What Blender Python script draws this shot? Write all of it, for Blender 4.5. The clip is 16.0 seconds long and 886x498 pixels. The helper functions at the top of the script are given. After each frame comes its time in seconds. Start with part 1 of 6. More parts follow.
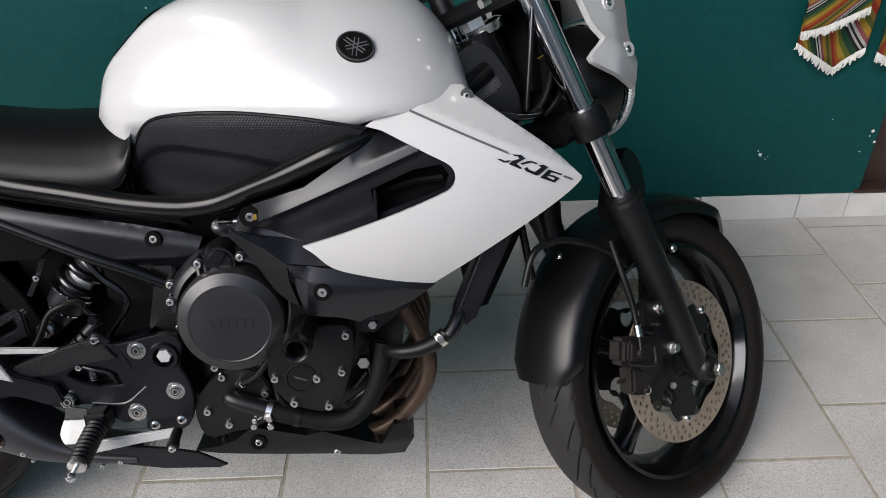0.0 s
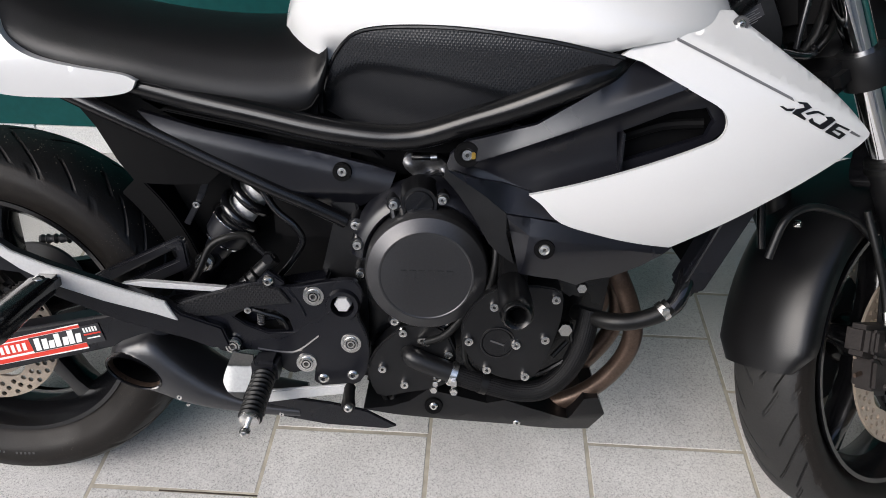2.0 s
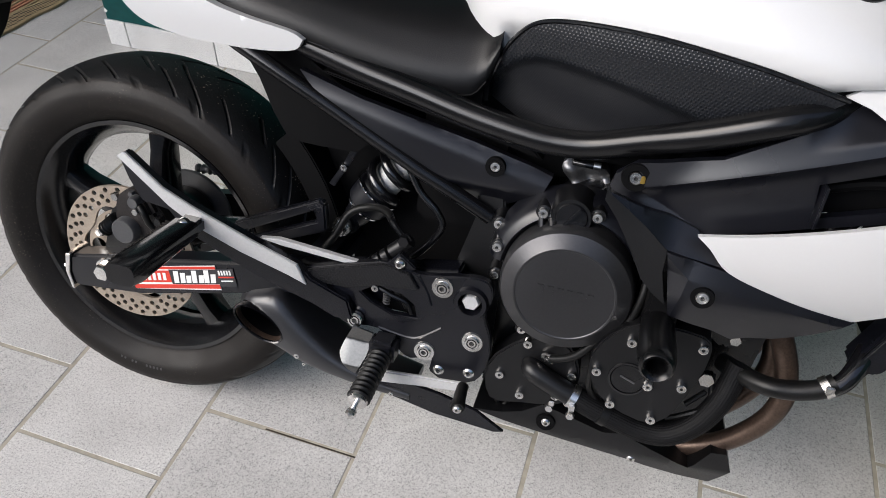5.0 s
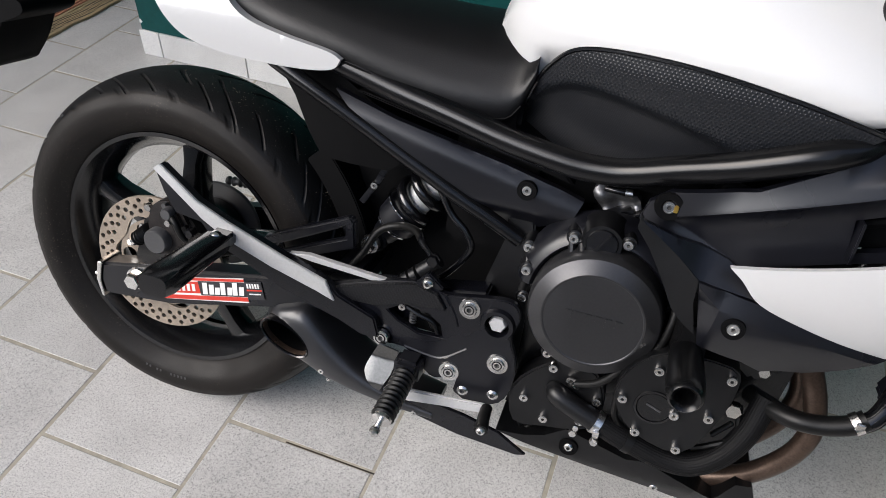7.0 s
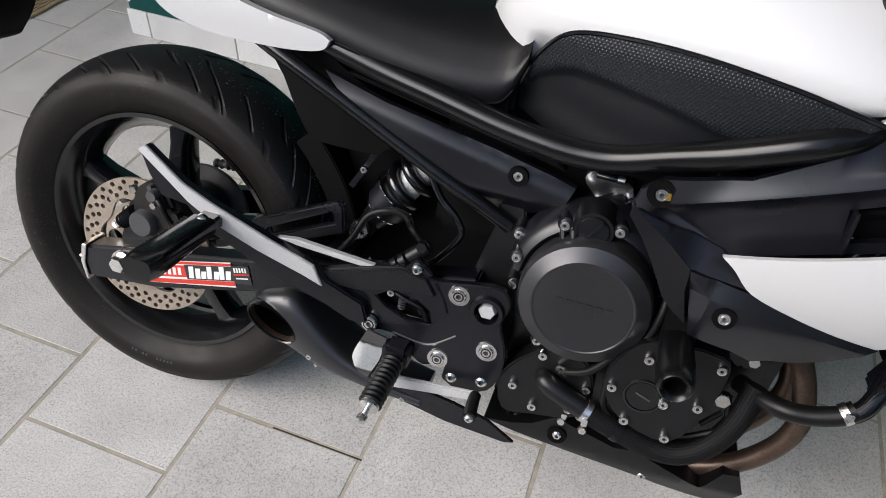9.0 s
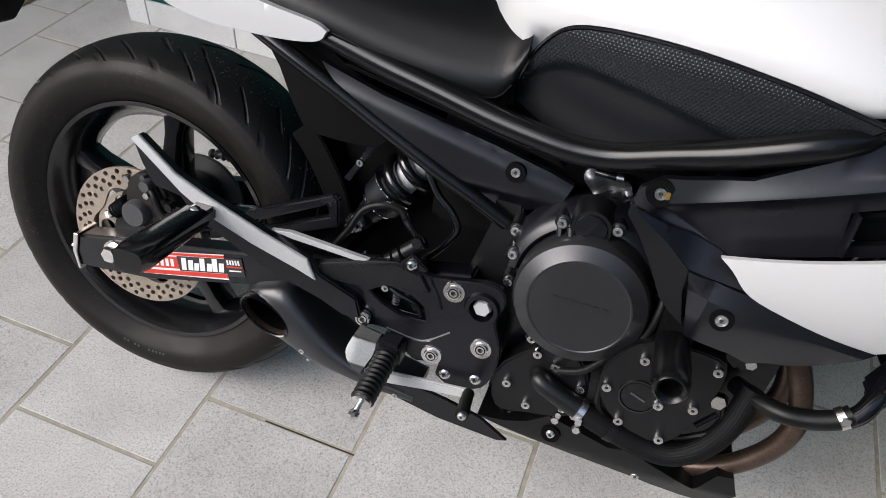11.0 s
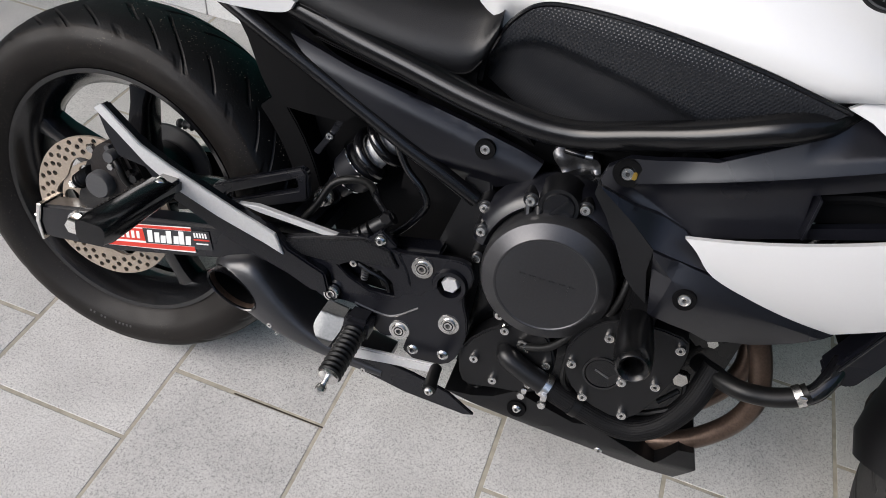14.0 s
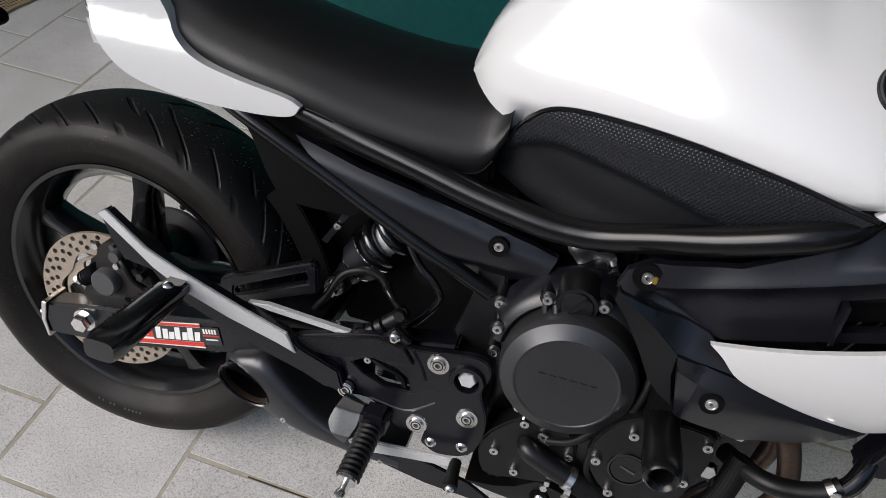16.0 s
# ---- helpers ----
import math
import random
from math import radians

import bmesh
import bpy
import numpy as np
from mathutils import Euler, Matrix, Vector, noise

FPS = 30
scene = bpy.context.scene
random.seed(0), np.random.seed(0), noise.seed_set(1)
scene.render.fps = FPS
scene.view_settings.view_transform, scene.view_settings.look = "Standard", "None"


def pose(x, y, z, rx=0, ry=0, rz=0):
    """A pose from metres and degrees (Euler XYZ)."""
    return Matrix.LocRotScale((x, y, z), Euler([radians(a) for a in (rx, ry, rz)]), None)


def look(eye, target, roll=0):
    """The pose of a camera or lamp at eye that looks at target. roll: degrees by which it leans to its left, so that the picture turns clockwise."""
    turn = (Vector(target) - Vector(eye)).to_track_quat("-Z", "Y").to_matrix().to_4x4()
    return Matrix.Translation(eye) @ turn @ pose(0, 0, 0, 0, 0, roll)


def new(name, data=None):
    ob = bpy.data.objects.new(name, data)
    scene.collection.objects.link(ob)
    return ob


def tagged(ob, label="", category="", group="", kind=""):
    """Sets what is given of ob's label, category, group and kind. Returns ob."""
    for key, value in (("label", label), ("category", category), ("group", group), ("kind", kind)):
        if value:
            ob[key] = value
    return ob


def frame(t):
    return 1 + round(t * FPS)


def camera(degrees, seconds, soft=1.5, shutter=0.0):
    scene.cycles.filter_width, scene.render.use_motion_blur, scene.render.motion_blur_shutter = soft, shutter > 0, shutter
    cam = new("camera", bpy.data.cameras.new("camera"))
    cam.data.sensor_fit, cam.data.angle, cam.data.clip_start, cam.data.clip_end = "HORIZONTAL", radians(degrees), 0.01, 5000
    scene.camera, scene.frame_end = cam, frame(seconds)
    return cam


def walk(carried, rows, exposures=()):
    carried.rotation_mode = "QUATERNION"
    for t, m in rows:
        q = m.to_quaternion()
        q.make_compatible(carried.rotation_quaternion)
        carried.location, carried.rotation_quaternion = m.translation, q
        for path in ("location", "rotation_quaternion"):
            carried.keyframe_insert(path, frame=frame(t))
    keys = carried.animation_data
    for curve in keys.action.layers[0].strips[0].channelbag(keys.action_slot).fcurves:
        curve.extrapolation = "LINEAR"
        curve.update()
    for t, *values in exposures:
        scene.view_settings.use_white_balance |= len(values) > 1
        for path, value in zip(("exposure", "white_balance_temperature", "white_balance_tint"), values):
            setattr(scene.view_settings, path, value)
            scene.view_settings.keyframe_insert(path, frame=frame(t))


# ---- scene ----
# The camera, carried round a parked motorcycle.
cam = camera(62.2, 16.0, soft=0.9)
PATH = [
    (0, (1.003, -0.886, 1.22), (1.044, 0.777, 0.109), -0.9),
    (0.5, (0.986, -0.879, 1.219), (0.994, 0.735, 0.038), -0.3),
    (1, (0.921, -0.871, 1.196), (0.878, 0.728, -0.005), 0.7),
    (1.5, (0.826, -0.81, 1.158), (0.78, 0.787, -0.044), 2.5),
    (2, (0.756, -0.745, 1.149), (0.685, 0.811, -0.106), 1.0),
    (2.5, (0.726, -0.693, 1.135), (0.502, 0.848, -0.12), -0.4),
    (3, (0.728, -0.659, 1.161), (0.367, 0.759, -0.203), 2.0),
    (3.2, (0.72, -0.634, 1.184), (0.367, 0.792, -0.174), 2.8),
    (5.3, (0.731, -0.644, 1.167), (0.316, 0.737, -0.219), 2.3),
    (5.5, (0.728, -0.637, 1.173), (0.312, 0.745, -0.211), 2.1),
    (6, (0.72, -0.645, 1.177), (0.278, 0.743, -0.193), 2.4),
    (6.5, (0.712, -0.645, 1.174), (0.252, 0.734, -0.2), 3.0),
    (7, (0.714, -0.645, 1.177), (0.253, 0.747, -0.182), 3.0),
    (7.5, (0.713, -0.64, 1.177), (0.253, 0.755, -0.18), 3.4),
    (8, (0.712, -0.638, 1.174), (0.276, 0.747, -0.202), 3.9),
    (8.5, (0.711, -0.633, 1.171), (0.28, 0.735, -0.222), 4.1),
    (9, (0.713, -0.636, 1.169), (0.285, 0.74, -0.217), 4.3),
    (11.5, (0.713, -0.623, 1.163), (0.296, 0.741, -0.239), 5.5),
    (12, (0.714, -0.624, 1.162), (0.302, 0.749, -0.232), 5.7),
    (12.5, (0.717, -0.622, 1.161), (0.317, 0.737, -0.251), 6.3),
    (13, (0.718, -0.618, 1.159), (0.316, 0.749, -0.244), 6.2),
    (13.5, (0.721, -0.614, 1.165), (0.341, 0.728, -0.268), 6.8),
    (14, (0.72, -0.616, 1.169), (0.386, 0.72, -0.281), 8.2),
    (14.5, (0.731, -0.617, 1.184), (0.385, 0.725, -0.259), 9.5),
    (15, (0.719, -0.593, 1.203), (0.383, 0.778, -0.214), 8.1),
    (15.5, (0.692, -0.573, 1.218), (0.335, 0.786, -0.205), 6.8),
    (16, (0.67, -0.539, 1.227), (0.325, 0.819, -0.201), 5.8),
]
walk(cam, [(t, look(eye, target, roll)) for t, eye, target, roll in PATH], ((0.0, 0.58), (1.0, 0.70), (2.0, 0.86), (2.5, 0.88), (3.2, 0.84), (5.5, 0.78), (9.0, 0.74), (14.9, 0.74), (15.5, 0.64), (16.0, 0.52)))

# ---------------------------------------------------------------- light
world = bpy.data.worlds.new("sky")
scene.world = world
world.use_nodes = True
wn = world.node_tree
sky = wn.nodes.new("ShaderNodeTexSky")
sky.sky_type = "NISHITA"
sky.sun_disc = False
sky.sun_elevation, sky.sun_rotation = radians(38), radians(230)
sky.air_density, sky.dust_density = 1.0, 3.0
wn.links.new(sky.outputs["Color"], wn.nodes["Background"].inputs["Color"])
wn.nodes["Background"].inputs["Strength"].default_value = 0.145
sun = new("sun", bpy.data.lights.new("sun", "SUN"))
sun.data.energy, sun.data.angle, sun.data.color = 2.2, radians(50), (0.95, 0.965, 1.01)
sun.matrix_world = look((-6.2, -6.6, 4.6), (0.3, 0, 0))


# ---------------------------------------------------------------- materials
def nodes_of(name):
    m = bpy.data.materials.new(name)
    m.use_nodes = True
    t = m.node_tree
    return m, t, t.nodes["Principled BSDF"]


def surface(name, colour, rough, metal=0.0, grain=300.0, vary=0.15, bump=0.0, bump_scale=400.0, coat=0.0, coat_rough=0.05, stain=6.0, rough_vary=0.1, specular=0.5, colour2=None):
    """A painted, plastic or metal surface with fine grain and broad, uneven wear."""
    m, t, p = nodes_of(name)
    co = t.nodes.new("ShaderNodeTexCoord")
    big = t.nodes.new("ShaderNodeTexNoise")
    big.inputs["Scale"].default_value, big.inputs["Detail"].default_value = stain, 4
    fine = t.nodes.new("ShaderNodeTexNoise")
    fine.inputs["Scale"].default_value, fine.inputs["Detail"].default_value = grain, 3
    for n in (big, fine):
        t.links.new(co.outputs["Object"], n.inputs["Vector"])
    add = t.nodes.new("ShaderNodeMath")
    add.operation = "ADD"
    t.links.new(big.outputs["Fac"], add.inputs[0])
    t.links.new(fine.outputs["Fac"], add.inputs[1])
    ramp = t.nodes.new("ShaderNodeMapRange")
    ramp.inputs["From Min"].default_value, ramp.inputs["From Max"].default_value = 0.6, 1.4
    t.links.new(add.outputs[0], ramp.inputs["Value"])
    mix = t.nodes.new("ShaderNodeMix")
    mix.data_type = "RGBA"
    t.links.new(ramp.outputs["Result"], mix.inputs["Factor"])
    c2 = colour2 or tuple(min(1.0, c * (1 + vary)) for c in colour)
    mix.inputs["A"].default_value = (*[c * (1 - vary) for c in colour], 1)
    mix.inputs["B"].default_value = (*c2, 1)
    t.links.new(mix.outputs["Result"], p.inputs["Base Color"])
    rr = t.nodes.new("ShaderNodeMapRange")
    rr.inputs["From Min"].default_value, rr.inputs["From Max"].default_value = 0.3, 0.7
    rr.inputs["To Min"].default_value, rr.inputs["To Max"].default_value = max(0.02, rough - rough_vary), min(1, rough + rough_vary)
    t.links.new(big.outputs["Fac"], rr.inputs["Value"])
    t.links.new(rr.outputs["Result"], p.inputs["Roughness"])
    p.inputs["Metallic"].default_value = metal
    p.inputs["Specular IOR Level"].default_value = specular
    p.inputs["Coat Weight"].default_value, p.inputs["Coat Roughness"].default_value = coat, coat_rough
    if bump:
        tex = t.nodes.new("ShaderNodeTexNoise")
        tex.inputs["Scale"].default_value, tex.inputs["Detail"].default_value = bump_scale, 2
        t.links.new(co.outputs["Object"], tex.inputs["Vector"])
        b = t.nodes.new("ShaderNodeBump")
        b.inputs["Strength"].default_value, b.inputs["Distance"].default_value = bump, 0.001
        t.links.new(tex.outputs["Fac"], b.inputs["Height"])
        t.links.new(b.outputs["Normal"], p.inputs["Normal"])
    return m


def dotted(name, colour, rough, pitch_x, pitch_h, depth):
    """Black plastic with a moulded pattern of small staggered dots."""
    m = surface(name, colour, rough, vary=0.2, rough_vary=0.05, specular=0.35)
    t = m.node_tree
    p = t.nodes["Principled BSDF"]
    co = t.nodes.new("ShaderNodeTexCoord")
    sep = t.nodes.new("ShaderNodeSeparateXYZ")
    t.links.new(co.outputs["Object"], sep.inputs[0])
    waves = []
    for axis, pitch in (("X", pitch_x), ("Z", pitch_h)):
        mul = t.nodes.new("ShaderNodeMath")
        mul.operation = "MULTIPLY"
        mul.inputs[1].default_value = math.pi / pitch
        t.links.new(sep.outputs[axis], mul.inputs[0])
        cs = t.nodes.new("ShaderNodeMath")
        cs.operation = "COSINE"
        t.links.new(mul.outputs[0], cs.inputs[0])
        waves.append(cs)
    prod = t.nodes.new("ShaderNodeMath")
    prod.operation, prod.use_clamp = "MULTIPLY", True
    t.links.new(waves[0].outputs[0], prod.inputs[0])
    t.links.new(waves[1].outputs[0], prod.inputs[1])
    b = t.nodes.new("ShaderNodeBump")
    b.inputs["Strength"].default_value, b.inputs["Distance"].default_value = 1.0, depth
    t.links.new(prod.outputs[0], b.inputs["Height"])
    t.links.new(b.outputs["Normal"], p.inputs["Normal"])
    return m


def speckled(name, base, dark, light, rough, island=False):
    """Fired floor tile with a granite-like speckle, each piece a little different."""
    m, t, p = nodes_of(name)
    co = t.nodes.new("ShaderNodeTexCoord")
    info = t.nodes.new("ShaderNodeObjectInfo")
    shift = t.nodes.new("ShaderNodeVectorMath")
    shift.operation = "MULTIPLY_ADD"
    comb = t.nodes.new("ShaderNodeCombineXYZ")
    for k in range(3):
        t.links.new(info.outputs["Random"], comb.inputs[k])
    t.links.new(comb.outputs[0], shift.inputs[0])
    shift.inputs[1].default_value = (37.0, 19.0, 53.0)
    t.links.new(co.outputs["Object"], shift.inputs[2])
    grains = []
    for sc, det in ((620.0, 2), (300.0, 3), (9.0, 5)):
        n = t.nodes.new("ShaderNodeTexNoise")
        n.inputs["Scale"].default_value, n.inputs["Detail"].default_value = sc, det
        t.links.new(shift.outputs[0], n.inputs["Vector"])
        grains.append(n)
    r1 = t.nodes.new("ShaderNodeValToRGB")
    r1.color_ramp.elements[0].position, r1.color_ramp.elements[0].color = 0.34, (*dark, 1)
    r1.color_ramp.elements[1].position, r1.color_ramp.elements[1].color = 0.62, (*light, 1)
    e = r1.color_ramp.elements.new(0.47)
    e.color = (*base, 1)
    avg = t.nodes.new("ShaderNodeMath")
    avg.operation = "ADD"
    half = t.nodes.new("ShaderNodeMath")
    half.operation = "MULTIPLY"
    half.inputs[1].default_value = 0.5
    t.links.new(grains[0].outputs["Fac"], avg.inputs[0])
    t.links.new(grains[1].outputs["Fac"], avg.inputs[1])
    t.links.new(avg.outputs[0], half.inputs[0])
    t.links.new(half.outputs[0], r1.inputs["Fac"])
    tone = t.nodes.new("ShaderNodeMapRange")
    tone.inputs["From Min"].default_value, tone.inputs["From Max"].default_value = 0.3, 0.7
    tone.inputs["To Min"].default_value, tone.inputs["To Max"].default_value = 0.9, 1.08
    t.links.new(grains[2].outputs["Fac"], tone.inputs["Value"])
    own = t.nodes.new("ShaderNodeMapRange")
    own.inputs["To Min"].default_value, own.inputs["To Max"].default_value = 0.93, 1.05
    t.links.new(info.outputs["Random"], own.inputs["Value"])
    mm = t.nodes.new("ShaderNodeMath")
    mm.operation = "MULTIPLY"
    t.links.new(tone.outputs["Result"], mm.inputs[0])
    t.links.new(own.outputs["Result"], mm.inputs[1])
    vm = t.nodes.new("ShaderNodeVectorMath")
    vm.operation = "SCALE"
    t.links.new(r1.outputs["Color"], vm.inputs[0])
    t.links.new(mm.outputs[0], vm.inputs["Scale"])
    t.links.new(vm.outputs["Vector"], p.inputs["Base Color"])
    p.inputs["Roughness"].default_value = rough
    b = t.nodes.new("ShaderNodeBump")
    b.inputs["Strength"].default_value, b.inputs["Distance"].default_value = 0.25, 0.0006
    t.links.new(grains[1].outputs["Fac"], b.inputs["Height"])
    t.links.new(b.outputs["Normal"], p.inputs["Normal"])
    return m


def with_specks(m, colour, scale, cut, spread, patch):
    """Grit that sticks to a surface in patches."""
    t = m.node_tree
    p = t.nodes["Principled BSDF"]
    was = p.inputs["Base Color"].links[0].from_socket
    co = t.nodes.new("ShaderNodeTexCoord")
    facs = []
    for sc, lo, hi in ((scale, cut, cut + 0.03), (patch, 0.5, 0.5 + spread)):
        n = t.nodes.new("ShaderNodeTexNoise")
        n.inputs["Scale"].default_value, n.inputs["Detail"].default_value = sc, 1
        t.links.new(co.outputs["Object"], n.inputs["Vector"])
        r = t.nodes.new("ShaderNodeMapRange")
        r.inputs["From Min"].default_value, r.inputs["From Max"].default_value = lo, hi
        t.links.new(n.outputs["Fac"], r.inputs["Value"])
        facs.append(r)
    mul = t.nodes.new("ShaderNodeMath")
    mul.operation, mul.use_clamp = "MULTIPLY", True
    for k in range(2):
        t.links.new(facs[k].outputs["Result"], mul.inputs[k])
    mix = t.nodes.new("ShaderNodeMix")
    mix.data_type = "RGBA"
    mix.inputs["B"].default_value = (*colour, 1)
    t.links.new(was, mix.inputs["A"])
    t.links.new(mul.outputs[0], mix.inputs["Factor"])
    t.links.new(mix.outputs["Result"], p.inputs["Base Color"])
    return m


WHITE = surface("white_paint", (0.53, 0.53, 0.529), 0.25, vary=0.01, coat=0.8, coat_rough=0.04, rough_vary=0.005)
BLACK = surface("satin_black_plastic", (0.0042, 0.0044, 0.0066), 0.30, specular=0.5, vary=0.25, bump=0.03, bump_scale=900.0)
MATTE = surface("matte_black_plastic", (0.0045, 0.0045, 0.0050), 0.38, specular=0.36, vary=0.25, bump=0.15, bump_scale=700.0)
GLOSS = surface("gloss_black_paint", (0.004, 0.004, 0.0048), 0.2, vary=0.2, specular=0.5, coat=0.4)
FRAME = surface("black_frame_paint", (0.004, 0.004, 0.0045), 0.22, specular=0.34, vary=0.2, rough_vary=0.05)
RIM = surface("black_wheel_paint", (0.004, 0.004, 0.0046), 0.17, specular=0.6, vary=0.2, rough_vary=0.04)
SILENCER = surface("satin_silencer_paint", (0.020, 0.020, 0.022), 0.30, specular=0.65, vary=0.15, rough_vary=0.03)
ENGINE = surface("black_engine_paint", (0.0040, 0.0040, 0.0046), 0.25, specular=0.5, vary=0.3, bump=0.05, bump_scale=500.0)
CLUTCH = surface("dark_satin_clutch_metal", (0.055, 0.055, 0.058), 0.36, metal=0.75, vary=0.12, bump=0.08, bump_scale=600.0)
# Near-black: puts cavity shade into the colour; also used for dark plastic.
DARK = surface("cavity_shade_and_dark_plastic", (0.0015, 0.0015, 0.0018), 0.7, specular=0.1, vary=0.3)
VINYL = surface("black_seat_vinyl", (0.0035, 0.0035, 0.004), 0.42, specular=0.3, vary=0.2, bump=0.25, bump_scale=1200.0)
RUBBER = surface("tyre_rubber", (0.0085, 0.0070, 0.0060), 0.55, specular=0.20, vary=0.3, bump=0.25, bump_scale=350.0, stain=14.0)
TREAD = surface("worn_tread_rubber", (0.0072, 0.0073, 0.0076), 0.46, specular=0.24, vary=0.35, bump=0.3, bump_scale=260.0, stain=18.0)
TREAD = with_specks(TREAD, (0.085, 0.075, 0.062), 420.0, 0.70, 0.25, 7.0)
DUSTY = surface("dusty_tread_rubber", (0.0165, 0.0162, 0.0158), 0.6, specular=0.3, vary=0.35, bump=0.3, bump_scale=260.0, stain=18.0)
DUSTY = with_specks(DUSTY, (0.12, 0.11, 0.10), 160.0, 0.72, 0.2, 6.0)
RUBBER = with_specks(RUBBER, (0.10, 0.085, 0.068), 380.0, 0.69, 0.22, 9.0)
SLEEVE = surface("braided_black_sleeve", (0.0035, 0.0035, 0.004), 0.58, specular=0.16, vary=0.5, bump=0.6, bump_scale=1100.0)
HOSE = surface("hose_rubber", (0.004, 0.004, 0.004), 0.42, specular=0.25, vary=0.3, bump=0.1)
SILVER = surface("satin_silver_paint", (0.50, 0.50, 0.50), 0.40, metal=0.3, vary=0.10)
STEEL = surface("zinc_steel", (0.72, 0.71, 0.69), 0.24, metal=1.0, vary=0.15)
CHROME = surface("chrome", (0.75, 0.75, 0.76), 0.06, metal=1.0, vary=0.03, rough_vary=0.03)
DISC = surface("brake_disc_steel", (0.33, 0.275, 0.22), 0.42, metal=0.45, vary=0.2, stain=22.0)
BRONZE = surface("heat_browned_steel", (0.085, 0.058, 0.044), 0.36, metal=0.7, vary=0.4, stain=16.0)
GREY = surface("grey_plastic", (0.05, 0.05, 0.052), 0.5, vary=0.15)
SLIDER = surface("polished_black_nylon", (0.0025, 0.0025, 0.0028), 0.30, specular=0.35, vary=0.3)
CALIPER = surface("dull_caliper_paint", (0.013, 0.0105, 0.0098), 0.55, specular=0.3, vary=0.5, bump=0.5, bump_scale=240.0, stain=40.0)
BRASS = surface("brass", (0.55, 0.36, 0.08), 0.35, metal=0.9)
RED = surface("red_sticker", (0.55, 0.035, 0.02), 0.35, vary=0.08)
PAPER = surface("white_sticker", (0.75, 0.75, 0.73), 0.4, vary=0.04)
LETTER = surface("dark_grey_decal", (0.025, 0.025, 0.028), 0.35, vary=0.1)
INK = surface("black_decal", (0.006, 0.006, 0.007), 0.35, vary=0.1)
GREYLINE = surface("grey_decal", (0.11, 0.11, 0.115), 0.35, vary=0.1)
PAD = dotted("dotted_pad_plastic", (0.0095, 0.0105, 0.0130), 0.34, 0.0023, 0.0034, 0.0005)
PADFINE = dotted("finely_dotted_pad_plastic", (0.0095, 0.0100, 0.0118), 0.40, 0.0012, 0.0018, 0.00018)
PADBROWN = surface("dark_brown_pad_rubber", (0.020, 0.012, 0.010), 0.4, vary=0.3)
HEEL = dotted("dotted_heel_plastic", (0.005, 0.005, 0.006), 0.4, 0.0026, 0.0038, 0.0004)
FOIL = surface("crumpled_foil", (0.16, 0.16, 0.165), 0.30, metal=0.8, vary=0.3, bump=0.4, bump_scale=90.0, rough_vary=0.12)
HEELMETAL = surface("brushed_plate_metal", (0.15, 0.15, 0.147), 0.36, metal=1.0, vary=0.2)
# Darker metal that paints shade into the recesses of bolt heads.
SOCKET = surface("recess_shade_metal", (0.05, 0.048, 0.046), 0.4, metal=0.8, vary=0.3)
GLASS, gt, gp = nodes_of("headlight_glass")
gp.inputs["Transmission Weight"].default_value, gp.inputs["Roughness"].default_value = 1.0, 0.05
gp.inputs["Base Color"].default_value = (0.95, 0.97, 1.0, 1)
TEAL = surface("teal_wall_paint", (0.0025, 0.056, 0.054), 0.5, specular=0.2, vary=0.22, grain=45.0, bump=0.45, bump_scale=38.0, stain=2.2, rough_vary=0.15)
PLASTER = surface("white_plaster", (0.72, 0.71, 0.68), 0.8, vary=0.06, grain=120.0, bump=0.4, bump_scale=80.0)
# For the added yard walls, pale so that they throw light back.
YARD = surface("added_bounce_wall", (0.40, 0.385, 0.36), 0.9, vary=0.3, grain=40.0, stain=1.2, bump=0.3, bump_scale=50.0)
# Unseen outer ground, made pale to bounce light up at the bike.
BOUNCE_GROUND = surface("pale_bounce_ground", (0.24, 0.23, 0.21), 0.95, vary=0.4, grain=30.0, stain=1.0)
GROUT = surface("sandy_grout", (0.35, 0.32, 0.26), 0.9, vary=0.3, grain=60.0, stain=4.0)
TILE = speckled("speckled_grey_tile", (0.49, 0.480, 0.464), (0.225, 0.220, 0.215), (0.61, 0.597, 0.575), 0.5)
SKIRT = speckled("pale_skirting_tile", (0.60, 0.60, 0.59), (0.42, 0.42, 0.42), (0.70, 0.70, 0.69), 0.45)
DOORWOOD = surface("dark_door_wood", (0.035, 0.020, 0.016), 0.5, vary=0.3, grain=120.0)
random.seed(7)


# ---------------------------------------------------------------- mesh tools
def finish(name, bm, material, parent=None, label="", smooth=40):
    """One bmesh becomes one object."""
    bmesh.ops.remove_doubles(bm, verts=bm.verts, dist=1e-6)
    bmesh.ops.recalc_face_normals(bm, faces=bm.faces)
    me = bpy.data.meshes.new(name)
    bm.to_mesh(me)
    bm.free()
    me.materials.append(material)
    if smooth:
        me.shade_smooth()
        me.set_sharp_from_angle(angle=radians(smooth))
    ob = new(name, me)
    if parent:
        ob.parent = parent
    return tagged(ob, label) if label else ob


def part(name, bm, material, parent, label="", smooth=40):
    return finish(name, bm, material, parent, label, smooth)


def thing(name, m, label, category, group="", kind=""):
    ob = new(name)
    ob.matrix_world = m
    ob.empty_display_size = 0.1
    return tagged(ob, label, category, group, kind)


def bevel(bm, width, segments=2, angle=30):
    es = [e for e in bm.edges if len(e.link_faces) == 2 and e.calc_face_angle(0) > radians(angle)]
    if es and width:
        bmesh.ops.bevel(bm, geom=es, offset=width, segments=segments, affect="EDGES", clamp_overlap=True)
    return bm


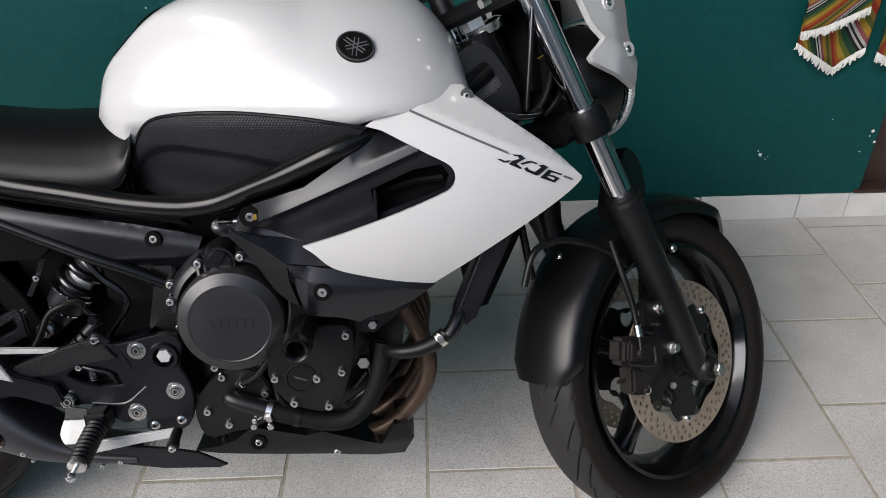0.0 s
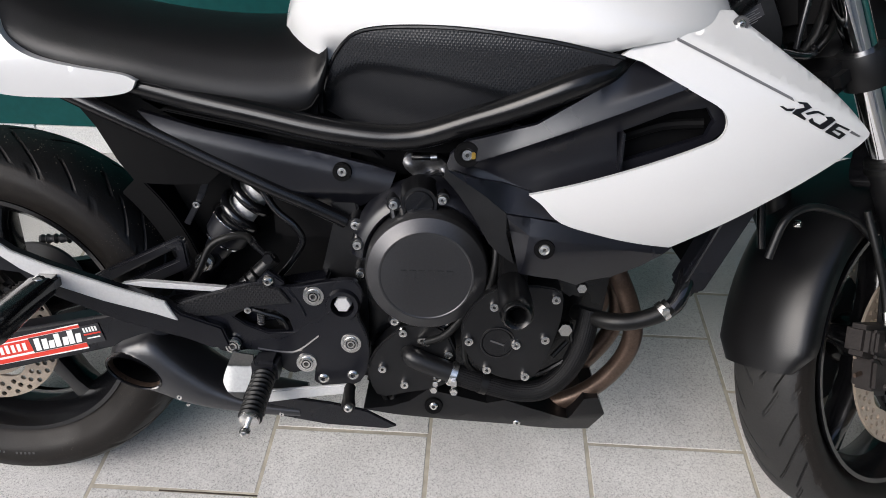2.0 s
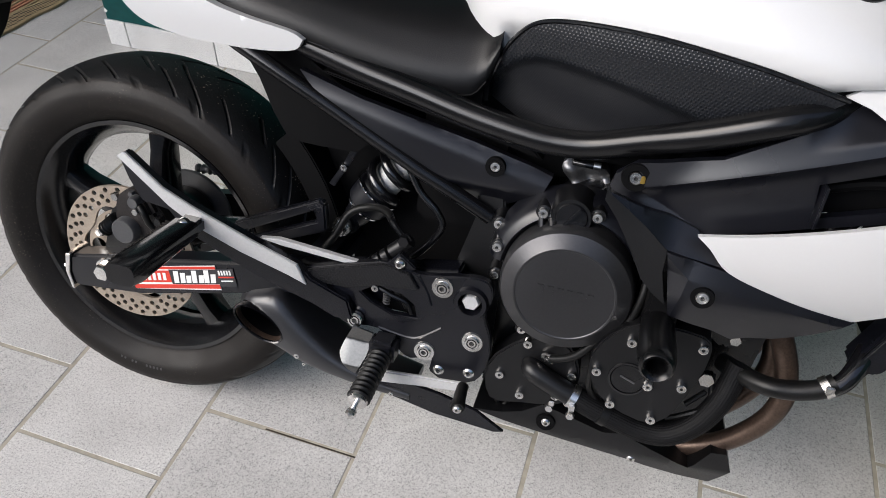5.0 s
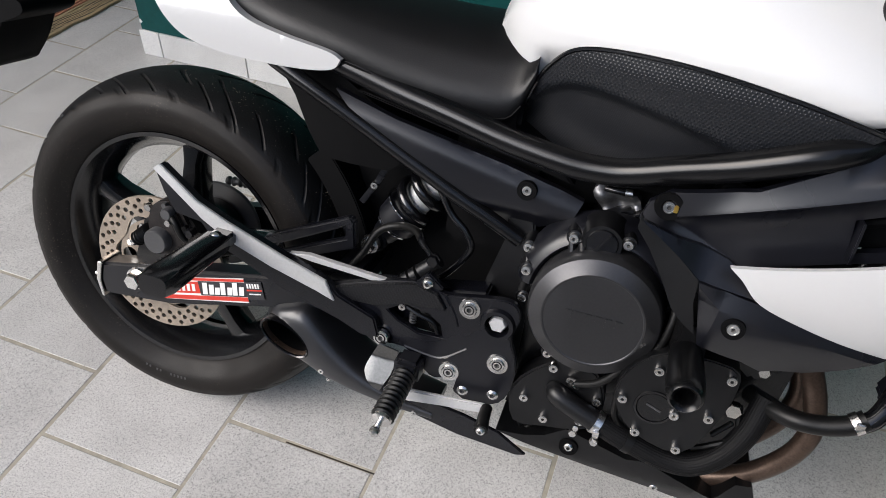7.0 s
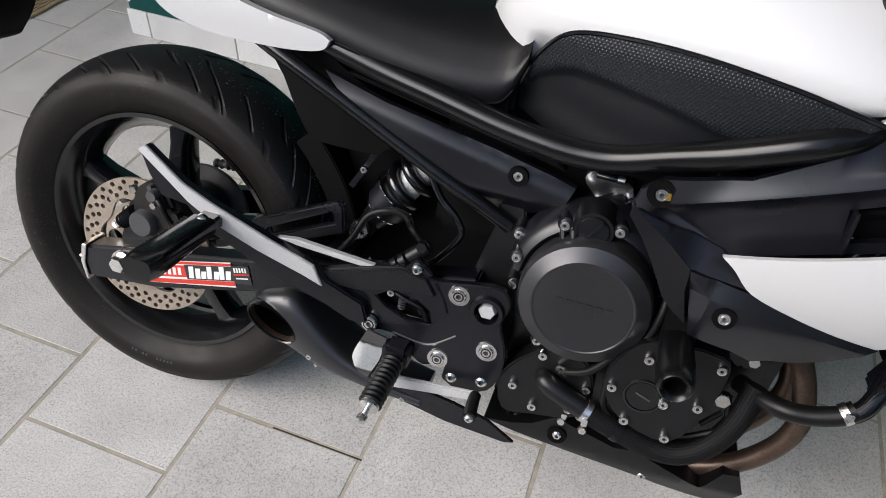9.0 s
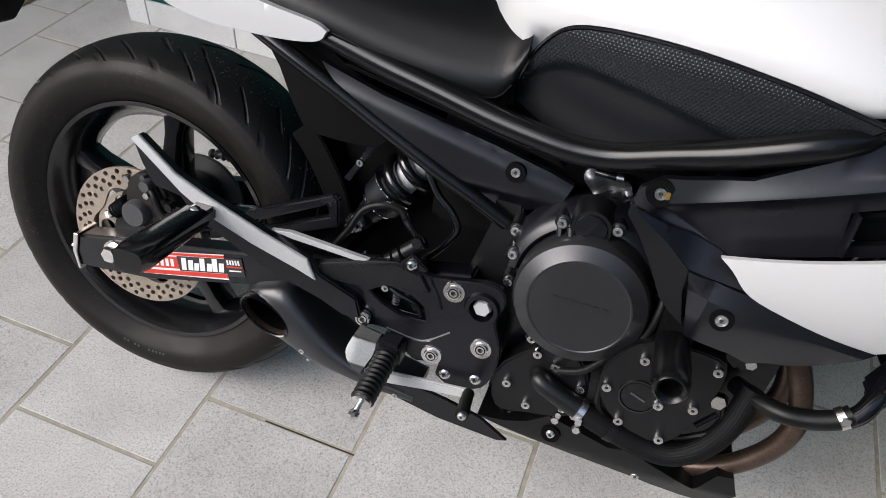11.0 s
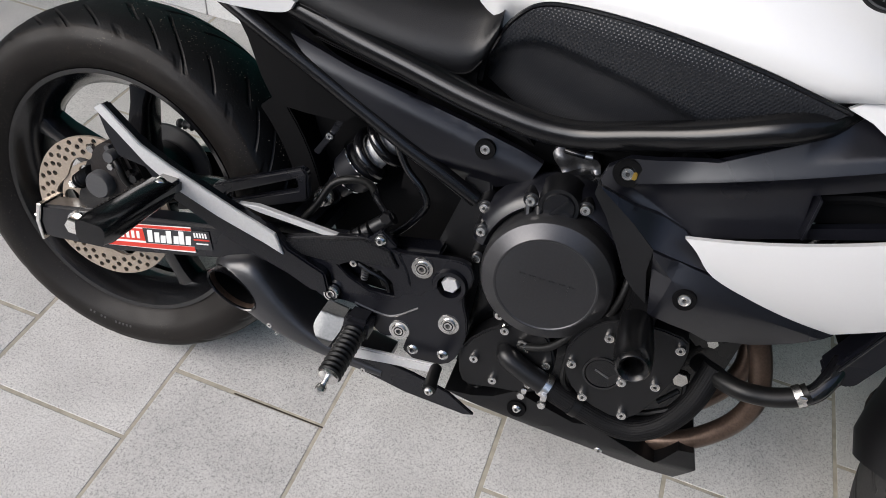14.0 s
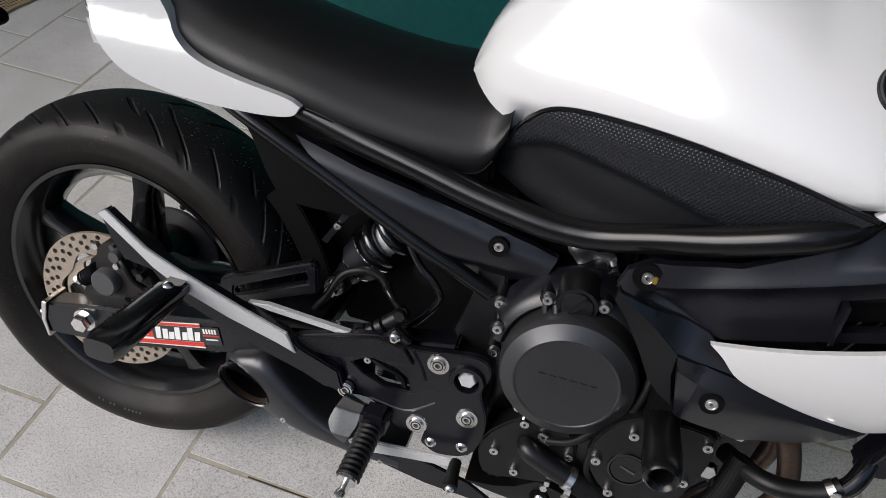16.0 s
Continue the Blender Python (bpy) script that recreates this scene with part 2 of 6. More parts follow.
def box(x0, x1, y0, y1, z0, z1, r=0.0, seg=2, bm=None):
    b = bmesh.new()
    bmesh.ops.create_cube(b, size=1)
    for v in b.verts:
        v.co = ((x0 + x1) / 2 + v.co.x * (x1 - x0), (y0 + y1) / 2 + v.co.y * (y1 - y0), (z0 + z1) / 2 + v.co.z * (z1 - z0))
    bevel(b, r, seg)
    return join(bm, b)


def join(bm, other):
    if bm is None:
        return other
    me = bpy.data.meshes.new("tmp")
    other.to_mesh(me)
    other.free()
    bm.from_mesh(me)
    bpy.data.meshes.remove(me)
    return bm


def moved(bm, m):
    bmesh.ops.transform(bm, matrix=m, verts=bm.verts)
    return bm


def spline(pts, per=8, closed=False):
    """A smooth curve through the points."""
    p = [Vector(q) for q in pts]
    n = len(p)
    out = []
    for i in range(n if closed else n - 1):
        a = p[(i - 1) % n] if closed or i > 0 else p[0] * 2 - p[1]
        b, c = p[i], p[(i + 1) % n]
        d = p[(i + 2) % n] if closed or i + 2 < n else p[-1] * 2 - p[-2]
        for k in range(per):
            t = k / per
            out.append(0.5 * (2 * b + (c - a) * t + (2 * a - 5 * b + 4 * c - d) * t * t + (3 * b - a - 3 * c + d) * t ** 3))
    if not closed:
        out.append(p[-1].copy())
    return out


def tube(pts, r, seg=14, per=8, caps=True, smooth=True, bm=None, ribs=0.0, rib_pitch=0.006, flutes=0, flute=0.0):
    """A round bar or hose along a curve; r is one radius or one for each point."""
    bm = bm or bmesh.new()
    path = spline(pts, per) if smooth and len(pts) > 2 else [Vector(q) for q in pts]
    radii = r if isinstance(r, (list, tuple)) else [r] * len(pts)
    rings = []
    up = Vector((0, 0, 1))
    run = 0.0
    for i, q in enumerate(path):
        d = (path[min(i + 1, len(path) - 1)] - path[max(i - 1, 0)]).normalized()
        if abs(d.dot(up)) > 0.95:
            up = Vector((1, 0, 0)) if abs(d.x) < 0.9 else Vector((0, 1, 0))
        side = d.cross(up).normalized()
        up = side.cross(d).normalized()
        f = i / (len(path) - 1) * (len(radii) - 1)
        k = min(int(f), len(radii) - 2)
        rad = radii[k] + (radii[k + 1] - radii[k]) * (f - k)
        run += (q - path[i - 1]).length if i else 0.0
        if ribs:
            rad += ribs * math.sin(2 * math.pi * run / rib_pitch)
        rings.append([bm.verts.new(q + (rad + flute * math.cos(flutes * a)) * (math.cos(a) * side + math.sin(a) * up)) for a in (2 * math.pi * j / seg for j in range(seg))])
    for a, b in zip(rings, rings[1:]):
        for j in range(seg):
            bm.faces.new((a[j], a[(j + 1) % seg], b[(j + 1) % seg], b[j]))
    if caps:
        bm.faces.new(rings[0])
        bm.faces.new(rings[-1])
    return bm


def turned(profile, seg=48, centre=(0, 0, 0), bm=None, closed=False):
    """A turned body about the sideways axis: (radius, offset) pairs."""
    bm = bm or bmesh.new()
    cx, cy, cz = centre
    rings = []
    for j in range(seg):
        a = 2 * math.pi * j / seg
        rings.append([bm.verts.new((cx + r * math.cos(a), cy + o, cz + r * math.sin(a))) for r, o in profile])
    n = len(profile)
    for j in range(seg):
        a, b = rings[j], rings[(j + 1) % seg]
        for k in range(n if closed else n - 1):
            bm.faces.new((a[k], a[(k + 1) % n], b[(k + 1) % n], b[k]))
    if not closed:
        for k in (0, -1):
            if profile[k][0] > 1e-6:
                bm.faces.new([r[k] for r in rings])
    return bm


def flat(outline, holes=()):
    """A flat sheet in the side plane with holes through it."""
    bm = bmesh.new()
    edges = []
    for loop in (outline, *holes):
        vs = [bm.verts.new((q[0], 0, q[1])) for q in loop]
        edges += [bm.edges.new((vs[i], vs[(i + 1) % len(vs)])) for i in range(len(vs))]
    bmesh.ops.triangle_fill(bm, use_beauty=True, edges=edges)
    return bm


def grid_cut(bm, step):
    for axis in (0, 2):
        lo, hi = min(v.co[axis] for v in bm.verts), max(v.co[axis] for v in bm.verts)
        k = lo + step
        while k < hi - step * 0.3:
            no = Vector((1, 0, 0)) if axis == 0 else Vector((0, 0, 1))
            bmesh.ops.bisect_plane(bm, geom=bm.verts[:] + bm.edges[:] + bm.faces[:], dist=1e-5, plane_co=no * k, plane_no=no)
            k += step
    return bm


def sheet(outline, depth, thick, step=0.02, holes=(), edge=0.0015, curved=True, folds=()):
    """A panel: outline in the side plane, depth(x, h) gives its outer face, thick its thickness inwards, folds the lines along which it creases."""
    bm = flat(outline, holes)
    for (xa, ha), (xb, hb) in folds:
        no = Vector((hb - ha, 0, xa - xb)).normalized()
        bmesh.ops.bisect_plane(bm, geom=bm.verts[:] + bm.edges[:] + bm.faces[:], dist=1e-5, plane_co=Vector((xa, 0, ha)), plane_no=no)
    if curved:
        grid_cut(bm, step)
    bmesh.ops.recalc_face_normals(bm, faces=bm.faces)
    got = bmesh.ops.extrude_face_region(bm, geom=bm.faces[:])
    back = {g for g in got["geom"] if isinstance(g, bmesh.types.BMVert)}
    for v in bm.verts:
        d = depth(v.co.x, v.co.z) if callable(depth) else depth
        v.co.y = d + (thick if v in back else 0.0)
    bmesh.ops.recalc_face_normals(bm, faces=bm.faces)
    if edge:
        es = [e for e in bm.edges if len(e.link_faces) == 2 and e.calc_face_angle(0) > radians(50)]
        bmesh.ops.bevel(bm, geom=es, offset=edge, segments=2, affect="EDGES", clamp_overlap=True)
    return bm


def smooth_loop(pts, sharp=(), per=5):
    """A closed outline, rounded between the points except at the sharp ones."""
    n = len(pts)
    out = []
    q = [Vector((a, b, 0)) for a, b in pts]
    for i in range(n):
        b, c = q[i], q[(i + 1) % n]
        a = q[i - 1] if i not in sharp else b * 2 - c
        d = q[(i + 2) % n] if (i + 1) % n not in sharp else c * 2 - b
        for k in range(per):
            t = k / per
            p = 0.5 * (2 * b + (c - a) * t + (2 * a - 5 * b + 4 * c - d) * t * t + (3 * b - a - 3 * c + d) * t ** 3)
            out.append((p.x, p.y))
    return out


def circle(cx, cz, r, n=24, start=0.0):
    return [(cx + r * math.cos(start + 2 * math.pi * k / n), cz + r * math.sin(start + 2 * math.pi * k / n)) for k in range(n)]


def fitted(samples, degree=2):
    """A smooth depth surface over (x, h) that passes near the (x, h, depth) samples."""
    def row(x, h):
        x, h = x - 1.0, h - 0.65
        return [1, x, h, x * x, x * h, h * h][: 6 if degree == 2 else 3]
    a = np.array([row(x, h) for x, h, d in samples])
    k = np.linalg.lstsq(a, np.array([d for x, h, d in samples]), rcond=None)[0]
    return lambda x, h: float(np.dot(row(x, h), k))


def ease(xs, ys):
    """Smooth interpolation through (xs, ys)."""
    def f(x):
        if x <= xs[0]:
            return ys[0]
        if x >= xs[-1]:
            return ys[-1]
        for i in range(len(xs) - 1):
            if x <= xs[i + 1]:
                t = (x - xs[i]) / (xs[i + 1] - xs[i])
                m0 = (ys[i + 1] - ys[max(i - 1, 0)]) / (xs[i + 1] - xs[max(i - 1, 0)])
                m1 = (ys[min(i + 2, len(ys) - 1)] - ys[i]) / (xs[min(i + 2, len(xs) - 1)] - xs[i])
                w = xs[i + 1] - xs[i]
                return (2 * t ** 3 - 3 * t * t + 1) * ys[i] + (t ** 3 - 2 * t * t + t) * w * m0 + (3 * t * t - 2 * t ** 3) * ys[i + 1] + (t ** 3 - t * t) * w * m1
    return f


# ---------------------------------------------------------------- the porch
FLOOR_Z = 0.012
WALL_Y, WALL_LEFT, DOOR_X = 1.044, -0.872, 2.332

wall_back = finish("wall_back", box(WALL_LEFT + 0.004, DOOR_X, WALL_Y, WALL_Y + 0.15, 0.0, 2.7, 0.004), TEAL)
tagged(wall_back, "teal painted wall with small paint chips", "wall", kind="structure")
bm = box(DOOR_X, 3.8, WALL_Y + 0.0, WALL_Y + 0.15, 2.1, 2.7)
box(3.25, 3.8, WALL_Y, WALL_Y + 0.15, 0.0, 2.1, bm=bm)
tagged(finish("wall_over_door", bm, TEAL, smooth=0), "teal painted wall beside a doorway", "wall", kind="structure")
# Two unseen walls, added to block sky and tune bounce and reflections.
tagged(finish("unseen_wall_right", box(3.8, 3.95, -2.6, WALL_Y + 0.15, 0.0, 2.7), TEAL, smooth=0), "unseen teal side wall added to keep bounce light low on the right", "wall", kind="structure")
tagged(finish("unseen_wall_front", box(1.7, 3.95, -2.10, -1.95, 0.0, 2.7), PLASTER, smooth=0), "unseen white wall added to block sky and whiten chrome reflections", "wall", kind="structure")
# Added yard walls out of view: they hide the horizon and bounce light.
tagged(finish("wall_yard_front", box(-7.0, 8.0, -5.6, -5.4, -0.05, 2.3), YARD, smooth=0), "unseen pale yard wall added to block low sky and bounce light", "wall", kind="structure")
tagged(finish("wall_yard_side", box(-7.2, -7.0, -5.4, 6.0, -0.05, 2.3), YARD, smooth=0), "unseen pale yard wall added to block low sky and bounce light", "wall", kind="structure")
# Unseen walls on the left and far side, added for blocking and white fill.
tagged(finish("unseen_wall_left", box(-3.35, -3.2, -1.0, 3.2, 0.0, 2.7), PLASTER, smooth=0), "unseen white end wall added to block side light and give neutral fill", "wall", kind="structure")
tagged(finish("unseen_wall_far", box(-4.2, WALL_LEFT, 3.2, 3.35, 0.0, 2.7), PLASTER, smooth=0), "unseen plain white far wall added to close the place and bounce light", "wall", kind="structure")
tagged(finish("wall_return", box(WALL_LEFT + 0.004, WALL_LEFT + 0.15, WALL_Y + 0.15, 3.35, 0.0, 2.7), TEAL, smooth=0), "teal painted side of the wall", "wall", kind="structure")
# Unseen ceiling; its front edge limits the sky light on bike and floor.
tagged(finish("ceiling", box(-3.3, 3.95, -0.60, 3.35, 2.7, 2.8), PLASTER, smooth=0), "unseen plain white porch ceiling, its edge set to cut light from above", "ceiling", kind="structure")
# Ground out of view that serves as a low reflector.
ground = finish("ground", box(-40, 40, -40, 40, -0.08, -0.03), BOUNCE_GROUND, smooth=0)
tagged(ground, "unseen pale grey ground round the porch, added to bounce light in", "ground", kind="structure")
bed = finish("pavement", box(-4.3, 4.0, -1.22, 3.4, -0.06, FLOOR_Z - 0.0010), GROUT, smooth=0)
tagged(bed, "sandy grout bed under floor tiles", "floor bed", kind="structure")
door = finish("door_1", box(DOOR_X + 0.004, 3.246, WALL_Y + 0.05, WALL_Y + 0.10, FLOOR_Z + 0.05, 2.09, 0.003), DOORWOOD)
tagged(door, "dark stained wooden door in the teal wall", "door", kind="structure")
sill = finish("trim", box(DOOR_X - 0.02, 3.246, WALL_Y - 0.010, WALL_Y + 0.11, FLOOR_Z + 0.0838, FLOOR_Z + 0.096, 0.002), DOORWOOD)
tagged(sill, "dark worn threshold strip under the door", "threshold", kind="structure")

# ---------------------------------------------------------------- the motorcycle
# Built in its own frame: x ahead, y to its left, z up, on its wheels; it leans on its side stand.
bike = thing("motorcycle", pose(0.0, 0.005, 0.0, -16, 0, 2), "white and black naked motorcycle leaning on its side stand", "motorcycle")
STEER = Matrix.Translation((1.541, 0, 0)) @ Matrix.Rotation(radians(35), 4, Vector((-math.sin(radians(25.5)), 0, math.cos(radians(25.5))))) @ Matrix.Translation((-1.541, 0, 0))
REAR, FRONT = (0.012, 0.016, 0.315), (1.438, 0.0, 0.285)


def bolt(at, r, parent, material=STEEL, kind="socket", out=0.006, name="bolt", turn=None, label="", steer=False):
    """A screw that points out of the right flank: socket head, hexagon head, or flanged hexagon."""
    x, y, z = at
    if kind == "socket":
        bm = turned([(0, -0.3 * out), (r * 0.28, -0.3 * out), (r * 0.33, -out), (r * 0.54, -out), (r * 0.58, -out * (0.5 if r > 0.009 else 0.92)), (r * 0.66, -out * (0.5 if r > 0.009 else 0.92)), (r * 0.70, -out), (r * 0.88, -out * 0.97), (r, -out * 0.6), (r, 0.004)], 18)
    elif kind == "dome":
        bm = turned([(0, -0.25 * out), (r * 0.28, -0.25 * out), (r * 0.33, -out), (r * 0.6, -out * 0.95), (r * 0.9, -out * 0.5), (r, -out * 0.15), (r, 0.004)], 20)
    else:
        bm = turned([(0, -out), (r * 0.86, -out), (r, -out * 0.8), (r, 0.0)], 6)
        if kind == "flange":
            turned([(r * 1.3, -out * 0.25), (r * 1.4, 0.0), (r * 1.4, 0.004), (0, 0.004), (0, -out * 0.25)], 20, bm=bm)
    # Socket and ring-groove faces take the darker colour, as painted shade.
    deep = {i for i, f in enumerate(bm.faces) if kind in ("socket", "dome") and math.hypot(f.calc_center_median().x, f.calc_center_median().z) < r * 0.30 or kind == "socket" and r > 0.009 and r * 0.555 < math.hypot(f.calc_center_median().x, f.calc_center_median().z) < r * 0.69}
    for i, f in enumerate(bm.faces):
        f.material_index = 1 if i in deep else 0
    if turn:
        moved(bm, turn)
    moved(bm, Matrix.Translation(at))
    if steer:
        moved(bm, STEER)
    ob = part(name, bm, material, parent, label, smooth=35)
    ob.data.materials.append(SOCKET)
    return ob


def tyre_mesh(centre, radius, half, rim_r, grooves, phase, slant):
    """A road tyre with sweeping grooves pressed into the tread."""
    prof = [(rim_r + 0.002, half * 0.70), (rim_r + 0.010, half * 0.80), (rim_r + (radius - rim_r) * 0.33, half * 0.97), (rim_r + (radius - rim_r) * 0.55, half), (rim_r + (radius - rim_r) * 0.72, half * 0.93)]
    side = [Vector((r, o, 0)) for r, o in prof]
    crown = [Vector((radius - (radius - rim_r) * 0.28 * (1 - math.cos(a)) / (1 - math.cos(1.25)), half * 0.93 * math.sin(a) / math.sin(1.25), 0)) for a in (1.25 * k / 24 for k in range(24, -1, -1))]
    right = spline(side, 5)[:-1] + crown
    line = [(q.x, -q.y) for q in right] + [(q.x, q.y) for q in reversed(right[:-1])]
    line.append((rim_r - 0.004, half * 0.62))
    line.insert(0, (rim_r - 0.004, -half * 0.62))
    per = 34
    seg = grooves * per
    edge_r = radius - (radius - rim_r) * 0.285
    bm = bmesh.new()
    rings = []
    for j in range(seg):
        ring = []
        for r, o in line:
            s = abs(o) / half
            depth = 0.0
            c = j + (0 if o < 0 else per // 2)
            long_one, short_one = c % (2 * per) in (0, 1), c % per in (int(per * phase), int(per * phase) + 1)
            lo, hi = (0.08, 0.93) if long_one else (0.42, 0.86)
            mid_one = c % (2 * per) in (per // 2 + 5, per // 2 + 6, per // 2 + 7)
            if (long_one or short_one) and r > radius - (radius - rim_r) * 0.30 and lo < s < hi:
                depth = 0.0036
            elif mid_one and 0.12 < s < 0.50:
                depth = 0.0030
            elif r > edge_r and s > 0.80 and c % per in (3, 4, 5, 6):
                depth = 0.0012
            a = 2 * math.pi * (j - per * slant * min(s, 0.93) ** 1.3) / seg
            ring.append(bm.verts.new((centre[0] + (r - depth) * math.cos(a), centre[1] + o, centre[2] + (r - depth) * math.sin(a))))
        rings.append(ring)
    n = len(line)
    for j in range(seg):
        a, b = rings[j], rings[(j + 1) % seg]
        for k in range(n - 1):
            f = bm.faces.new((a[k], a[k + 1], b[k + 1], b[k]))
            wave = 0.0035 * (abs((j % per) / per - 0.5) * 2) ** 2
            f.material_index = 1 if min(line[k][0], line[k + 1][0]) > edge_r + 0.002 + wave else 0
    return bm


def rim_mesh(centre, rim_r, half):
    """A cast wheel rim: outer lips, drop centre, inner wall."""
    prof = [(rim_r + 0.003, -half), (rim_r + 0.004, -half + 0.003), (rim_r - 0.001, -half + 0.008), (rim_r - 0.006, -half + 0.022), (rim_r - 0.020, -half + 0.034),
            (rim_r - 0.020, half - 0.034), (rim_r - 0.006, half - 0.022), (rim_r - 0.001, half - 0.008), (rim_r + 0.004, half - 0.003), (rim_r + 0.003, half),
            (rim_r - 0.004, half - 0.001), (rim_r - 0.012, half - 0.012), (rim_r - 0.028, half - 0.036), (rim_r - 0.030, 0.0), (rim_r - 0.028, -half + 0.036), (rim_r - 0.012, -half + 0.012), (rim_r - 0.004, -half + 0.001)]
    return turned(prof, 96, centre, closed=True)


def spoke_mesh(centre, angle, r0, r1, w0, w1, d0, d1):
    """One cast spoke, wider at the hub and the rim."""
    bm = bmesh.new()
    rings = []
    for k in range(9):
        t = k / 8
        r = r0 + (r1 - r0) * t
        w = w0 + (w1 - w0) * t + 0.010 * max(0, t - 0.75) * 4 + 0.012 * max(0, 0.2 - t) * 5
        d = d0 + (d1 - d0) * t
        ring = []
        for q in range(12):
            b = 2 * math.pi * q / 12
            lx = math.copysign(abs(math.cos(b)) ** 0.6, math.cos(b)) * w
            ly = math.copysign(abs(math.sin(b)) ** 0.6, math.sin(b)) * d
            ring.append(bm.verts.new((r, ly, lx)))
        rings.append(ring)
    for a, b in zip(rings, rings[1:]):
        for q in range(12):
            bm.faces.new((a[q], a[(q + 1) % 12], b[(q + 1) % 12], b[q]))
    bm.faces.new(rings[0])
    bm.faces.new(rings[-1])
    return moved(bm, Matrix.Translation(centre) @ Matrix.Rotation(-angle, 4, "Y"))


def disc_mesh(centre, r0, r1, thick, rows, lobes=6, scallop=0.010):
    """A drilled brake disc ring with a lobed inner edge."""
    outer = circle(0, 0, r1, 96)
    inner = [((r0 + scallop * math.cos(lobes * a)) * math.cos(a), (r0 + scallop * math.cos(lobes * a)) * math.sin(a)) for a in (2 * math.pi * k / 72 for k in range(72))]
    holes = [inner]
    for n, r, ph in rows:
        holes += [circle(r * math.cos(a), r * math.sin(a), 0.0043, 8) for a in (2 * math.pi * (k + ph) / n for k in range(n))]
    bm = sheet(outer, 0.0, thick, holes=holes, edge=0, curved=False)
    return moved(bm, Matrix.Translation(centre))


# Rear wheel.
rear_wheel = part("wheel", rim_mesh(REAR, 0.207, 0.055), RIM, bike, "black cast rear wheel rim")
rear_tyre = part("tyre", tyre_mesh((REAR[0], 0.026, REAR[2]), 0.2985, 0.086, 0.207, 18, 0.45, 0.95), RUBBER, rear_wheel, "dusty worn black rear tyre with sweeping grooves")
rear_tyre.data.materials.append(TREAD)
for k in range(5):
    part("spoke", spoke_mesh(REAR, radians(158 - 72 * k), 0.045, 0.192, 0.022, 0.013, 0.034, 0.024), RIM, rear_wheel)
SAND = surface("dry_road_grit", (0.14, 0.12, 0.095), 0.9, vary=0.4)
grit = bmesh.new()
for k in range(900):
    a = radians(random.gauss(24, 8)) if k % 5 else radians(random.gauss(70, 16))
    o = random.gauss(0.0, 0.017) if k % 5 else random.gauss(-0.01, 0.03)
    if abs(o) > 0.075:
        continue
    tilt = math.asin(o / (0.086 * 0.93) * math.sin(1.25))
    r = 0.2985 - 0.0865 * 0.28 * (1 - math.cos(tilt)) / (1 - math.cos(1.25))
    size = random.uniform(0.00025, 0.0007)
    b = box(-size, size, -size * 0.8, size * 0.8, -size * 0.6, size * 0.6)
    moved(b, Matrix.Translation((REAR[0] + r * math.cos(a), 0.026 + o, REAR[2] + r * math.sin(a))) @ Matrix.Rotation(random.uniform(0, 3), 4, Vector((1, 0.4, 0.7))))
    join(grit, b)
tagged(part("grit", grit, SAND, rear_wheel, smooth=0), "pale road grit stuck to the tread", kind="stuff")
for k in range(12):
    if k in (2, 5, 6):
        continue
    a = radians(-104 + 1.7 * k)
    part("sidewall_mark", moved(box(-0.0016, 0.0016, -0.0004, 0.0004, -0.0024, 0.0024), Matrix.Translation((REAR[0], REAR[1], REAR[2])) @ Matrix.Rotation(-a, 4, "Y") @ Matrix.Translation((0.243, -0.0752, 0)) @ Matrix.Rotation(radians(90), 4, "Y")), GREY, rear_wheel, smooth=0)
part("hub", turned([(0, -0.075), (0.030, -0.075), (0.034, -0.06), (0.052, -0.05), (0.056, 0.0), (0.056, 0.07), (0.03, 0.08), (0, 0.08)], 40, REAR), FRAME, rear_wheel)
part("brake_disc", disc_mesh((REAR[0], -0.081, REAR[2] + 0.002), 0.079, 0.117, 0.005, [(30, 0.110, 0.0), (30, 0.101, 0.5), (30, 0.092, 0.15)], 6, 0.006), DISC, rear_wheel, "drilled steel rear brake disc")
carrier = sheet(circle(0, 0, 0.076, 60), 0.0, 0.005, holes=[circle(0.058 * math.cos(a), 0.058 * math.sin(a), 0.014, 14) for a in (2 * math.pi * k / 6 for k in range(6))] + [circle(0, 0, 0.03, 24)], edge=0, curved=False)
part("disc_carrier", moved(carrier, Matrix.Translation((REAR[0], -0.079, REAR[2] + 0.002))), DISC, rear_wheel)
for k in range(6):
    a = 2 * math.pi * (k + 0.5) / 6
    bolt((REAR[0] + 0.058 * math.cos(a), -0.083, REAR[2] + 0.002 + 0.058 * math.sin(a)), 0.007, rear_wheel, STEEL, "hex")

# Swingarm with its end block, adjuster, axle nut and sticker.
swing = [(-0.060, 0.322), (-0.066, 0.292), (-0.058, 0.266), (0.060, 0.280), (0.200, 0.317), (0.330, 0.352), (0.560, 0.392), (0.560, 0.450), (0.330, 0.402), (0.230, 0.380), (0.115, 0.356), (0.024, 0.341)]
swingarm = part("swingarm", sheet(swing, -0.130, 0.036, edge=0.004, curved=False), BLACK, bike, "black box-section swingarm")
part("swingarm_far_side", sheet(swing, 0.128, 0.030, edge=0.004, curved=False), BLACK, swingarm)
part("cross_brace", box(0.315, 0.37, -0.10, 0.13, 0.365, 0.405, 0.01), BLACK, swingarm)
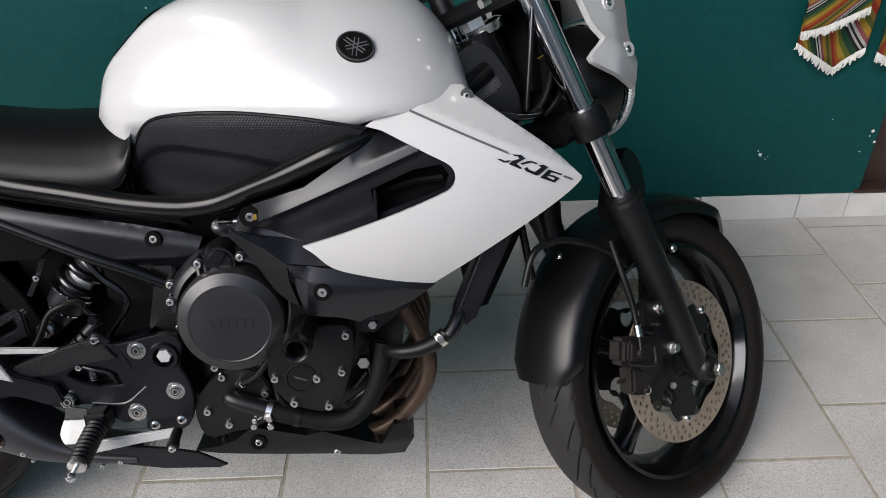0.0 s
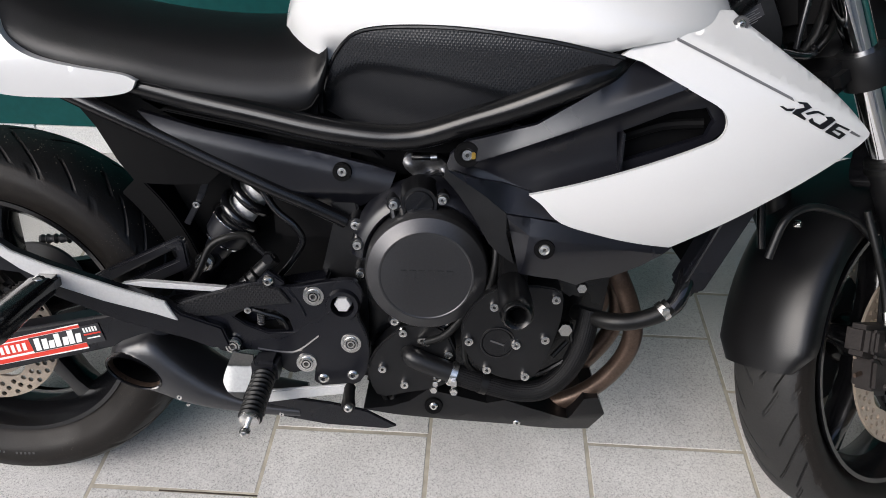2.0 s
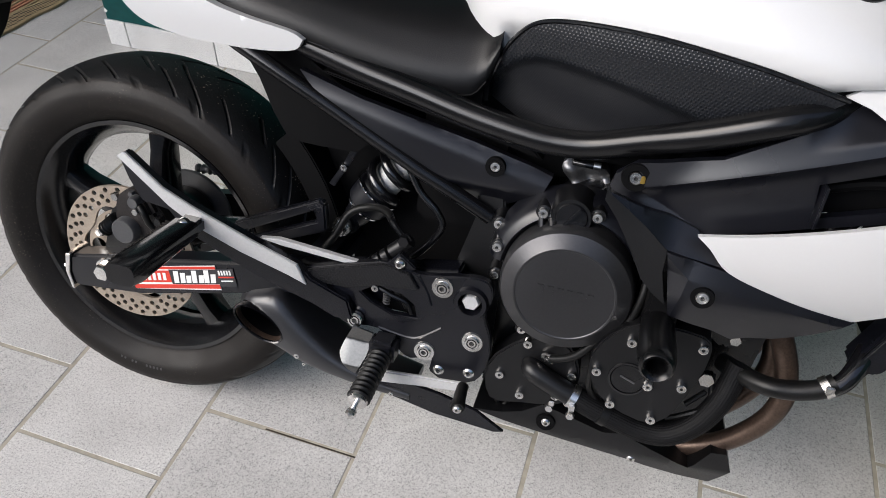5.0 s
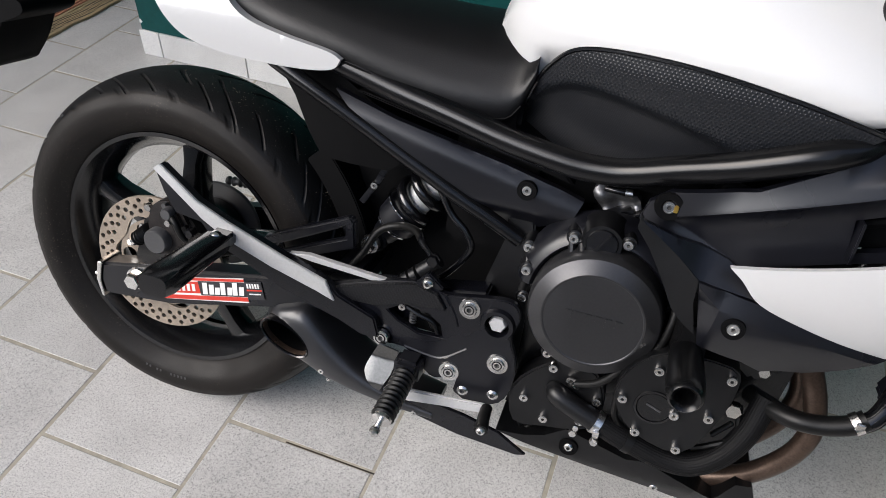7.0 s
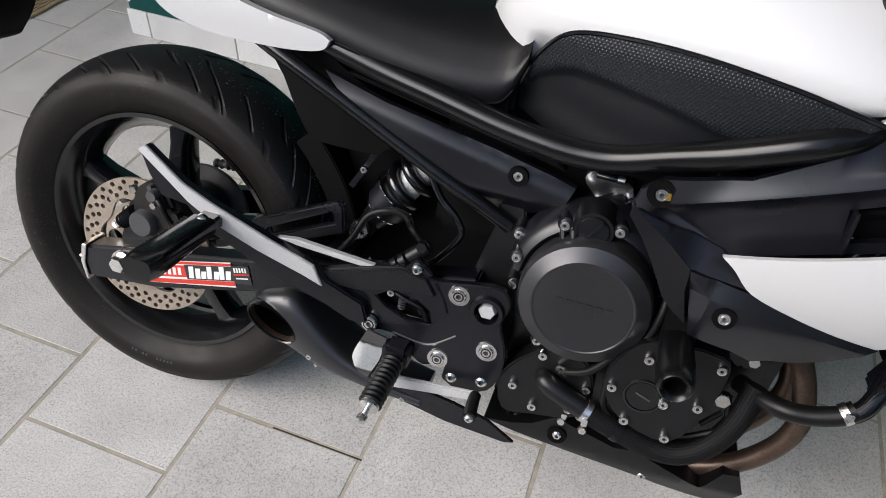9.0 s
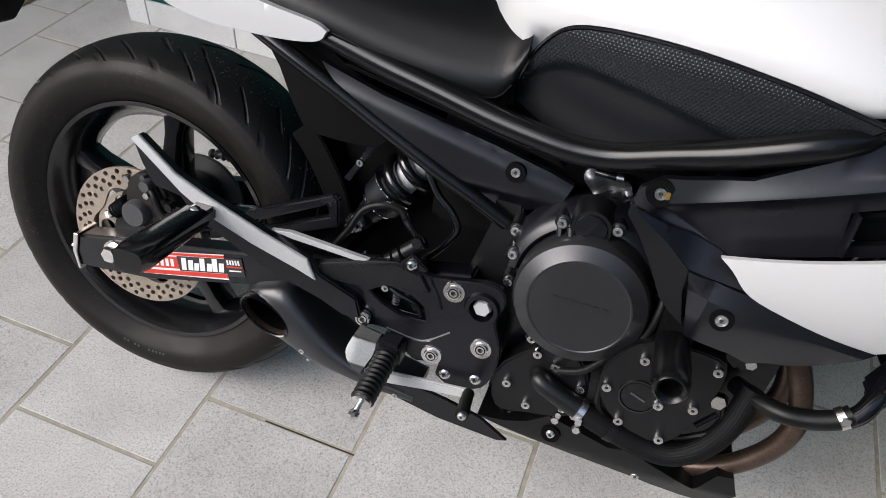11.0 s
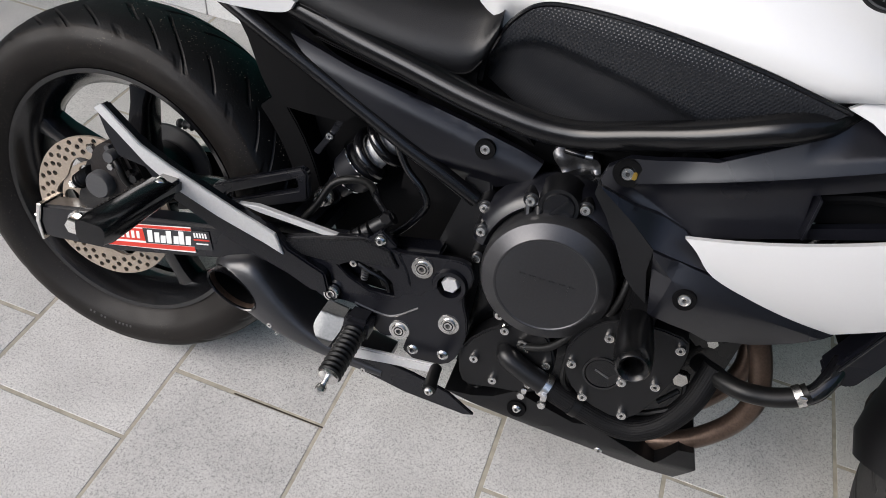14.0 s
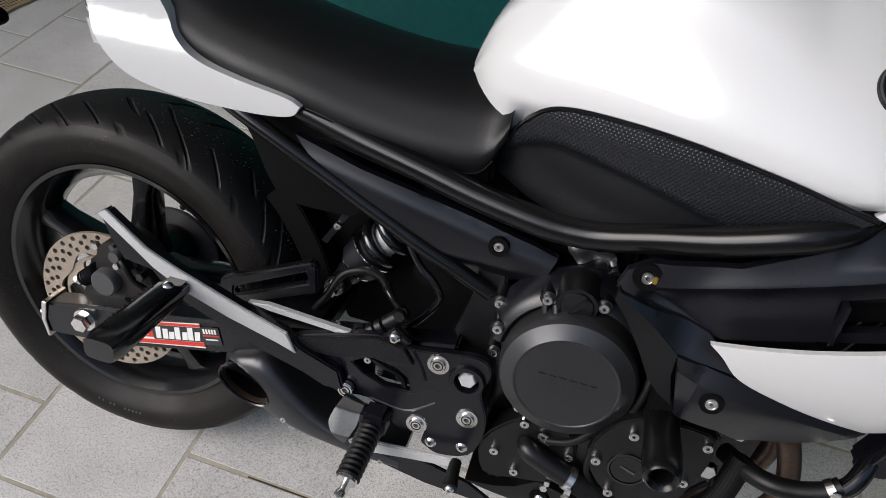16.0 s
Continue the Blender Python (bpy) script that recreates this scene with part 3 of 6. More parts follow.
part("upper_brace", sheet([(0.200, 0.419), (0.215, 0.427), (0.336, 0.486), (0.345, 0.480), (0.349, 0.440), (0.342, 0.435), (0.220, 0.380), (0.200, 0.384)], -0.086, 0.016, edge=0.003, holes=[[(0.222, 0.411), (0.330, 0.468), (0.333, 0.451), (0.222, 0.398)]], curved=False), BLACK, swingarm)
part("end_plate", sheet([(-0.066, 0.325), (-0.070, 0.292), (-0.062, 0.262), (-0.057, 0.263), (-0.063, 0.292), (-0.058, 0.325)], -0.134, 0.046, edge=0.001, curved=False), STEEL, swingarm, "bare metal chain adjuster end plate")
part("adjuster", tube([(-0.085, -0.115, 0.29), (-0.06, -0.115, 0.293)], 0.004, 8), STEEL, swingarm)
bolt((0.006, -0.134, 0.313), 0.014, swingarm, STEEL, "hex", 0.014, "axle_nut")
part("washer", turned([(0, -0.004), (0.018, -0.004), (0.019, 0), (0, 0.0)], 24, (0.006, -0.130, 0.313)), STEEL, swingarm)
sk = part("sticker", sheet([(0.046, 0.327), (0.193, 0.366), (0.203, 0.326), (0.056, 0.291)], -0.1312, 0.001, edge=0, curved=False), PAPER, swingarm, "red and white promotional sticker")


def along(u, w, y=-0.1318):
    """A point on the sticker, u along it and w up it."""
    return (0.050 + 0.148 * u + 0.0095 * (0.5 - w), y, 0.309 + 0.0375 * u + 0.037 * (w - 0.5))


def slab(u0, u1, w0, w1, material, y=-0.1318, lean=0.0):
    bm = bmesh.new()
    f = [along(u0, w0, y), along(u1, w0, y), along(u1 + lean, w1, y), along(u0 + lean, w1, y)]
    b = [Vector(q) + Vector((0, 0.0006, 0)) for q in f]
    vs = [bm.verts.new(q) for q in f + b]
    for q in ((0, 1, 2, 3), (7, 6, 5, 4), (0, 4, 5, 1), (1, 5, 6, 2), (2, 6, 7, 3), (3, 7, 4, 0)):
        bm.faces.new([vs[i] for i in q])
    return part("bar", bm, material, sk, smooth=0)


slab(0.0, 1.0, 0.88, 0.99, RED)
slab(0.0, 1.0, 0.02, 0.20, RED)
slab(0.0, 0.46, 0.30, 0.82, RED)
slab(0.46, 1.0, 0.22, 0.86, LETTER)
for u in (0.02, 0.07, 0.13, 0.19, 0.25, 0.31, 0.37):
    slab(u, u + 0.035, 0.40, 0.72 if u != 0.19 else 0.76, PAPER, -0.1323, 0.01)
for u, hi in ((0.49, 0.80), (0.565, 0.72), (0.63, 0.60), (0.70, 0.82), (0.775, 0.62), (0.84, 0.84), (0.91, 0.66)):
    slab(u, u + 0.055, 0.28, hi, PAPER, -0.1323, 0.02)
slab(1.0, 1.19, 0.12, 0.90, LETTER)
for u in (1.02, 1.05, 1.08, 1.11, 1.14):
    slab(u, u + 0.018, 0.62, 0.82, PAPER, -0.1323)
slab(1.01, 1.18, 0.50, 0.56, RED, -0.1323)
slab(1.03, 1.16, 0.34, 0.39, PAPER, -0.1323)

# Tank.
CREASE_H = ease([0.50, 0.60, 0.72, 0.80, 0.90, 0.97, 1.08], [0.90, 0.925, 0.915, 0.888, 0.848, 0.822, 0.815])
TOP_H = ease([0.495, 0.505, 0.525, 0.565, 0.615, 0.70, 0.82, 0.92, 1.005, 1.05, 1.072, 1.085], [0.76, 0.806, 0.856, 0.898, 0.938, 0.975, 0.988, 0.976, 0.942, 0.898, 0.855, 0.80])
BASE_W = ease([0.495, 0.512, 0.535, 0.56, 0.60, 0.70, 0.80, 0.90, 0.97, 1.03, 1.085], [0.022, 0.060, 0.088, 0.105, 0.125, 0.162, 0.188, 0.204, 0.196, 0.165, 0.115])
BOTTOM = ease([0.495, 0.53, 0.60, 0.70, 0.80, 0.92, 1.0, 1.085], [0.75, 0.748, 0.70, 0.68, 0.71, 0.765, 0.78, 0.78])


def tank_depth(x, h):
    """Half width of the tank at the height h."""
    top, w, lo = TOP_H(x), BASE_W(x), 0.78
    if h <= lo:
        return w - 0.34 * (lo - h)
    hc = min(max(CREASE_H(x), lo + 0.02), top - 0.02)
    wc = w * (0.60 + 0.40 * max(0.0, 1 - (hc - lo) / max(top - lo, 0.02)) ** 0.7)
    if h <= hc:
        t = (h - lo) / (hc - lo)
        return w + (wc - w) * t ** 1.35 + 0.006 * math.sin(math.pi * t)
    t = (h - hc) / max(top - hc, 1e-4)
    s = min(max((x - 0.70) / 0.14, 0.0), 1.0)
    return wc * max(0.0, 1 - t ** (2.1 - 0.95 * s)) ** (0.62 + 0.06 * s)


bm = bmesh.new()
rows_ = []
for i in range(61):
    x = 0.497 + (1.083 - 0.497) * (i / 60)
    top, lo = TOP_H(x), min(BOTTOM(x), TOP_H(x) - 0.03)
    half = []
    for k in range(29):
        t = k / 28
        h = lo + (top - lo) * (1 - (1 - t) ** 1.7)
        half.append((tank_depth(x, h) - 0.022 * min(max((0.772 - h) / 0.012, 0.0), 1.0) * (1.0 if x > 0.575 else 0.0) if k < 28 else 0.0, h))
    rows_.append([bm.verts.new((x, -w, h)) for w, h in half] + [bm.verts.new((x, w, h)) for w, h in reversed(half[:-1])])
for a, b in zip(rows_, rows_[1:]):
    for k in range(len(a) - 1):
        bm.faces.new((a[k], a[k + 1], b[k + 1], b[k]))
    bm.faces.new((a[-1], a[0], b[0], b[-1]))
bm.faces.new(rows_[0])
bm.faces.new(rows_[-1])
for _ in range(2):
    bmesh.ops.smooth_vert(bm, verts=bm.verts, factor=0.35, use_axis_x=False, use_axis_y=True, use_axis_z=False)
tank = part("tank", bm, WHITE, bike, "glossy white fuel tank", smooth=60)

pad_line = smooth_loop([(0.548, 0.676), (0.556, 0.700), (0.569, 0.735), (0.584, 0.760), (0.604, 0.780), (0.634, 0.790), (0.687, 0.795), (0.745, 0.795), (0.803, 0.790), (0.859, 0.783), (0.924, 0.770), (0.880, 0.735), (0.800, 0.695), (0.700, 0.652), (0.620, 0.650)], sharp=(0, 10))


def pad_depth(x, h):
    ridge = ease([0.55, 0.571, 0.593, 0.622, 0.669, 0.734, 0.80, 0.93], [0.69, 0.719, 0.737, 0.747, 0.745, 0.736, 0.72, 0.68])(x)
    drop = min(max((ridge - h) / 0.012, 0.0), 1.0)
    return -(tank_depth(x, min(h, 0.775)) + 0.006 - 0.010 * drop * drop * (3 - 2 * drop))


pad = part("knee_pad", sheet(pad_line, pad_depth, 0.02, 0.006, edge=0.002), PAD, tank, "black dotted knee pad")
pad.data.materials.append(PADFINE)
RIDGE = ease([0.55, 0.571, 0.593, 0.622, 0.669, 0.734, 0.80, 0.93], [0.69, 0.719, 0.737, 0.747, 0.745, 0.736, 0.72, 0.68])
for face in pad.data.polygons:
    if face.center.z < RIDGE(face.center.x) - 0.004:
        face.material_index = 1
piping = [(x, pad_depth(x, h) + 0.001, h) for x, h in pad_line[5:52]]
part("pad_piping", tube(piping[::3], 0.0028, 8, 3), GLOSS, tank)


def pair(name, make, material, parent, label="", smooth=40):
    """The same part on the right and, mirrored, on the left flank."""
    part(name, make(), material, parent, label, smooth)
    return part(name, moved(make(), Matrix.Diagonal((1, -1, 1, 1))), material, parent, label, smooth)


# Tank badge: a plain dark roundel with a pale ring.
def on_tank(x, h, out=0.0):
    e = 0.004
    w = tank_depth(x, h)
    n = Vector(((tank_depth(x + e, h) - tank_depth(x - e, h)) / (2 * e), 1.0, (tank_depth(x, h + e) - tank_depth(x, h - e)) / (2 * e)))
    n = Vector((-n.x, 1.0, -n.z)).normalized()
    return Vector((x, -w, h)) + out * Vector((n.x, -n.y, n.z)), Vector((n.x, -n.y, n.z))


spot, normal = on_tank(0.9138, 0.8775, 0.0015)
turn_badge = Matrix.Translation(spot) @ Vector((0, -1, 0)).rotation_difference(normal).to_matrix().to_4x4()
badge = part("badge", moved(turned([(0, -0.0008), (0.0245, -0.0008), (0.0272, -0.0002), (0.0275, 0.004)], 48), turn_badge), SLIDER, tank, "round dark badge with a pale ring")
part("ring", moved(turned([(0.0245, -0.0014), (0.0265, -0.0012), (0.0265, 0.0020), (0.0245, 0.0020)], 48, closed=True), turn_badge), GREY, badge)
for k in range(3):
    for o in (-0.0028, 0.0028):
        b = box(o - 0.0007, o + 0.0007, -0.0014, 0.0, -0.0185, 0.0150)
        part("bar", moved(b, turn_badge @ Matrix.Rotation(radians(120 * k + 12), 4, "Y")), GREYLINE, badge, smooth=0)

# Dark rubber pad that wraps the rear of the tank.
def tank_top(x, y):
    """Height of the tank's upper face at the distance y from its middle."""
    lo, hi = 0.80, TOP_H(x)
    for _ in range(24):
        mid = (lo + hi) / 2
        lo, hi = (mid, hi) if tank_depth(x, mid) > abs(y) else (lo, mid)
    return lo


PAD_W = ease([0.529, 0.545, 0.570, 0.576, 0.585, 0.605, 0.620], [0.020, 0.034, 0.040, 0.031, 0.045, 0.050, 0.034])
bm = bmesh.new()
rows_ = [[bm.verts.new((x - 0.003, PAD_W(x) * k / 6, tank_top(x, PAD_W(x) * k / 6) + 0.0016)) for k in range(-6, 7)] for x in (0.529 + 0.091 * i / 30 for i in range(31))]
for a, b in zip(rows_, rows_[1:]):
    for k in range(12):
        bm.faces.new((a[k], a[k + 1], b[k + 1], b[k]))
bmesh.ops.solidify(bm, geom=bm.faces[:], thickness=0.003)
part("tank_pad", bm, PADBROWN, tank, "dark brown rubber tank pad")

# Seat.
SEAT_TOP = ease([-0.06, 0.05, 0.14, 0.22, 0.32, 0.42, 0.50, 0.57], [0.90, 0.885, 0.86, 0.825, 0.803, 0.792, 0.792, 0.80])
SEAT_LOW = ease([-0.06, 0.10, 0.20, 0.326, 0.396, 0.472, 0.53, 0.552, 0.568], [0.82, 0.775, 0.735, 0.712, 0.694, 0.680, 0.678, 0.690, 0.735])
SEAT_W = ease([-0.06, 0.05, 0.20, 0.33, 0.45, 0.53, 0.568], [0.085, 0.098, 0.112, 0.117, 0.116, 0.112, 0.106])
bm = bmesh.new()
rows_ = []
for i in range(49):
    x = -0.06 + 0.627 * i / 48
    lo, top, w = SEAT_LOW(x), SEAT_TOP(x), SEAT_W(x)
    half = []
    for k in range(19):
        t = k / 18
        h = lo + (top - lo) * (1 - (1 - t) ** 1.8)
        u = (h - lo) / (top - lo)
        half.append((w * (1 - u ** 2.4) ** 0.62 + 0.006 * math.sin(math.pi * min(u * 2.2, 1)) * (1 - u) if k < 18 else 0.0, h))
    rows_.append([bm.verts.new((x, -q, h)) for q, h in half] + [bm.verts.new((x, q, h)) for q, h in reversed(half[:-1])])
for a, b in zip(rows_, rows_[1:]):
    for k in range(len(a) - 1):
        bm.faces.new((a[k], a[k + 1], b[k + 1], b[k]))
    bm.faces.new((a[-1], a[0], b[0], b[-1]))
bm.faces.new(rows_[0])
bm.faces.new(rows_[-1])
seat = part("seat", bm, VINYL, bike, "black vinyl stepped seat")
part("seat_seam", tube([(x, -SEAT_W(x) - 0.0035, SEAT_LOW(x) + 0.004) for x in (0.12, 0.20, 0.28, 0.36, 0.44, 0.50, 0.54, 0.556)], 0.0014, 6, 3), DARK, seat)

# Tail, white side pieces that run up behind the seat.
TAIL = smooth_loop([(0.327, 0.718), (0.314, 0.703), (0.270, 0.695), (0.200, 0.693), (0.150, 0.696), (0.100, 0.710), (0.064, 0.748), (0.040, 0.795), (-0.040, 0.862), (-0.160, 0.915), (-0.260, 0.945), (-0.220, 0.962), (-0.100, 0.950), (0.020, 0.905), (0.105, 0.850), (0.148, 0.802), (0.166, 0.768), (0.195, 0.747), (0.245, 0.735), (0.308, 0.726)], sharp=(0, 10))


def tail_depth(x, h):
    return -(0.121 + 0.010 * math.sin(max(0.0, min(1.0, (h - 0.69) / 0.09)) * math.pi) - 0.16 * max(0.0, 0.06 - x) * 0.7)


pair("tail_fairing", lambda: sheet(TAIL, tail_depth, 0.018, 0.014, edge=0.003), WHITE, bike, "glossy white tail side fairing", 60)
part("tail_unit", sheet([(0.10, 0.73), (-0.04, 0.80), (-0.24, 0.90), (-0.29, 0.935), (-0.20, 0.945), (0.0, 0.88), (0.12, 0.82)], -0.085, 0.17, edge=0.008, curved=False), MATTE, bike, "black plastic tail underside")
hanger = part("plate_hanger", sheet(smooth_loop([(-0.475, 0.60), (-0.435, 0.665), (-0.356, 0.674), (-0.297, 0.690), (-0.240, 0.690), (-0.225, 0.680), (-0.231, 0.667), (-0.267, 0.650), (-0.283, 0.614), (-0.304, 0.583), (-0.320, 0.567), (-0.379, 0.545), (-0.455, 0.52)], sharp=(7, 12)), -0.055, 0.11, edge=0.006, curved=False), DARK, bike, "black plastic rear mudguard hanger")
part("hanger_arm", sheet([(-0.25, 0.90), (-0.17, 0.87), (-0.25, 0.66), (-0.37, 0.64)], -0.03, 0.06, edge=0.006, curved=False), MATTE, hanger)
for x, h in ((-0.297, 0.646), (-0.335, 0.596), (-0.352, 0.655), (-0.318, 0.622)):
    bolt((x, -0.056, h), 0.007, hanger, STEEL, "dome", 0.004)

# Frame tubes.
MAIN = [(0.10, -0.085, 0.765), (0.20, -0.095, 0.735), (0.280, -0.100, 0.716), (0.331, -0.105, 0.706), (0.396, -0.111, 0.691), (0.475, -0.120, 0.677), (0.551, -0.131, 0.664), (0.620, -0.141, 0.657), (0.662, -0.146, 0.657), (0.701, -0.152, 0.664), (0.751, -0.167, 0.684), (0.808, -0.187, 0.708), (0.868, -0.201, 0.736), (0.902, -0.195, 0.749), (0.930, -0.174, 0.758), (0.960, -0.140, 0.767), (1.00, -0.11, 0.780), (1.06, -0.08, 0.80), (1.11, -0.045, 0.83)]
LOWER = [(0.20, -0.105, 0.708), (0.240, -0.112, 0.691), (0.290, -0.115, 0.669), (0.356, -0.115, 0.638), (0.405, -0.115, 0.614), (0.455, -0.115, 0.590), (0.490, -0.115, 0.573), (0.535, -0.112, 0.552), (0.585, -0.105, 0.525)]
pair("main_tube", lambda: tube(MAIN, 0.0165, 18, 5), FRAME, bike, "bent black main frame tube")
pair("lower_tube", lambda: tube(LOWER, 0.0105, 14, 5), FRAME, bike, "thin black subframe tube")
pair("down_tube", lambda: tube([(1.09, -0.05, 0.78), (1.03, -0.11, 0.70), (0.97, -0.13, 0.60), (0.93, -0.13, 0.52)], 0.017, 14, 5), FRAME, bike)
pair("pivot_plate", lambda: sheet([(0.55, 0.30), (0.615, 0.30), (0.615, 0.45), (0.60, 0.55), (0.585, 0.60), (0.56, 0.60), (0.565, 0.52), (0.54, 0.42)], -0.098, 0.03, edge=0.003, curved=False), MATTE, bike)

# Side cover below the seat.
SIDE = [(0.315, 0.676), (0.402, 0.653), (0.480, 0.638), (0.556, 0.624), (0.623, 0.608), (0.655, 0.598), (0.645, 0.572), (0.606, 0.545), (0.575, 0.526), (0.545, 0.536), (0.489, 0.569), (0.423, 0.601), (0.365, 0.635)]


def side_depth(x, h):
    top = 0.676 - (x - 0.315) * 0.226
    return -0.120 + 0.05 * max(0.0, x - 0.60) + 0.010 * max(0.0, 1 - max(0.0, top - h) / 0.022) ** 2 + 0.006 * max(0.0, (0.62 - h) / 0.08) ** 1.5 + 0.8 * max(0.0, 0.572 - h) * min(1.0, max(0.0, x - 0.50) / 0.04)


cover = part("side_cover", sheet(SIDE, side_depth, 0.012, 0.005, edge=0.003), BLACK, bike, "satin black triangular side cover")
part("side_cover", moved(sheet(SIDE, side_depth, 0.012, 0.02, edge=0.0015), Matrix.Diagonal((1, -1, 1, 1))), BLACK, bike, "satin black triangular side cover")
part("grommet", turned([(0.0075, -0.003), (0.0125, -0.003), (0.013, 0.0), (0.013, 0.003), (0.0075, 0.003)], 24, (0.584, -0.121, 0.602), closed=True), DARK, cover)
bolt((0.584, -0.1195, 0.602), 0.0068, cover, STEEL, "socket", 0.004)
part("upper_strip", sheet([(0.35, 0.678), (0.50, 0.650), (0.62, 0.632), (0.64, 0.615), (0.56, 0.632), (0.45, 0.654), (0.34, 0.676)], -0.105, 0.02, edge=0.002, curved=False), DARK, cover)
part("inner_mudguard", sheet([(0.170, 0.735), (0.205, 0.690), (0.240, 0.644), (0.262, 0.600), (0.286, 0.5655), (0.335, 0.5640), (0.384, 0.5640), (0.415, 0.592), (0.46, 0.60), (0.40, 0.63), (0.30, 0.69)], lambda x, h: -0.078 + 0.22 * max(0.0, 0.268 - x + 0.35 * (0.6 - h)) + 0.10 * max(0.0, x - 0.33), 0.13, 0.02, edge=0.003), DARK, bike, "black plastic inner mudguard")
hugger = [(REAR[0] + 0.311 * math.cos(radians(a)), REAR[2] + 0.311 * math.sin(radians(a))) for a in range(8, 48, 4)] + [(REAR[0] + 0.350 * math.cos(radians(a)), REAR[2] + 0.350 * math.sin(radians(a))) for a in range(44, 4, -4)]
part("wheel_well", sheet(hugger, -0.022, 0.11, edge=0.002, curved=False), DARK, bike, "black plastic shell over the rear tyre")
# Plain near-black fillers that put shade into the gaps below tank and seat.
part("tank_gap_filler", box(0.500, 0.558, -0.100, 0.100, 0.668, 0.712, 0.006), DARK, bike)
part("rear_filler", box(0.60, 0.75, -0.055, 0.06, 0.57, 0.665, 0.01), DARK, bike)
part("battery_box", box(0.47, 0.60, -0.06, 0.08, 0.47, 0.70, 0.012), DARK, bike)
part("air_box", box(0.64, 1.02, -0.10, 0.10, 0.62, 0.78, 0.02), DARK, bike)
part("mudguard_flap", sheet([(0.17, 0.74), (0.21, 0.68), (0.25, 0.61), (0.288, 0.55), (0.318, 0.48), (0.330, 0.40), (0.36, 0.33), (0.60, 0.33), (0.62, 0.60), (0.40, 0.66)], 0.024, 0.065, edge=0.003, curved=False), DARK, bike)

# Shock absorber.
shock_a, shock_b = Vector((0.362, -0.014, 0.430)), Vector((0.468, -0.014, 0.582))
axis = (shock_b - shock_a).normalized()
turn_shock = Matrix.Translation(shock_a) @ Vector((0, 1, 0)).rotation_difference(axis).to_matrix().to_4x4()
shock = part("shock_absorber", moved(turned([(0.0, 0.006), (0.019, 0.008), (0.022, 0.028), (0.028, 0.030), (0.0285, 0.036), (0.033, 0.040), (0.035, 0.070), (0.031, 0.074), (0.010, 0.074), (0.010, 0.19), (0, 0.19)], 40), turn_shock), BLACK, bike, "black rear shock absorber with a bare spring")
part("damper_body", moved(turned([(0.0, 0.076), (0.0225, 0.076), (0.0225, 0.19), (0, 0.19)], 32), turn_shock), SILVER, shock, "pale metal damper body")
for o, r in ((0.034, 0.0300), (0.073, 0.0400)):
    part("collar", moved(turned([(r - 0.003, o - 0.0015), (r, o - 0.001), (r, o + 0.001), (r - 0.003, o + 0.0015)], 40, closed=True), turn_shock), CHROME, shock)
coil = [turn_shock @ Vector((0.0310 * math.cos(a), 0.084 + 0.105 * a / (2 * math.pi * 3.3), 0.0310 * math.sin(a))) for a in (2 * math.pi * 3.3 * k / 110 for k in range(111))]
part("spring", tube(coil, 0.0088, 12, 1, smooth=False), GLOSS, shock)
for k in (-1, 0, 1):
    b = box(-0.003, 0.003, -0.0362, -0.030, 0.0, 0.010, 0.001)
    part("adjuster_slot", moved(b, turn_shock @ Matrix.Translation((0, 0.051, 0)) @ Matrix.Rotation(radians(36 * k + 10), 4, "Y") @ Matrix.Rotation(radians(90), 4, "X") @ Matrix.Rotation(radians(-90), 4, "X")), SILVER, shock, smooth=0)
part("lower_eye", turned([(0.012, -0.02), (0.016, -0.02), (0.017, 0.02), (0.012, 0.02)], 24, shock_a, closed=True), MATTE, shock)
part("eye_bolt", tube([shock_a, shock_a + Vector((0, -0.030, 0))], 0.012, 20), MATTE, shock)
bolt(tuple(shock_a + Vector((-0.003, -0.036, 0.003))), 0.0105, shock, STEEL, "flange", 0.018)
part("bracket_clip", sheet([(0.323, 0.484), (0.332, 0.480), (0.360, 0.530), (0.368, 0.548), (0.356, 0.546), (0.345, 0.520)], -0.02, 0.004, edge=0.001, curved=False), BLACK, shock)
bolt((0.347, -0.021, 0.515), 0.006, shock, STEEL, "socket", 0.004)

# Hoses and pipes behind the footrest.
part("brake_hose", tube([(0.26, -0.09, 0.350), (0.316, -0.08, 0.371), (0.352, -0.07, 0.420), (0.373, -0.06, 0.462), (0.403, -0.06, 0.479), (0.434, -0.08, 0.489), (0.453, -0.10, 0.484)], 0.0058, 10, 6), HOSE, bike, "black rubber rear brake hose")
part("hose_end", tube([(0.446, -0.09, 0.487), (0.453, -0.10, 0.484), (0.462, -0.11, 0.481), (0.478, -0.125, 0.477)], [0.006, 0.0065, 0.0045, 0.0045], 10, 4), GLOSS, bike)
part("overflow_tube", tube([(0.455, -0.10, 0.600), (0.472, -0.10, 0.562), (0.488, -0.10, 0.536), (0.510, -0.10, 0.516), (0.521, -0.10, 0.494), (0.510, -0.10, 0.470), (0.490, -0.10, 0.444), (0.470, -0.09, 0.425)], 0.0052, 10, 6), GLOSS, bike, "thin glossy black overflow tube")
master = part("brake_master_cylinder", tube([(0.424, -0.132, 0.418), (0.440, -0.131, 0.434), (0.456, -0.130, 0.449), (0.486, -0.128, 0.478)], 0.0105, 14, 4), MATTE, bike, "black rear brake master cylinder")
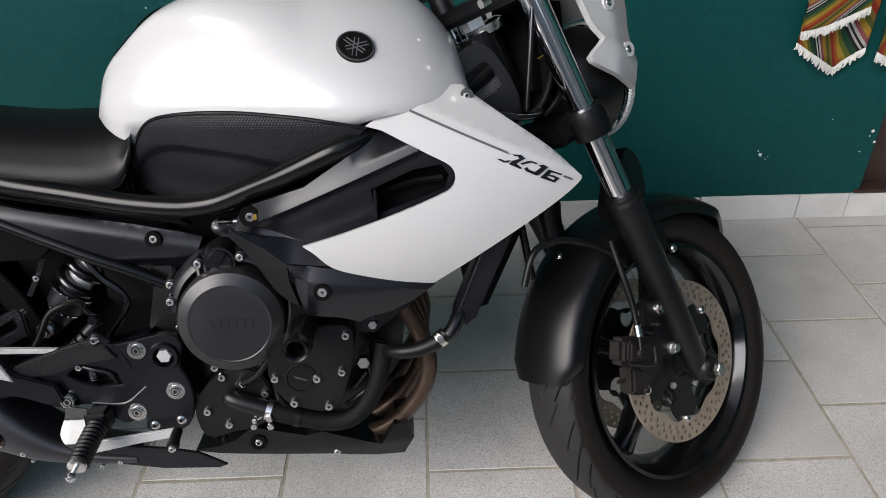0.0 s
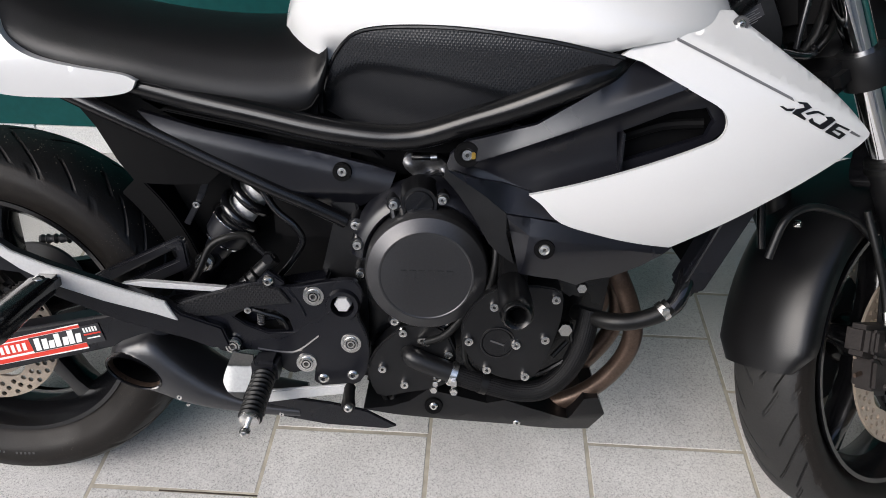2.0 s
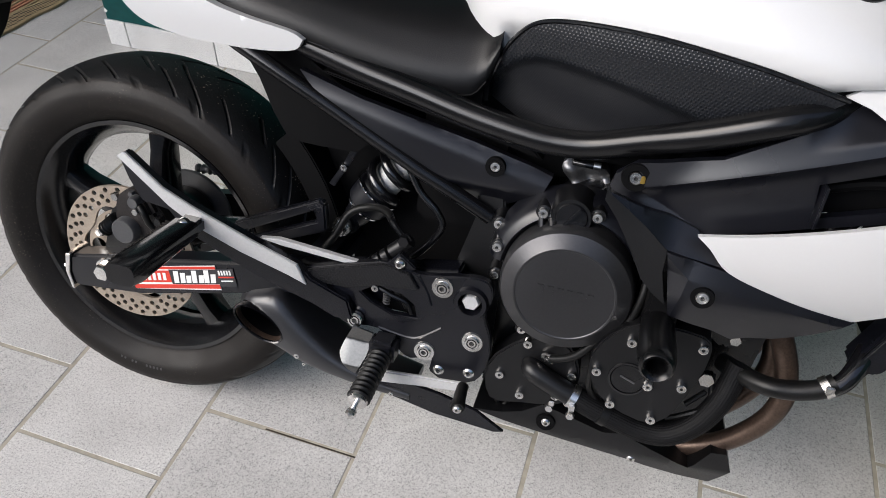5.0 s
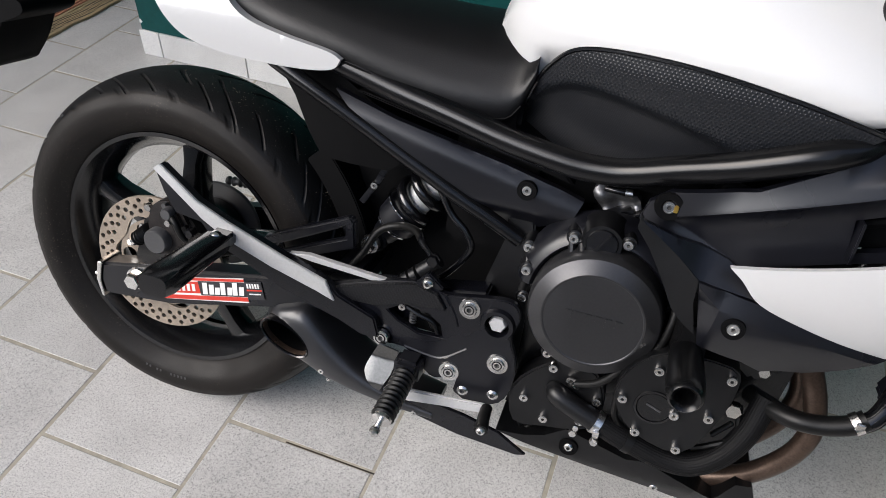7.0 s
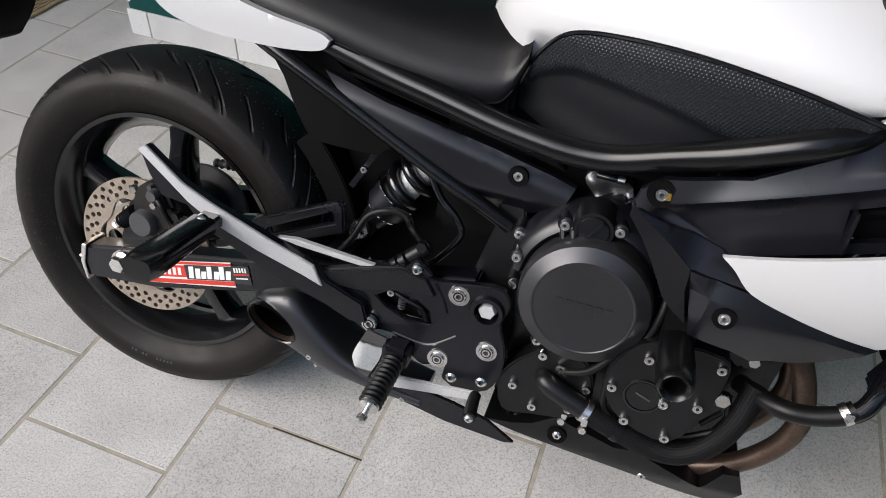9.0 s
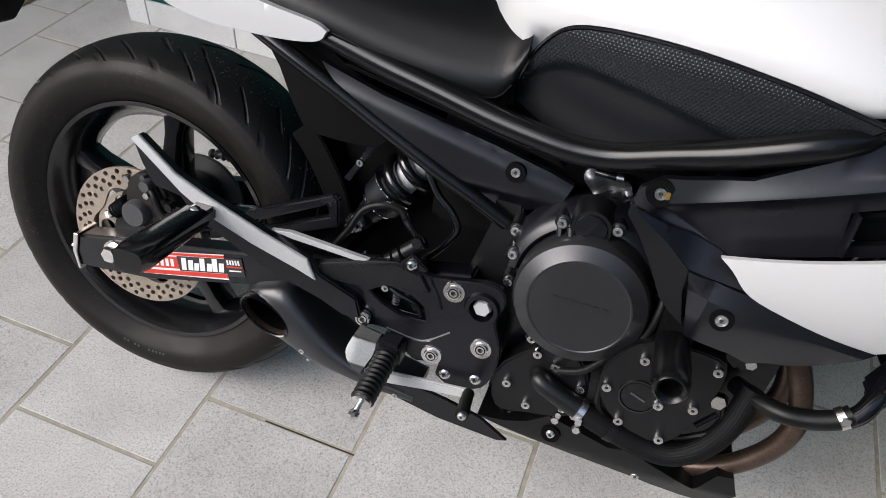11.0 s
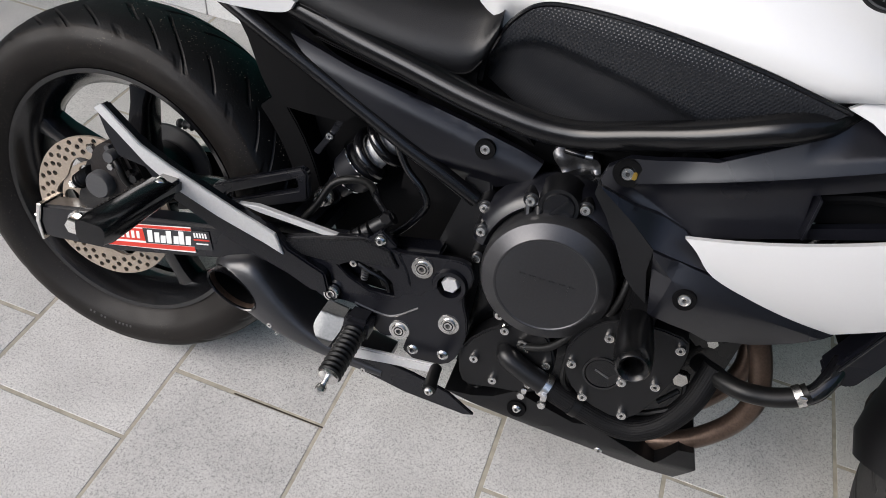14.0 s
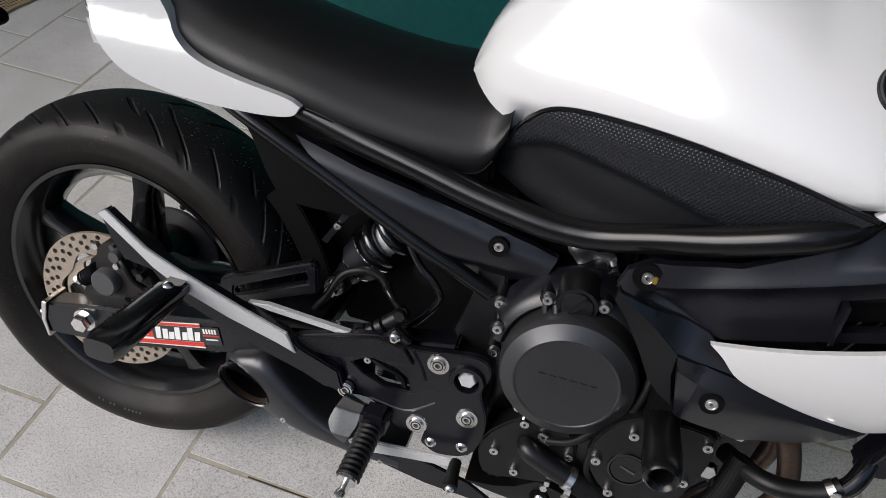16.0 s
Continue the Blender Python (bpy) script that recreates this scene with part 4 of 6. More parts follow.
for k in range(4):
    t = 0.12 + 0.16 * k
    part("bellows", moved(turned([(0.008, -0.0025), (0.0128, 0.0), (0.008, 0.0025)], 20, closed=True), Matrix.Translation((0.424 + 0.062 * t, -0.132, 0.418 + 0.06 * t)) @ Vector((0, 1, 0)).rotation_difference(Vector((0.062, 0.004, 0.06)).normalized()).to_matrix().to_4x4()), HOSE, master)
bolt((0.481, -0.136, 0.482), 0.009, master, GLOSS, "hex", 0.01)
part("lug", sheet([(0.455, 0.440), (0.480, 0.467), (0.504, 0.449), (0.49, 0.436)], -0.150, 0.012, edge=0.002, curved=False), BLACK, master)
bolt((0.481, -0.151, 0.452), 0.0085, master, STEEL, "dome", 0.005)

# Footrest bracket plate with its screws.
HOLE = [(0.428, 0.396), (0.451, 0.411), (0.488, 0.406), (0.506, 0.394), (0.512, 0.374), (0.476, 0.371), (0.445, 0.383)]
BRACKET = [(0.337, 0.407), (0.362, 0.419), (0.459, 0.450), (0.508, 0.443), (0.556, 0.452), (0.590, 0.457), (0.606, 0.450), (0.611, 0.431), (0.604, 0.402), (0.616, 0.369), (0.618, 0.331), (0.604, 0.293), (0.563, 0.280), (0.537, 0.292), (0.541, 0.322), (0.509, 0.305), (0.486, 0.318), (0.458, 0.342), (0.411, 0.338), (0.393, 0.352), (0.347, 0.388)]
bracket = part("footrest_bracket", sheet(smooth_loop(BRACKET, sharp=(0, 13, 14), per=3), -0.152, 0.012, edge=0.0022, holes=[HOLE, circle(0.583, 0.419, 0.0165, 28)], curved=False), BLACK, bike, "satin black cast footrest bracket")
part("bracket_boss", turned([(0.0165, -0.006), (0.022, -0.006), (0.0245, 0.0), (0.0245, 0.004), (0.0165, 0.004)], 36, (0.583, -0.152, 0.419), closed=True), BLACK, bracket)
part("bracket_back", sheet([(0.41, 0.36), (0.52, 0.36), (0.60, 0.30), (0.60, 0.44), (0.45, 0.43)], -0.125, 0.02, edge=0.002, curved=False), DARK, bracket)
bolt((0.583, -0.142, 0.419), 0.0125, bracket, SILVER, "hex", 0.012, "pivot_nut")
for x, h in ((0.543, 0.432), (0.593, 0.358), (0.528, 0.324)):
    part("washer", turned([(0.006, -0.0025), (0.0145, -0.0025), (0.0155, 0.0), (0.006, 0.0)], 28, (x, -0.152, h), closed=True), STEEL, bracket)
    bolt((x, -0.153, h), 0.0105, bracket, STEEL, "socket", 0.0045)
for x, h in ((0.551, 0.297), (0.594, 0.304)):
    bolt((x, -0.149, h), 0.0095, bracket, STEEL, "dome", 0.0055)
bolt((0.556, -0.140, 0.283), 0.007, bracket, STEEL, "hex", 0.005)
part("rib", tube([(0.459, -0.1515, 0.345), (0.500, -0.1515, 0.340), (0.520, -0.1515, 0.345), (0.548, -0.1515, 0.368)], 0.0022, 6, 3), BLACK, bracket)
part("rib", tube([(0.508, -0.1515, 0.442), (0.523, -0.1515, 0.418), (0.530, -0.1515, 0.400)], 0.0022, 6, 3), BLACK, bracket)
part("return_spring", tube([(0.463 + 0.0045 * math.cos(a), -0.138 + 0.0045 * math.sin(a), 0.402 - 0.024 * a / 37.7) for a in (37.7 * k / 72 for k in range(73))], 0.0012, 6, 1, smooth=False), GREY, bracket)
part("brake_link", tube([(0.450, -0.149, 0.409), (0.472, -0.151, 0.402), (0.495, -0.150, 0.394), (0.504, -0.150, 0.378)], 0.0034, 8, 5), FRAME, bracket)
bolt((0.450, -0.151, 0.408), 0.0055, bracket, STEEL, "socket", 0.005)
part("switch", tube([(0.487, -0.14, 0.402), (0.497, -0.14, 0.383)], 0.008, 12), HOSE, bracket)
part("heel_guard", sheet([(0.339, 0.4085), (0.395, 0.428), (0.459, 0.4485), (0.497, 0.4425), (0.512, 0.421), (0.494, 0.419), (0.452, 0.4135), (0.408, 0.399), (0.357, 0.396)], -0.1565, 0.006, edge=0.0012, curved=False), HEEL, bracket, "dotted black heel guard")
bolt((0.426, -0.158, 0.353), 0.0115, bracket, STEEL, "socket", 0.005)
part("hole_plug", turned([(0, -0.001), (0.006, -0.001), (0.006, 0.004)], 16, (0.405, -0.1525, 0.378)), DARK, bracket)

# Passenger footrest arm with its silver upper edge.
ARM = [(0.074, 0.529), (0.086, 0.537), (0.142, 0.495), (0.186, 0.476), (0.274, 0.445), (0.339, 0.424), (0.360, 0.405), (0.415, 0.385), (0.425, 0.355), (0.398, 0.352), (0.363, 0.366), (0.275, 0.390), (0.186, 0.428), (0.165, 0.440), (0.146, 0.462), (0.106, 0.467), (0.088, 0.495)]
arm = part("passenger_arm", sheet(ARM, -0.166, 0.016, edge=0.0025, curved=False), BLACK, bike, "black cast passenger footrest arm")
part("silver_edge", sheet([(0.0745, 0.529), (0.0865, 0.5375), (0.142, 0.4955), (0.186, 0.4765), (0.274, 0.4455), (0.341, 0.4245), (0.356, 0.396), (0.327, 0.4055), (0.257, 0.424), (0.190, 0.4475), (0.150, 0.470), (0.112, 0.500)], -0.1695, 0.006, edge=0.0012, curved=False), SILVER, arm, "satin silver edge strip")
part("silver_strip", sheet([(0.275, 0.4415), (0.305, 0.4465), (0.432, 0.4385), (0.400, 0.4330), (0.31, 0.4370)], -0.150, 0.010, edge=0.0012, curved=False), SILVER, arm, "satin silver strip")
bolt((0.188, -0.194, 0.462), 0.0095, arm, STEEL, "dome", 0.006)
part("peg_bracket", box(0.172, 0.204, -0.192, -0.165, 0.444, 0.464, 0.004), GLOSS, arm)
pegdir = Vector((-0.012, -0.100, -0.010))
bm = bmesh.new()
rings = []
for k in range(10):
    t = k / 9
    c0 = Vector((0.188, -0.190, 0.455)) + pegdir * t * 1.22
    w, d = 0.019 + 0.004 * t, 0.013 + 0.004 * t
    if k == 9:
        w, d = w * 0.85, d * 0.85
    rings.append([bm.verts.new(c0 + Vector((w * math.copysign(abs(math.cos(a)) ** 0.5, math.cos(a)), 0, d * math.copysign(abs(math.sin(a)) ** 0.5, math.sin(a))))) for a in (2 * math.pi * j / 20 for j in range(20))])
for a, b in zip(rings, rings[1:]):
    for j in range(20):
        bm.faces.new((a[j], a[(j + 1) % 20], b[(j + 1) % 20], b[j]))
bm.faces.new(rings[0])
bm.faces.new(rings[-1])
rpeg = part("passenger_peg", bm, GLOSS, arm, "folding black passenger footpeg")
for k in range(16):
    c0 = Vector((0.188, -0.196, 0.464)) + pegdir * (0.06 + 0.062 * k)
    part("rib", box(c0.x - 0.0215, c0.x - 0.0135, c0.y - 0.0012, c0.y + 0.0012, c0.z - 0.003, c0.z + 0.0035, 0.0006), RUBBER, rpeg, smooth=0)

# Rider peg, heel plate and brake pedal.
part("heel_plate", sheet(smooth_loop([(0.427, 0.348), (0.456, 0.343), (0.450, 0.305), (0.438, 0.277), (0.427, 0.281), (0.4140, 0.294), (0.4115, 0.309)], sharp=(0, 1, 2, 3), per=4), lambda x, h: -0.180 + 0.45 * min(max(h - 0.288, 0.0), 0.036) - 0.20 * max(0.0, h - 0.324) + 6.0 * max(0.0, 0.425 - x) ** 2, 0.003, 0.003, edge=0.0006), HEELMETAL, bracket, "bare metal heel plate")
part("peg_hinge", box(0.455, 0.492, -0.185, -0.150, 0.305, 0.342, 0.006), BLACK, bracket)
a0, a1 = Vector((0.474, -0.172, 0.321)), Vector((0.470, -0.256, 0.299))
peg = part("rider_peg", tube([a0.lerp(a1, k / 33) for k in range(34)], [(0.0136, 0.0162, 0.0165)[k % 3] for k in range(34)], 24, 1, smooth=False), HOSE, bracket, "ribbed black rubber rider footpeg")
d = (a1 - a0).normalized()
part("peg_tip", tube([a1 - d * 0.001, a1 + d * 0.004, a1 + d * 0.007], [0.0140, 0.0135, 0.0075], 24, 1, smooth=False), STEEL, peg, "worn metal peg tip")
part("feeler_bolt", tube([a1 + d * 0.006, a1 + d * 0.014, a1 + d * 0.019, a1 + d * 0.023, a1 + d * 0.027, a1 + d * 0.030], [0.004, 0.004, 0.0068, 0.0074, 0.0064, 0.002], 16, 1, smooth=False), STEEL, peg, "ball-headed steel feeler bolt")
pedal = part("brake_pedal", sheet([(0.440, 0.279), (0.452, 0.287), (0.526, 0.2955), (0.592, 0.3030), (0.600, 0.296), (0.592, 0.288), (0.526, 0.2785), (0.455, 0.266)], -0.176, 0.007, edge=0.002, curved=False), SILVER, bike, "bare aluminium brake pedal")
part("pedal_rubber", tube([(0.592, -0.172, 0.296), (0.593, -0.19, 0.2945), (0.595, -0.214, 0.291)], [0.0085, 0.009, 0.0095], 16, 4, ribs=0.0006, rib_pitch=0.005), HOSE, pedal)
bolt((0.595, -0.215, 0.291), 0.0062, pedal, STEEL, "dome", 0.004)

# Rear caliper.
cal = part("rear_caliper", sheet(smooth_loop([(0.020, 0.395), (0.030, 0.440), (0.066, 0.452), (0.100, 0.425), (0.112, 0.392), (0.090, 0.368), (0.045, 0.362)], per=4), -0.115, 0.055, edge=0.006, curved=False), CALIPER, bike, "dull dark rear brake caliper")
part("piston_cap", turned([(0, -0.012), (0.018, -0.012), (0.0205, -0.009), (0.021, 0.01)], 36, (0.040, -0.118, 0.385)), GREY, cal, "round grey caliper cap")
bolt((0.008, -0.092, 0.423), 0.007, cal, STEEL, "hex", 0.008)
bolt((0.100, -0.118, 0.415), 0.008, cal, GLOSS, "hex", 0.012)
part("slide_boot", tube([(-0.004, -0.112, 0.372), (0.009, -0.113, 0.384), (0.022, -0.114, 0.396)], 0.0105, 16, 16, ribs=0.0022, rib_pitch=0.0065), HOSE, cal)
part("boot_rod", tube([(-0.012, -0.112, 0.364), (-0.002, -0.112, 0.374)], 0.0060, 12), STEEL, cal)
part("caliper_lobe", moved(box(-0.020, 0.020, -0.020, 0.012, -0.016, 0.016, 0.006), Matrix.Translation((0.072, -0.108, 0.426)) @ Matrix.Rotation(radians(-28), 4, "Y")), CALIPER, cal)
part("brake_line", tube([(0.066, -0.126, 0.440), (0.082, -0.134, 0.430), (0.090, -0.130, 0.408), (0.104, -0.122, 0.392)], 0.0048, 10, 6), HOSE, cal)
part("banjo", turned([(0, -0.010), (0.008, -0.010), (0.0095, -0.006), (0.0095, 0.004), (0, 0.004)], 18, (0.066, -0.126, 0.441)), GREY, cal)
bolt((0.070, -0.130, 0.428), 0.0058, cal, STEEL, "hex", 0.008)
bolt((0.057, -0.118, 0.449), 0.0050, cal, GREY, "hex", 0.008)
part("caliper_bracket", sheet([(-0.02, 0.33), (0.0, 0.40), (0.03, 0.43), (0.06, 0.36), (0.04, 0.31)], -0.100, 0.012, edge=0.002, curved=False), MATTE, cal)

# Exhaust: silencer body, tip and header pipes.
def silencer_body(seg=64):
    """A lofted can with rounded corners and an oval opening in its outer face."""
    top = ease([0.229, 0.248, 0.270, 0.293, 0.308, 0.330, 0.362, 0.394, 0.445, 0.512], [0.319, 0.3365, 0.3465, 0.3535, 0.3490, 0.3270, 0.2970, 0.2740, 0.2530, 0.2400])
    low = ease([0.229, 0.244, 0.266, 0.299, 0.335, 0.373, 0.419, 0.452, 0.512], [0.297, 0.2804, 0.2678, 0.2605, 0.2470, 0.2370, 0.2304, 0.2268, 0.2240])
    deep = ease([0.229, 0.245, 0.27, 0.33, 0.40, 0.512], [0.012, 0.034, 0.046, 0.050, 0.046, 0.040])
    bm = bmesh.new()
    rings = []
    n = 72
    for i in range(n + 1):
        x = 0.229 + 0.283 * i / n
        mid, half, b = (top(x) + low(x)) / 2, (top(x) - low(x)) / 2, deep(x)
        ring = []
        for k in range(seg):
            a = 2 * math.pi * k / seg
            c, s = math.cos(a), math.sin(a)
            y = -math.copysign(abs(c) ** 0.36, c) * b
            h = math.copysign(abs(s) ** 0.62, s) * half
            ring.append(bm.verts.new((x, -0.109 + y + 0.10 * max(0.0, h) * (c > 0), mid + h)))
        rings.append(ring)
    for i in range(n):
        for k in range(seg):
            bm.faces.new((rings[i][k], rings[i][(k + 1) % seg], rings[i + 1][(k + 1) % seg], rings[i + 1][k]))
    bm.faces.new(rings[0])
    bm.faces.new(rings[-1][::-1])
    inside = [f for f in bm.faces if (q := f.calc_center_median()).y < -0.125 and oval(q.x, q.z) < 1.0]
    bmesh.ops.delete(bm, geom=inside, context="FACES")
    for v in bm.verts:
        if v.is_boundary and v.co.y < -0.12:
            r = oval(v.co.x, v.co.z)
            v.co.x, v.co.z = OUTLET[0] + (v.co.x - OUTLET[0]) / r, OUTLET[1] + (v.co.z - OUTLET[1]) / r
    return bm


OUTLET = (0.2765, 0.3025)
LONG, SHORT, SLOPE = 0.0405, 0.0210, radians(-26)


def oval(x, h):
    """How far out a point lies, 1 on the opening's rim."""
    u, w = x - OUTLET[0], h - OUTLET[1]
    p, q = u * math.cos(SLOPE) + w * math.sin(SLOPE), -u * math.sin(SLOPE) + w * math.cos(SLOPE)
    return math.hypot(p / LONG, q / SHORT)


muffler = part("silencer", silencer_body(), SILENCER, bike, "satin black stubby underslung silencer", 60)
part("heat_guard", sheet([(0.440, 0.268), (0.500, 0.258), (0.560, 0.250), (0.612, 0.238), (0.657, 0.212), (0.642, 0.207), (0.552, 0.212), (0.457, 0.230)], lambda x, h: -0.146, 0.006, 0.02, edge=0.0015), BLACK, muffler, "pointed black guard plate")
turn_tip = Matrix.Translation((OUTLET[0], -0.157, OUTLET[1])) @ Matrix.Rotation(-SLOPE, 4, "Y") @ Matrix.Diagonal((LONG, 1, SHORT, 1))
part("silencer_tip", moved(turned([(1.06, 0.010), (1.07, -0.001), (1.03, -0.0035), (0.97, -0.002), (0.95, 0.010)], 56, closed=True), turn_tip), GLOSS, muffler, "black silencer end ring")
part("outlet_liner", moved(turned([(0.965, 0.012), (0.960, 0.001), (0.91, 0.004), (0.90, 0.012)], 56, closed=True), turn_tip), BRONZE, muffler)
part("outlet_wall", moved(turned([(0.97, 0.050), (0.97, 0.011), (0.90, 0.010), (0.90, 0.050)], 56, closed=True), turn_tip), DARK, muffler)
part("outlet_bottom", moved(turned([(0, 0.046), (0.98, 0.046), (0.98, 0.050), (0, 0.050)], 40), turn_tip), DARK, muffler)
bolt((0.338, -0.156, 0.262), 0.0045, muffler, STEEL, "socket", 0.003)
bolt((0.345, -0.146, 0.242), 0.003, muffler, STEEL, "socket", 0.002)
for x, h in ((0.485, 0.232), (0.455, 0.226)):
    bolt((x, -0.149, h), 0.004, muffler, STEEL, "socket", 0.003)
for v, dx in ((-0.122, -0.006), (-0.045, -0.012), (0.045, -0.012), (0.122, -0.006)):
    part("header_pipe", tube([(0.945 + dx, v * 0.95, 0.515), (0.973 + dx, v, 0.462), (0.996 + dx, v, 0.411), (1.005 + dx, v, 0.364), (0.991 + dx, v * 0.97, 0.314), (0.952 + dx, v * 0.9, 0.262), (0.900 + dx, v * 0.75, 0.225), (0.84, v * 0.5, 0.222)], 0.0142, 18, 6), BRONZE, bike, "heat-browned steel header pipe")


# Engine.
CASE = [(0.600, 0.262), (0.612, 0.360), (0.595, 0.470), (0.625, 0.560), (0.720, 0.600), (0.790, 0.560), (0.900, 0.520), (0.965, 0.470), (0.955, 0.370), (0.900, 0.285), (0.800, 0.250), (0.680, 0.240)]
engine = part("engine", sheet(CASE, -0.104, 0.222, edge=0.008, curved=False), ENGINE, bike, "black painted four-cylinder engine")
part("cylinder_block", sheet([(0.740, 0.560), (0.800, 0.680), (0.950, 0.650), (0.985, 0.490), (0.905, 0.430)], -0.150, 0.30, edge=0.008, curved=False), ENGINE, engine)
part("side_flange", sheet(circle(0.700, 0.485, 0.0890, 72), -0.124, 0.03, edge=0.004, curved=False), ENGINE, engine)
bm = turned([(0.0800, -0.120), (0.0835, -0.148), (0.0880, -0.153), (0.0960, -0.150), (0.1030, -0.141), (0.1070, -0.128), (0.1080, -0.100), (0.0800, -0.100)], 96, (0.700, 0.0, 0.485), closed=True)
low = [f for f in bm.faces if math.atan2(f.calc_center_median().z - 0.485, f.calc_center_median().x - 0.700) % (2 * math.pi) not in (0.0,) and not 0.55 < math.atan2(f.calc_center_median().z - 0.485, f.calc_center_median().x - 0.700) < 3.05]
bmesh.ops.delete(bm, geom=low, context="FACES")
arch = part("housing_arch", bm, BLACK, engine, "rounded black housing over the clutch", 50)
part("arch_spike", tube([(0.667, -0.152, 0.562), (0.671, -0.165, 0.549), (0.674, -0.171, 0.538)], [0.006, 0.004, 0.001], 12, 4), MATTE, arch)
clutch = part("clutch_cover", turned([(0.0, -0.1868), (0.0600, -0.1868), (0.0612, -0.1875), (0.0632, -0.1875), (0.0642, -0.1868), (0.0795, -0.1785), (0.0822, -0.174), (0.0835, -0.166), (0.0840, -0.135), (0.0860, -0.120)], 96, (0.700, 0.0, 0.481)), CLUTCH, engine, "round satin black clutch cover", 25)
for k in range(6):
    x = 0.6700 + 0.0122 * k
    part("bar", box(x - 0.0046, x + 0.0046, -0.1880, -0.1840, 0.4772, 0.4908, 0.0008), CLUTCH, clutch, smooth=0)
part("filler_boss", turned([(0.0195, -0.158), (0.0235, -0.158), (0.0250, -0.154), (0.030, -0.120), (0.0195, -0.120)], 40, (0.689, 0.0, 0.571), closed=True), ENGINE, engine)
cap = part("filler_cap", turned([(0, -0.160), (0.0180, -0.160), (0.0200, -0.157), (0.0200, -0.145)], 36, (0.689, 0.0, 0.571)), GLOSS, engine, "black oil filler cap with a raised grip")
part("cap_grip", moved(box(-0.0022, 0.0022, -0.1640, -0.159, -0.0175, 0.0175, 0.0010), Matrix.Translation((0.689, 0, 0.571)) @ Matrix.Rotation(radians(35), 4, "Y")), GLOSS, cap)
part("cap_mark", box(0.6765, 0.6800, -0.1608, -0.1596, 0.5580, 0.5600), PAPER, cap, smooth=0)
for x, v, h in ((0.600, -0.122, 0.528), (0.606, -0.150, 0.510), (0.655, -0.151, 0.569), (0.719, -0.151, 0.577), (0.605, -0.124, 0.455), (0.654, -0.133, 0.387), (0.725, -0.128, 0.384), (0.775, -0.126, 0.425)):
    part("boss", turned([(0.0095, -0.001), (0.0115, 0.030), (0.0, 0.030), (0.0, -0.001)], 20, (x, v, h)), ENGINE, engine)
    bolt((x, v - 0.001, h), 0.0066, engine, STEEL, "socket", 0.006)
for a, b in (((0.652, 0.545), (0.660, 0.532)), ((0.706, 0.548), (0.712, 0.536))):
    part("gusset", tube([(a[0], -0.145, a[1] + 0.02), (b[0], -0.165, b[1])], [0.006, 0.002], 8), ENGINE, engine)
# Water pump with its hose.
pump = part("water_pump_cover", sheet(smooth_loop([(0.617, 0.325), (0.652, 0.372), (0.687, 0.388), (0.724, 0.381), (0.743, 0.335), (0.728, 0.288), (0.672, 0.272), (0.628, 0.268)], per=3), -0.147, 0.035, edge=0.004, curved=False), MATTE, engine, "black water pump cover")
for x, h in ((0.637, 0.316), (0.669, 0.290), (0.667, 0.376), (0.732, 0.342), (0.717, 0.303), (0.735, 0.297)):
    bolt((x, -0.148, h), 0.0066, pump, STEEL, "socket", 0.006)
part("pump_outlet", tube([(0.672, -0.146, 0.3440), (0.678, -0.156, 0.3425), (0.688, -0.160, 0.3385), (0.714, -0.163, 0.3290), (0.745, -0.165, 0.3185), (0.77, -0.166, 0.3100)], [0.010, 0.0140, 0.0148, 0.0146, 0.0144, 0.0142], 20, 5), MATTE, pump)
hose = part("coolant_hose", tube([(0.745, -0.165, 0.3185), (0.770, -0.166, 0.3100), (0.795, -0.166, 0.3030), (0.830, -0.166, 0.2945), (0.866, -0.167, 0.2985), (0.897, -0.167, 0.3260), (0.917, -0.164, 0.3690), (0.928, -0.150, 0.4200)], 0.0150, 112, 8, flutes=28, flute=0.00025), SLEEVE, bike, "ribbed black coolant hose")
part("hose_clamp", tube([(0.7350, -0.1645, 0.3219), (0.7435, -0.165, 0.3190)], 0.0166, 28), STEEL, hose, "bright steel band clamp")
part("clamp_screw", box(0.7365, 0.7445, -0.186, -0.179, 0.309, 0.321, 0.0015), STEEL, hose)
part("sleeve_end", tube([(0.778, -0.166, 0.3078), (0.788, -0.166, 0.3049)], 0.0166, 28), HOSE, hose)
bolt((0.741, -0.176, 0.2985), 0.0062, hose, STEEL, "hex", 0.006)
part("pump_clip", box(0.7105, 0.7175, -0.172, -0.166, 0.300, 0.3085, 0.0012), STEEL, pump)
bolt((0.712, -0.164, 0.293), 0.0060, pump, STEEL, "hex", 0.006)
upper = part("radiator_hose", tube([(0.912, -0.128, 0.404), (0.934, -0.160, 0.4120), (0.957, -0.177, 0.4160), (0.985, -0.183, 0.422), (1.012, -0.185, 0.434), (1.026, -0.183, 0.446)], 0.0120, 18, 6), HOSE, bike, "smooth black lower radiator hose")
part("hose_clamp", tube([(1.0135, -0.186, 0.4355), (1.0205, -0.1848, 0.4412)], 0.0142, 24), STEEL, upper)
part("clamp_screw", box(1.011, 1.021, -0.203, -0.198, 0.440, 0.450, 0.0015), STEEL, upper)
part("radiator_pipe", tube([(1.018, -0.184, 0.434), (1.034, -0.180, 0.447), (1.044, -0.170, 0.462), (1.055, -0.150, 0.480)], 0.0115, 14, 5), GLOSS, upper)
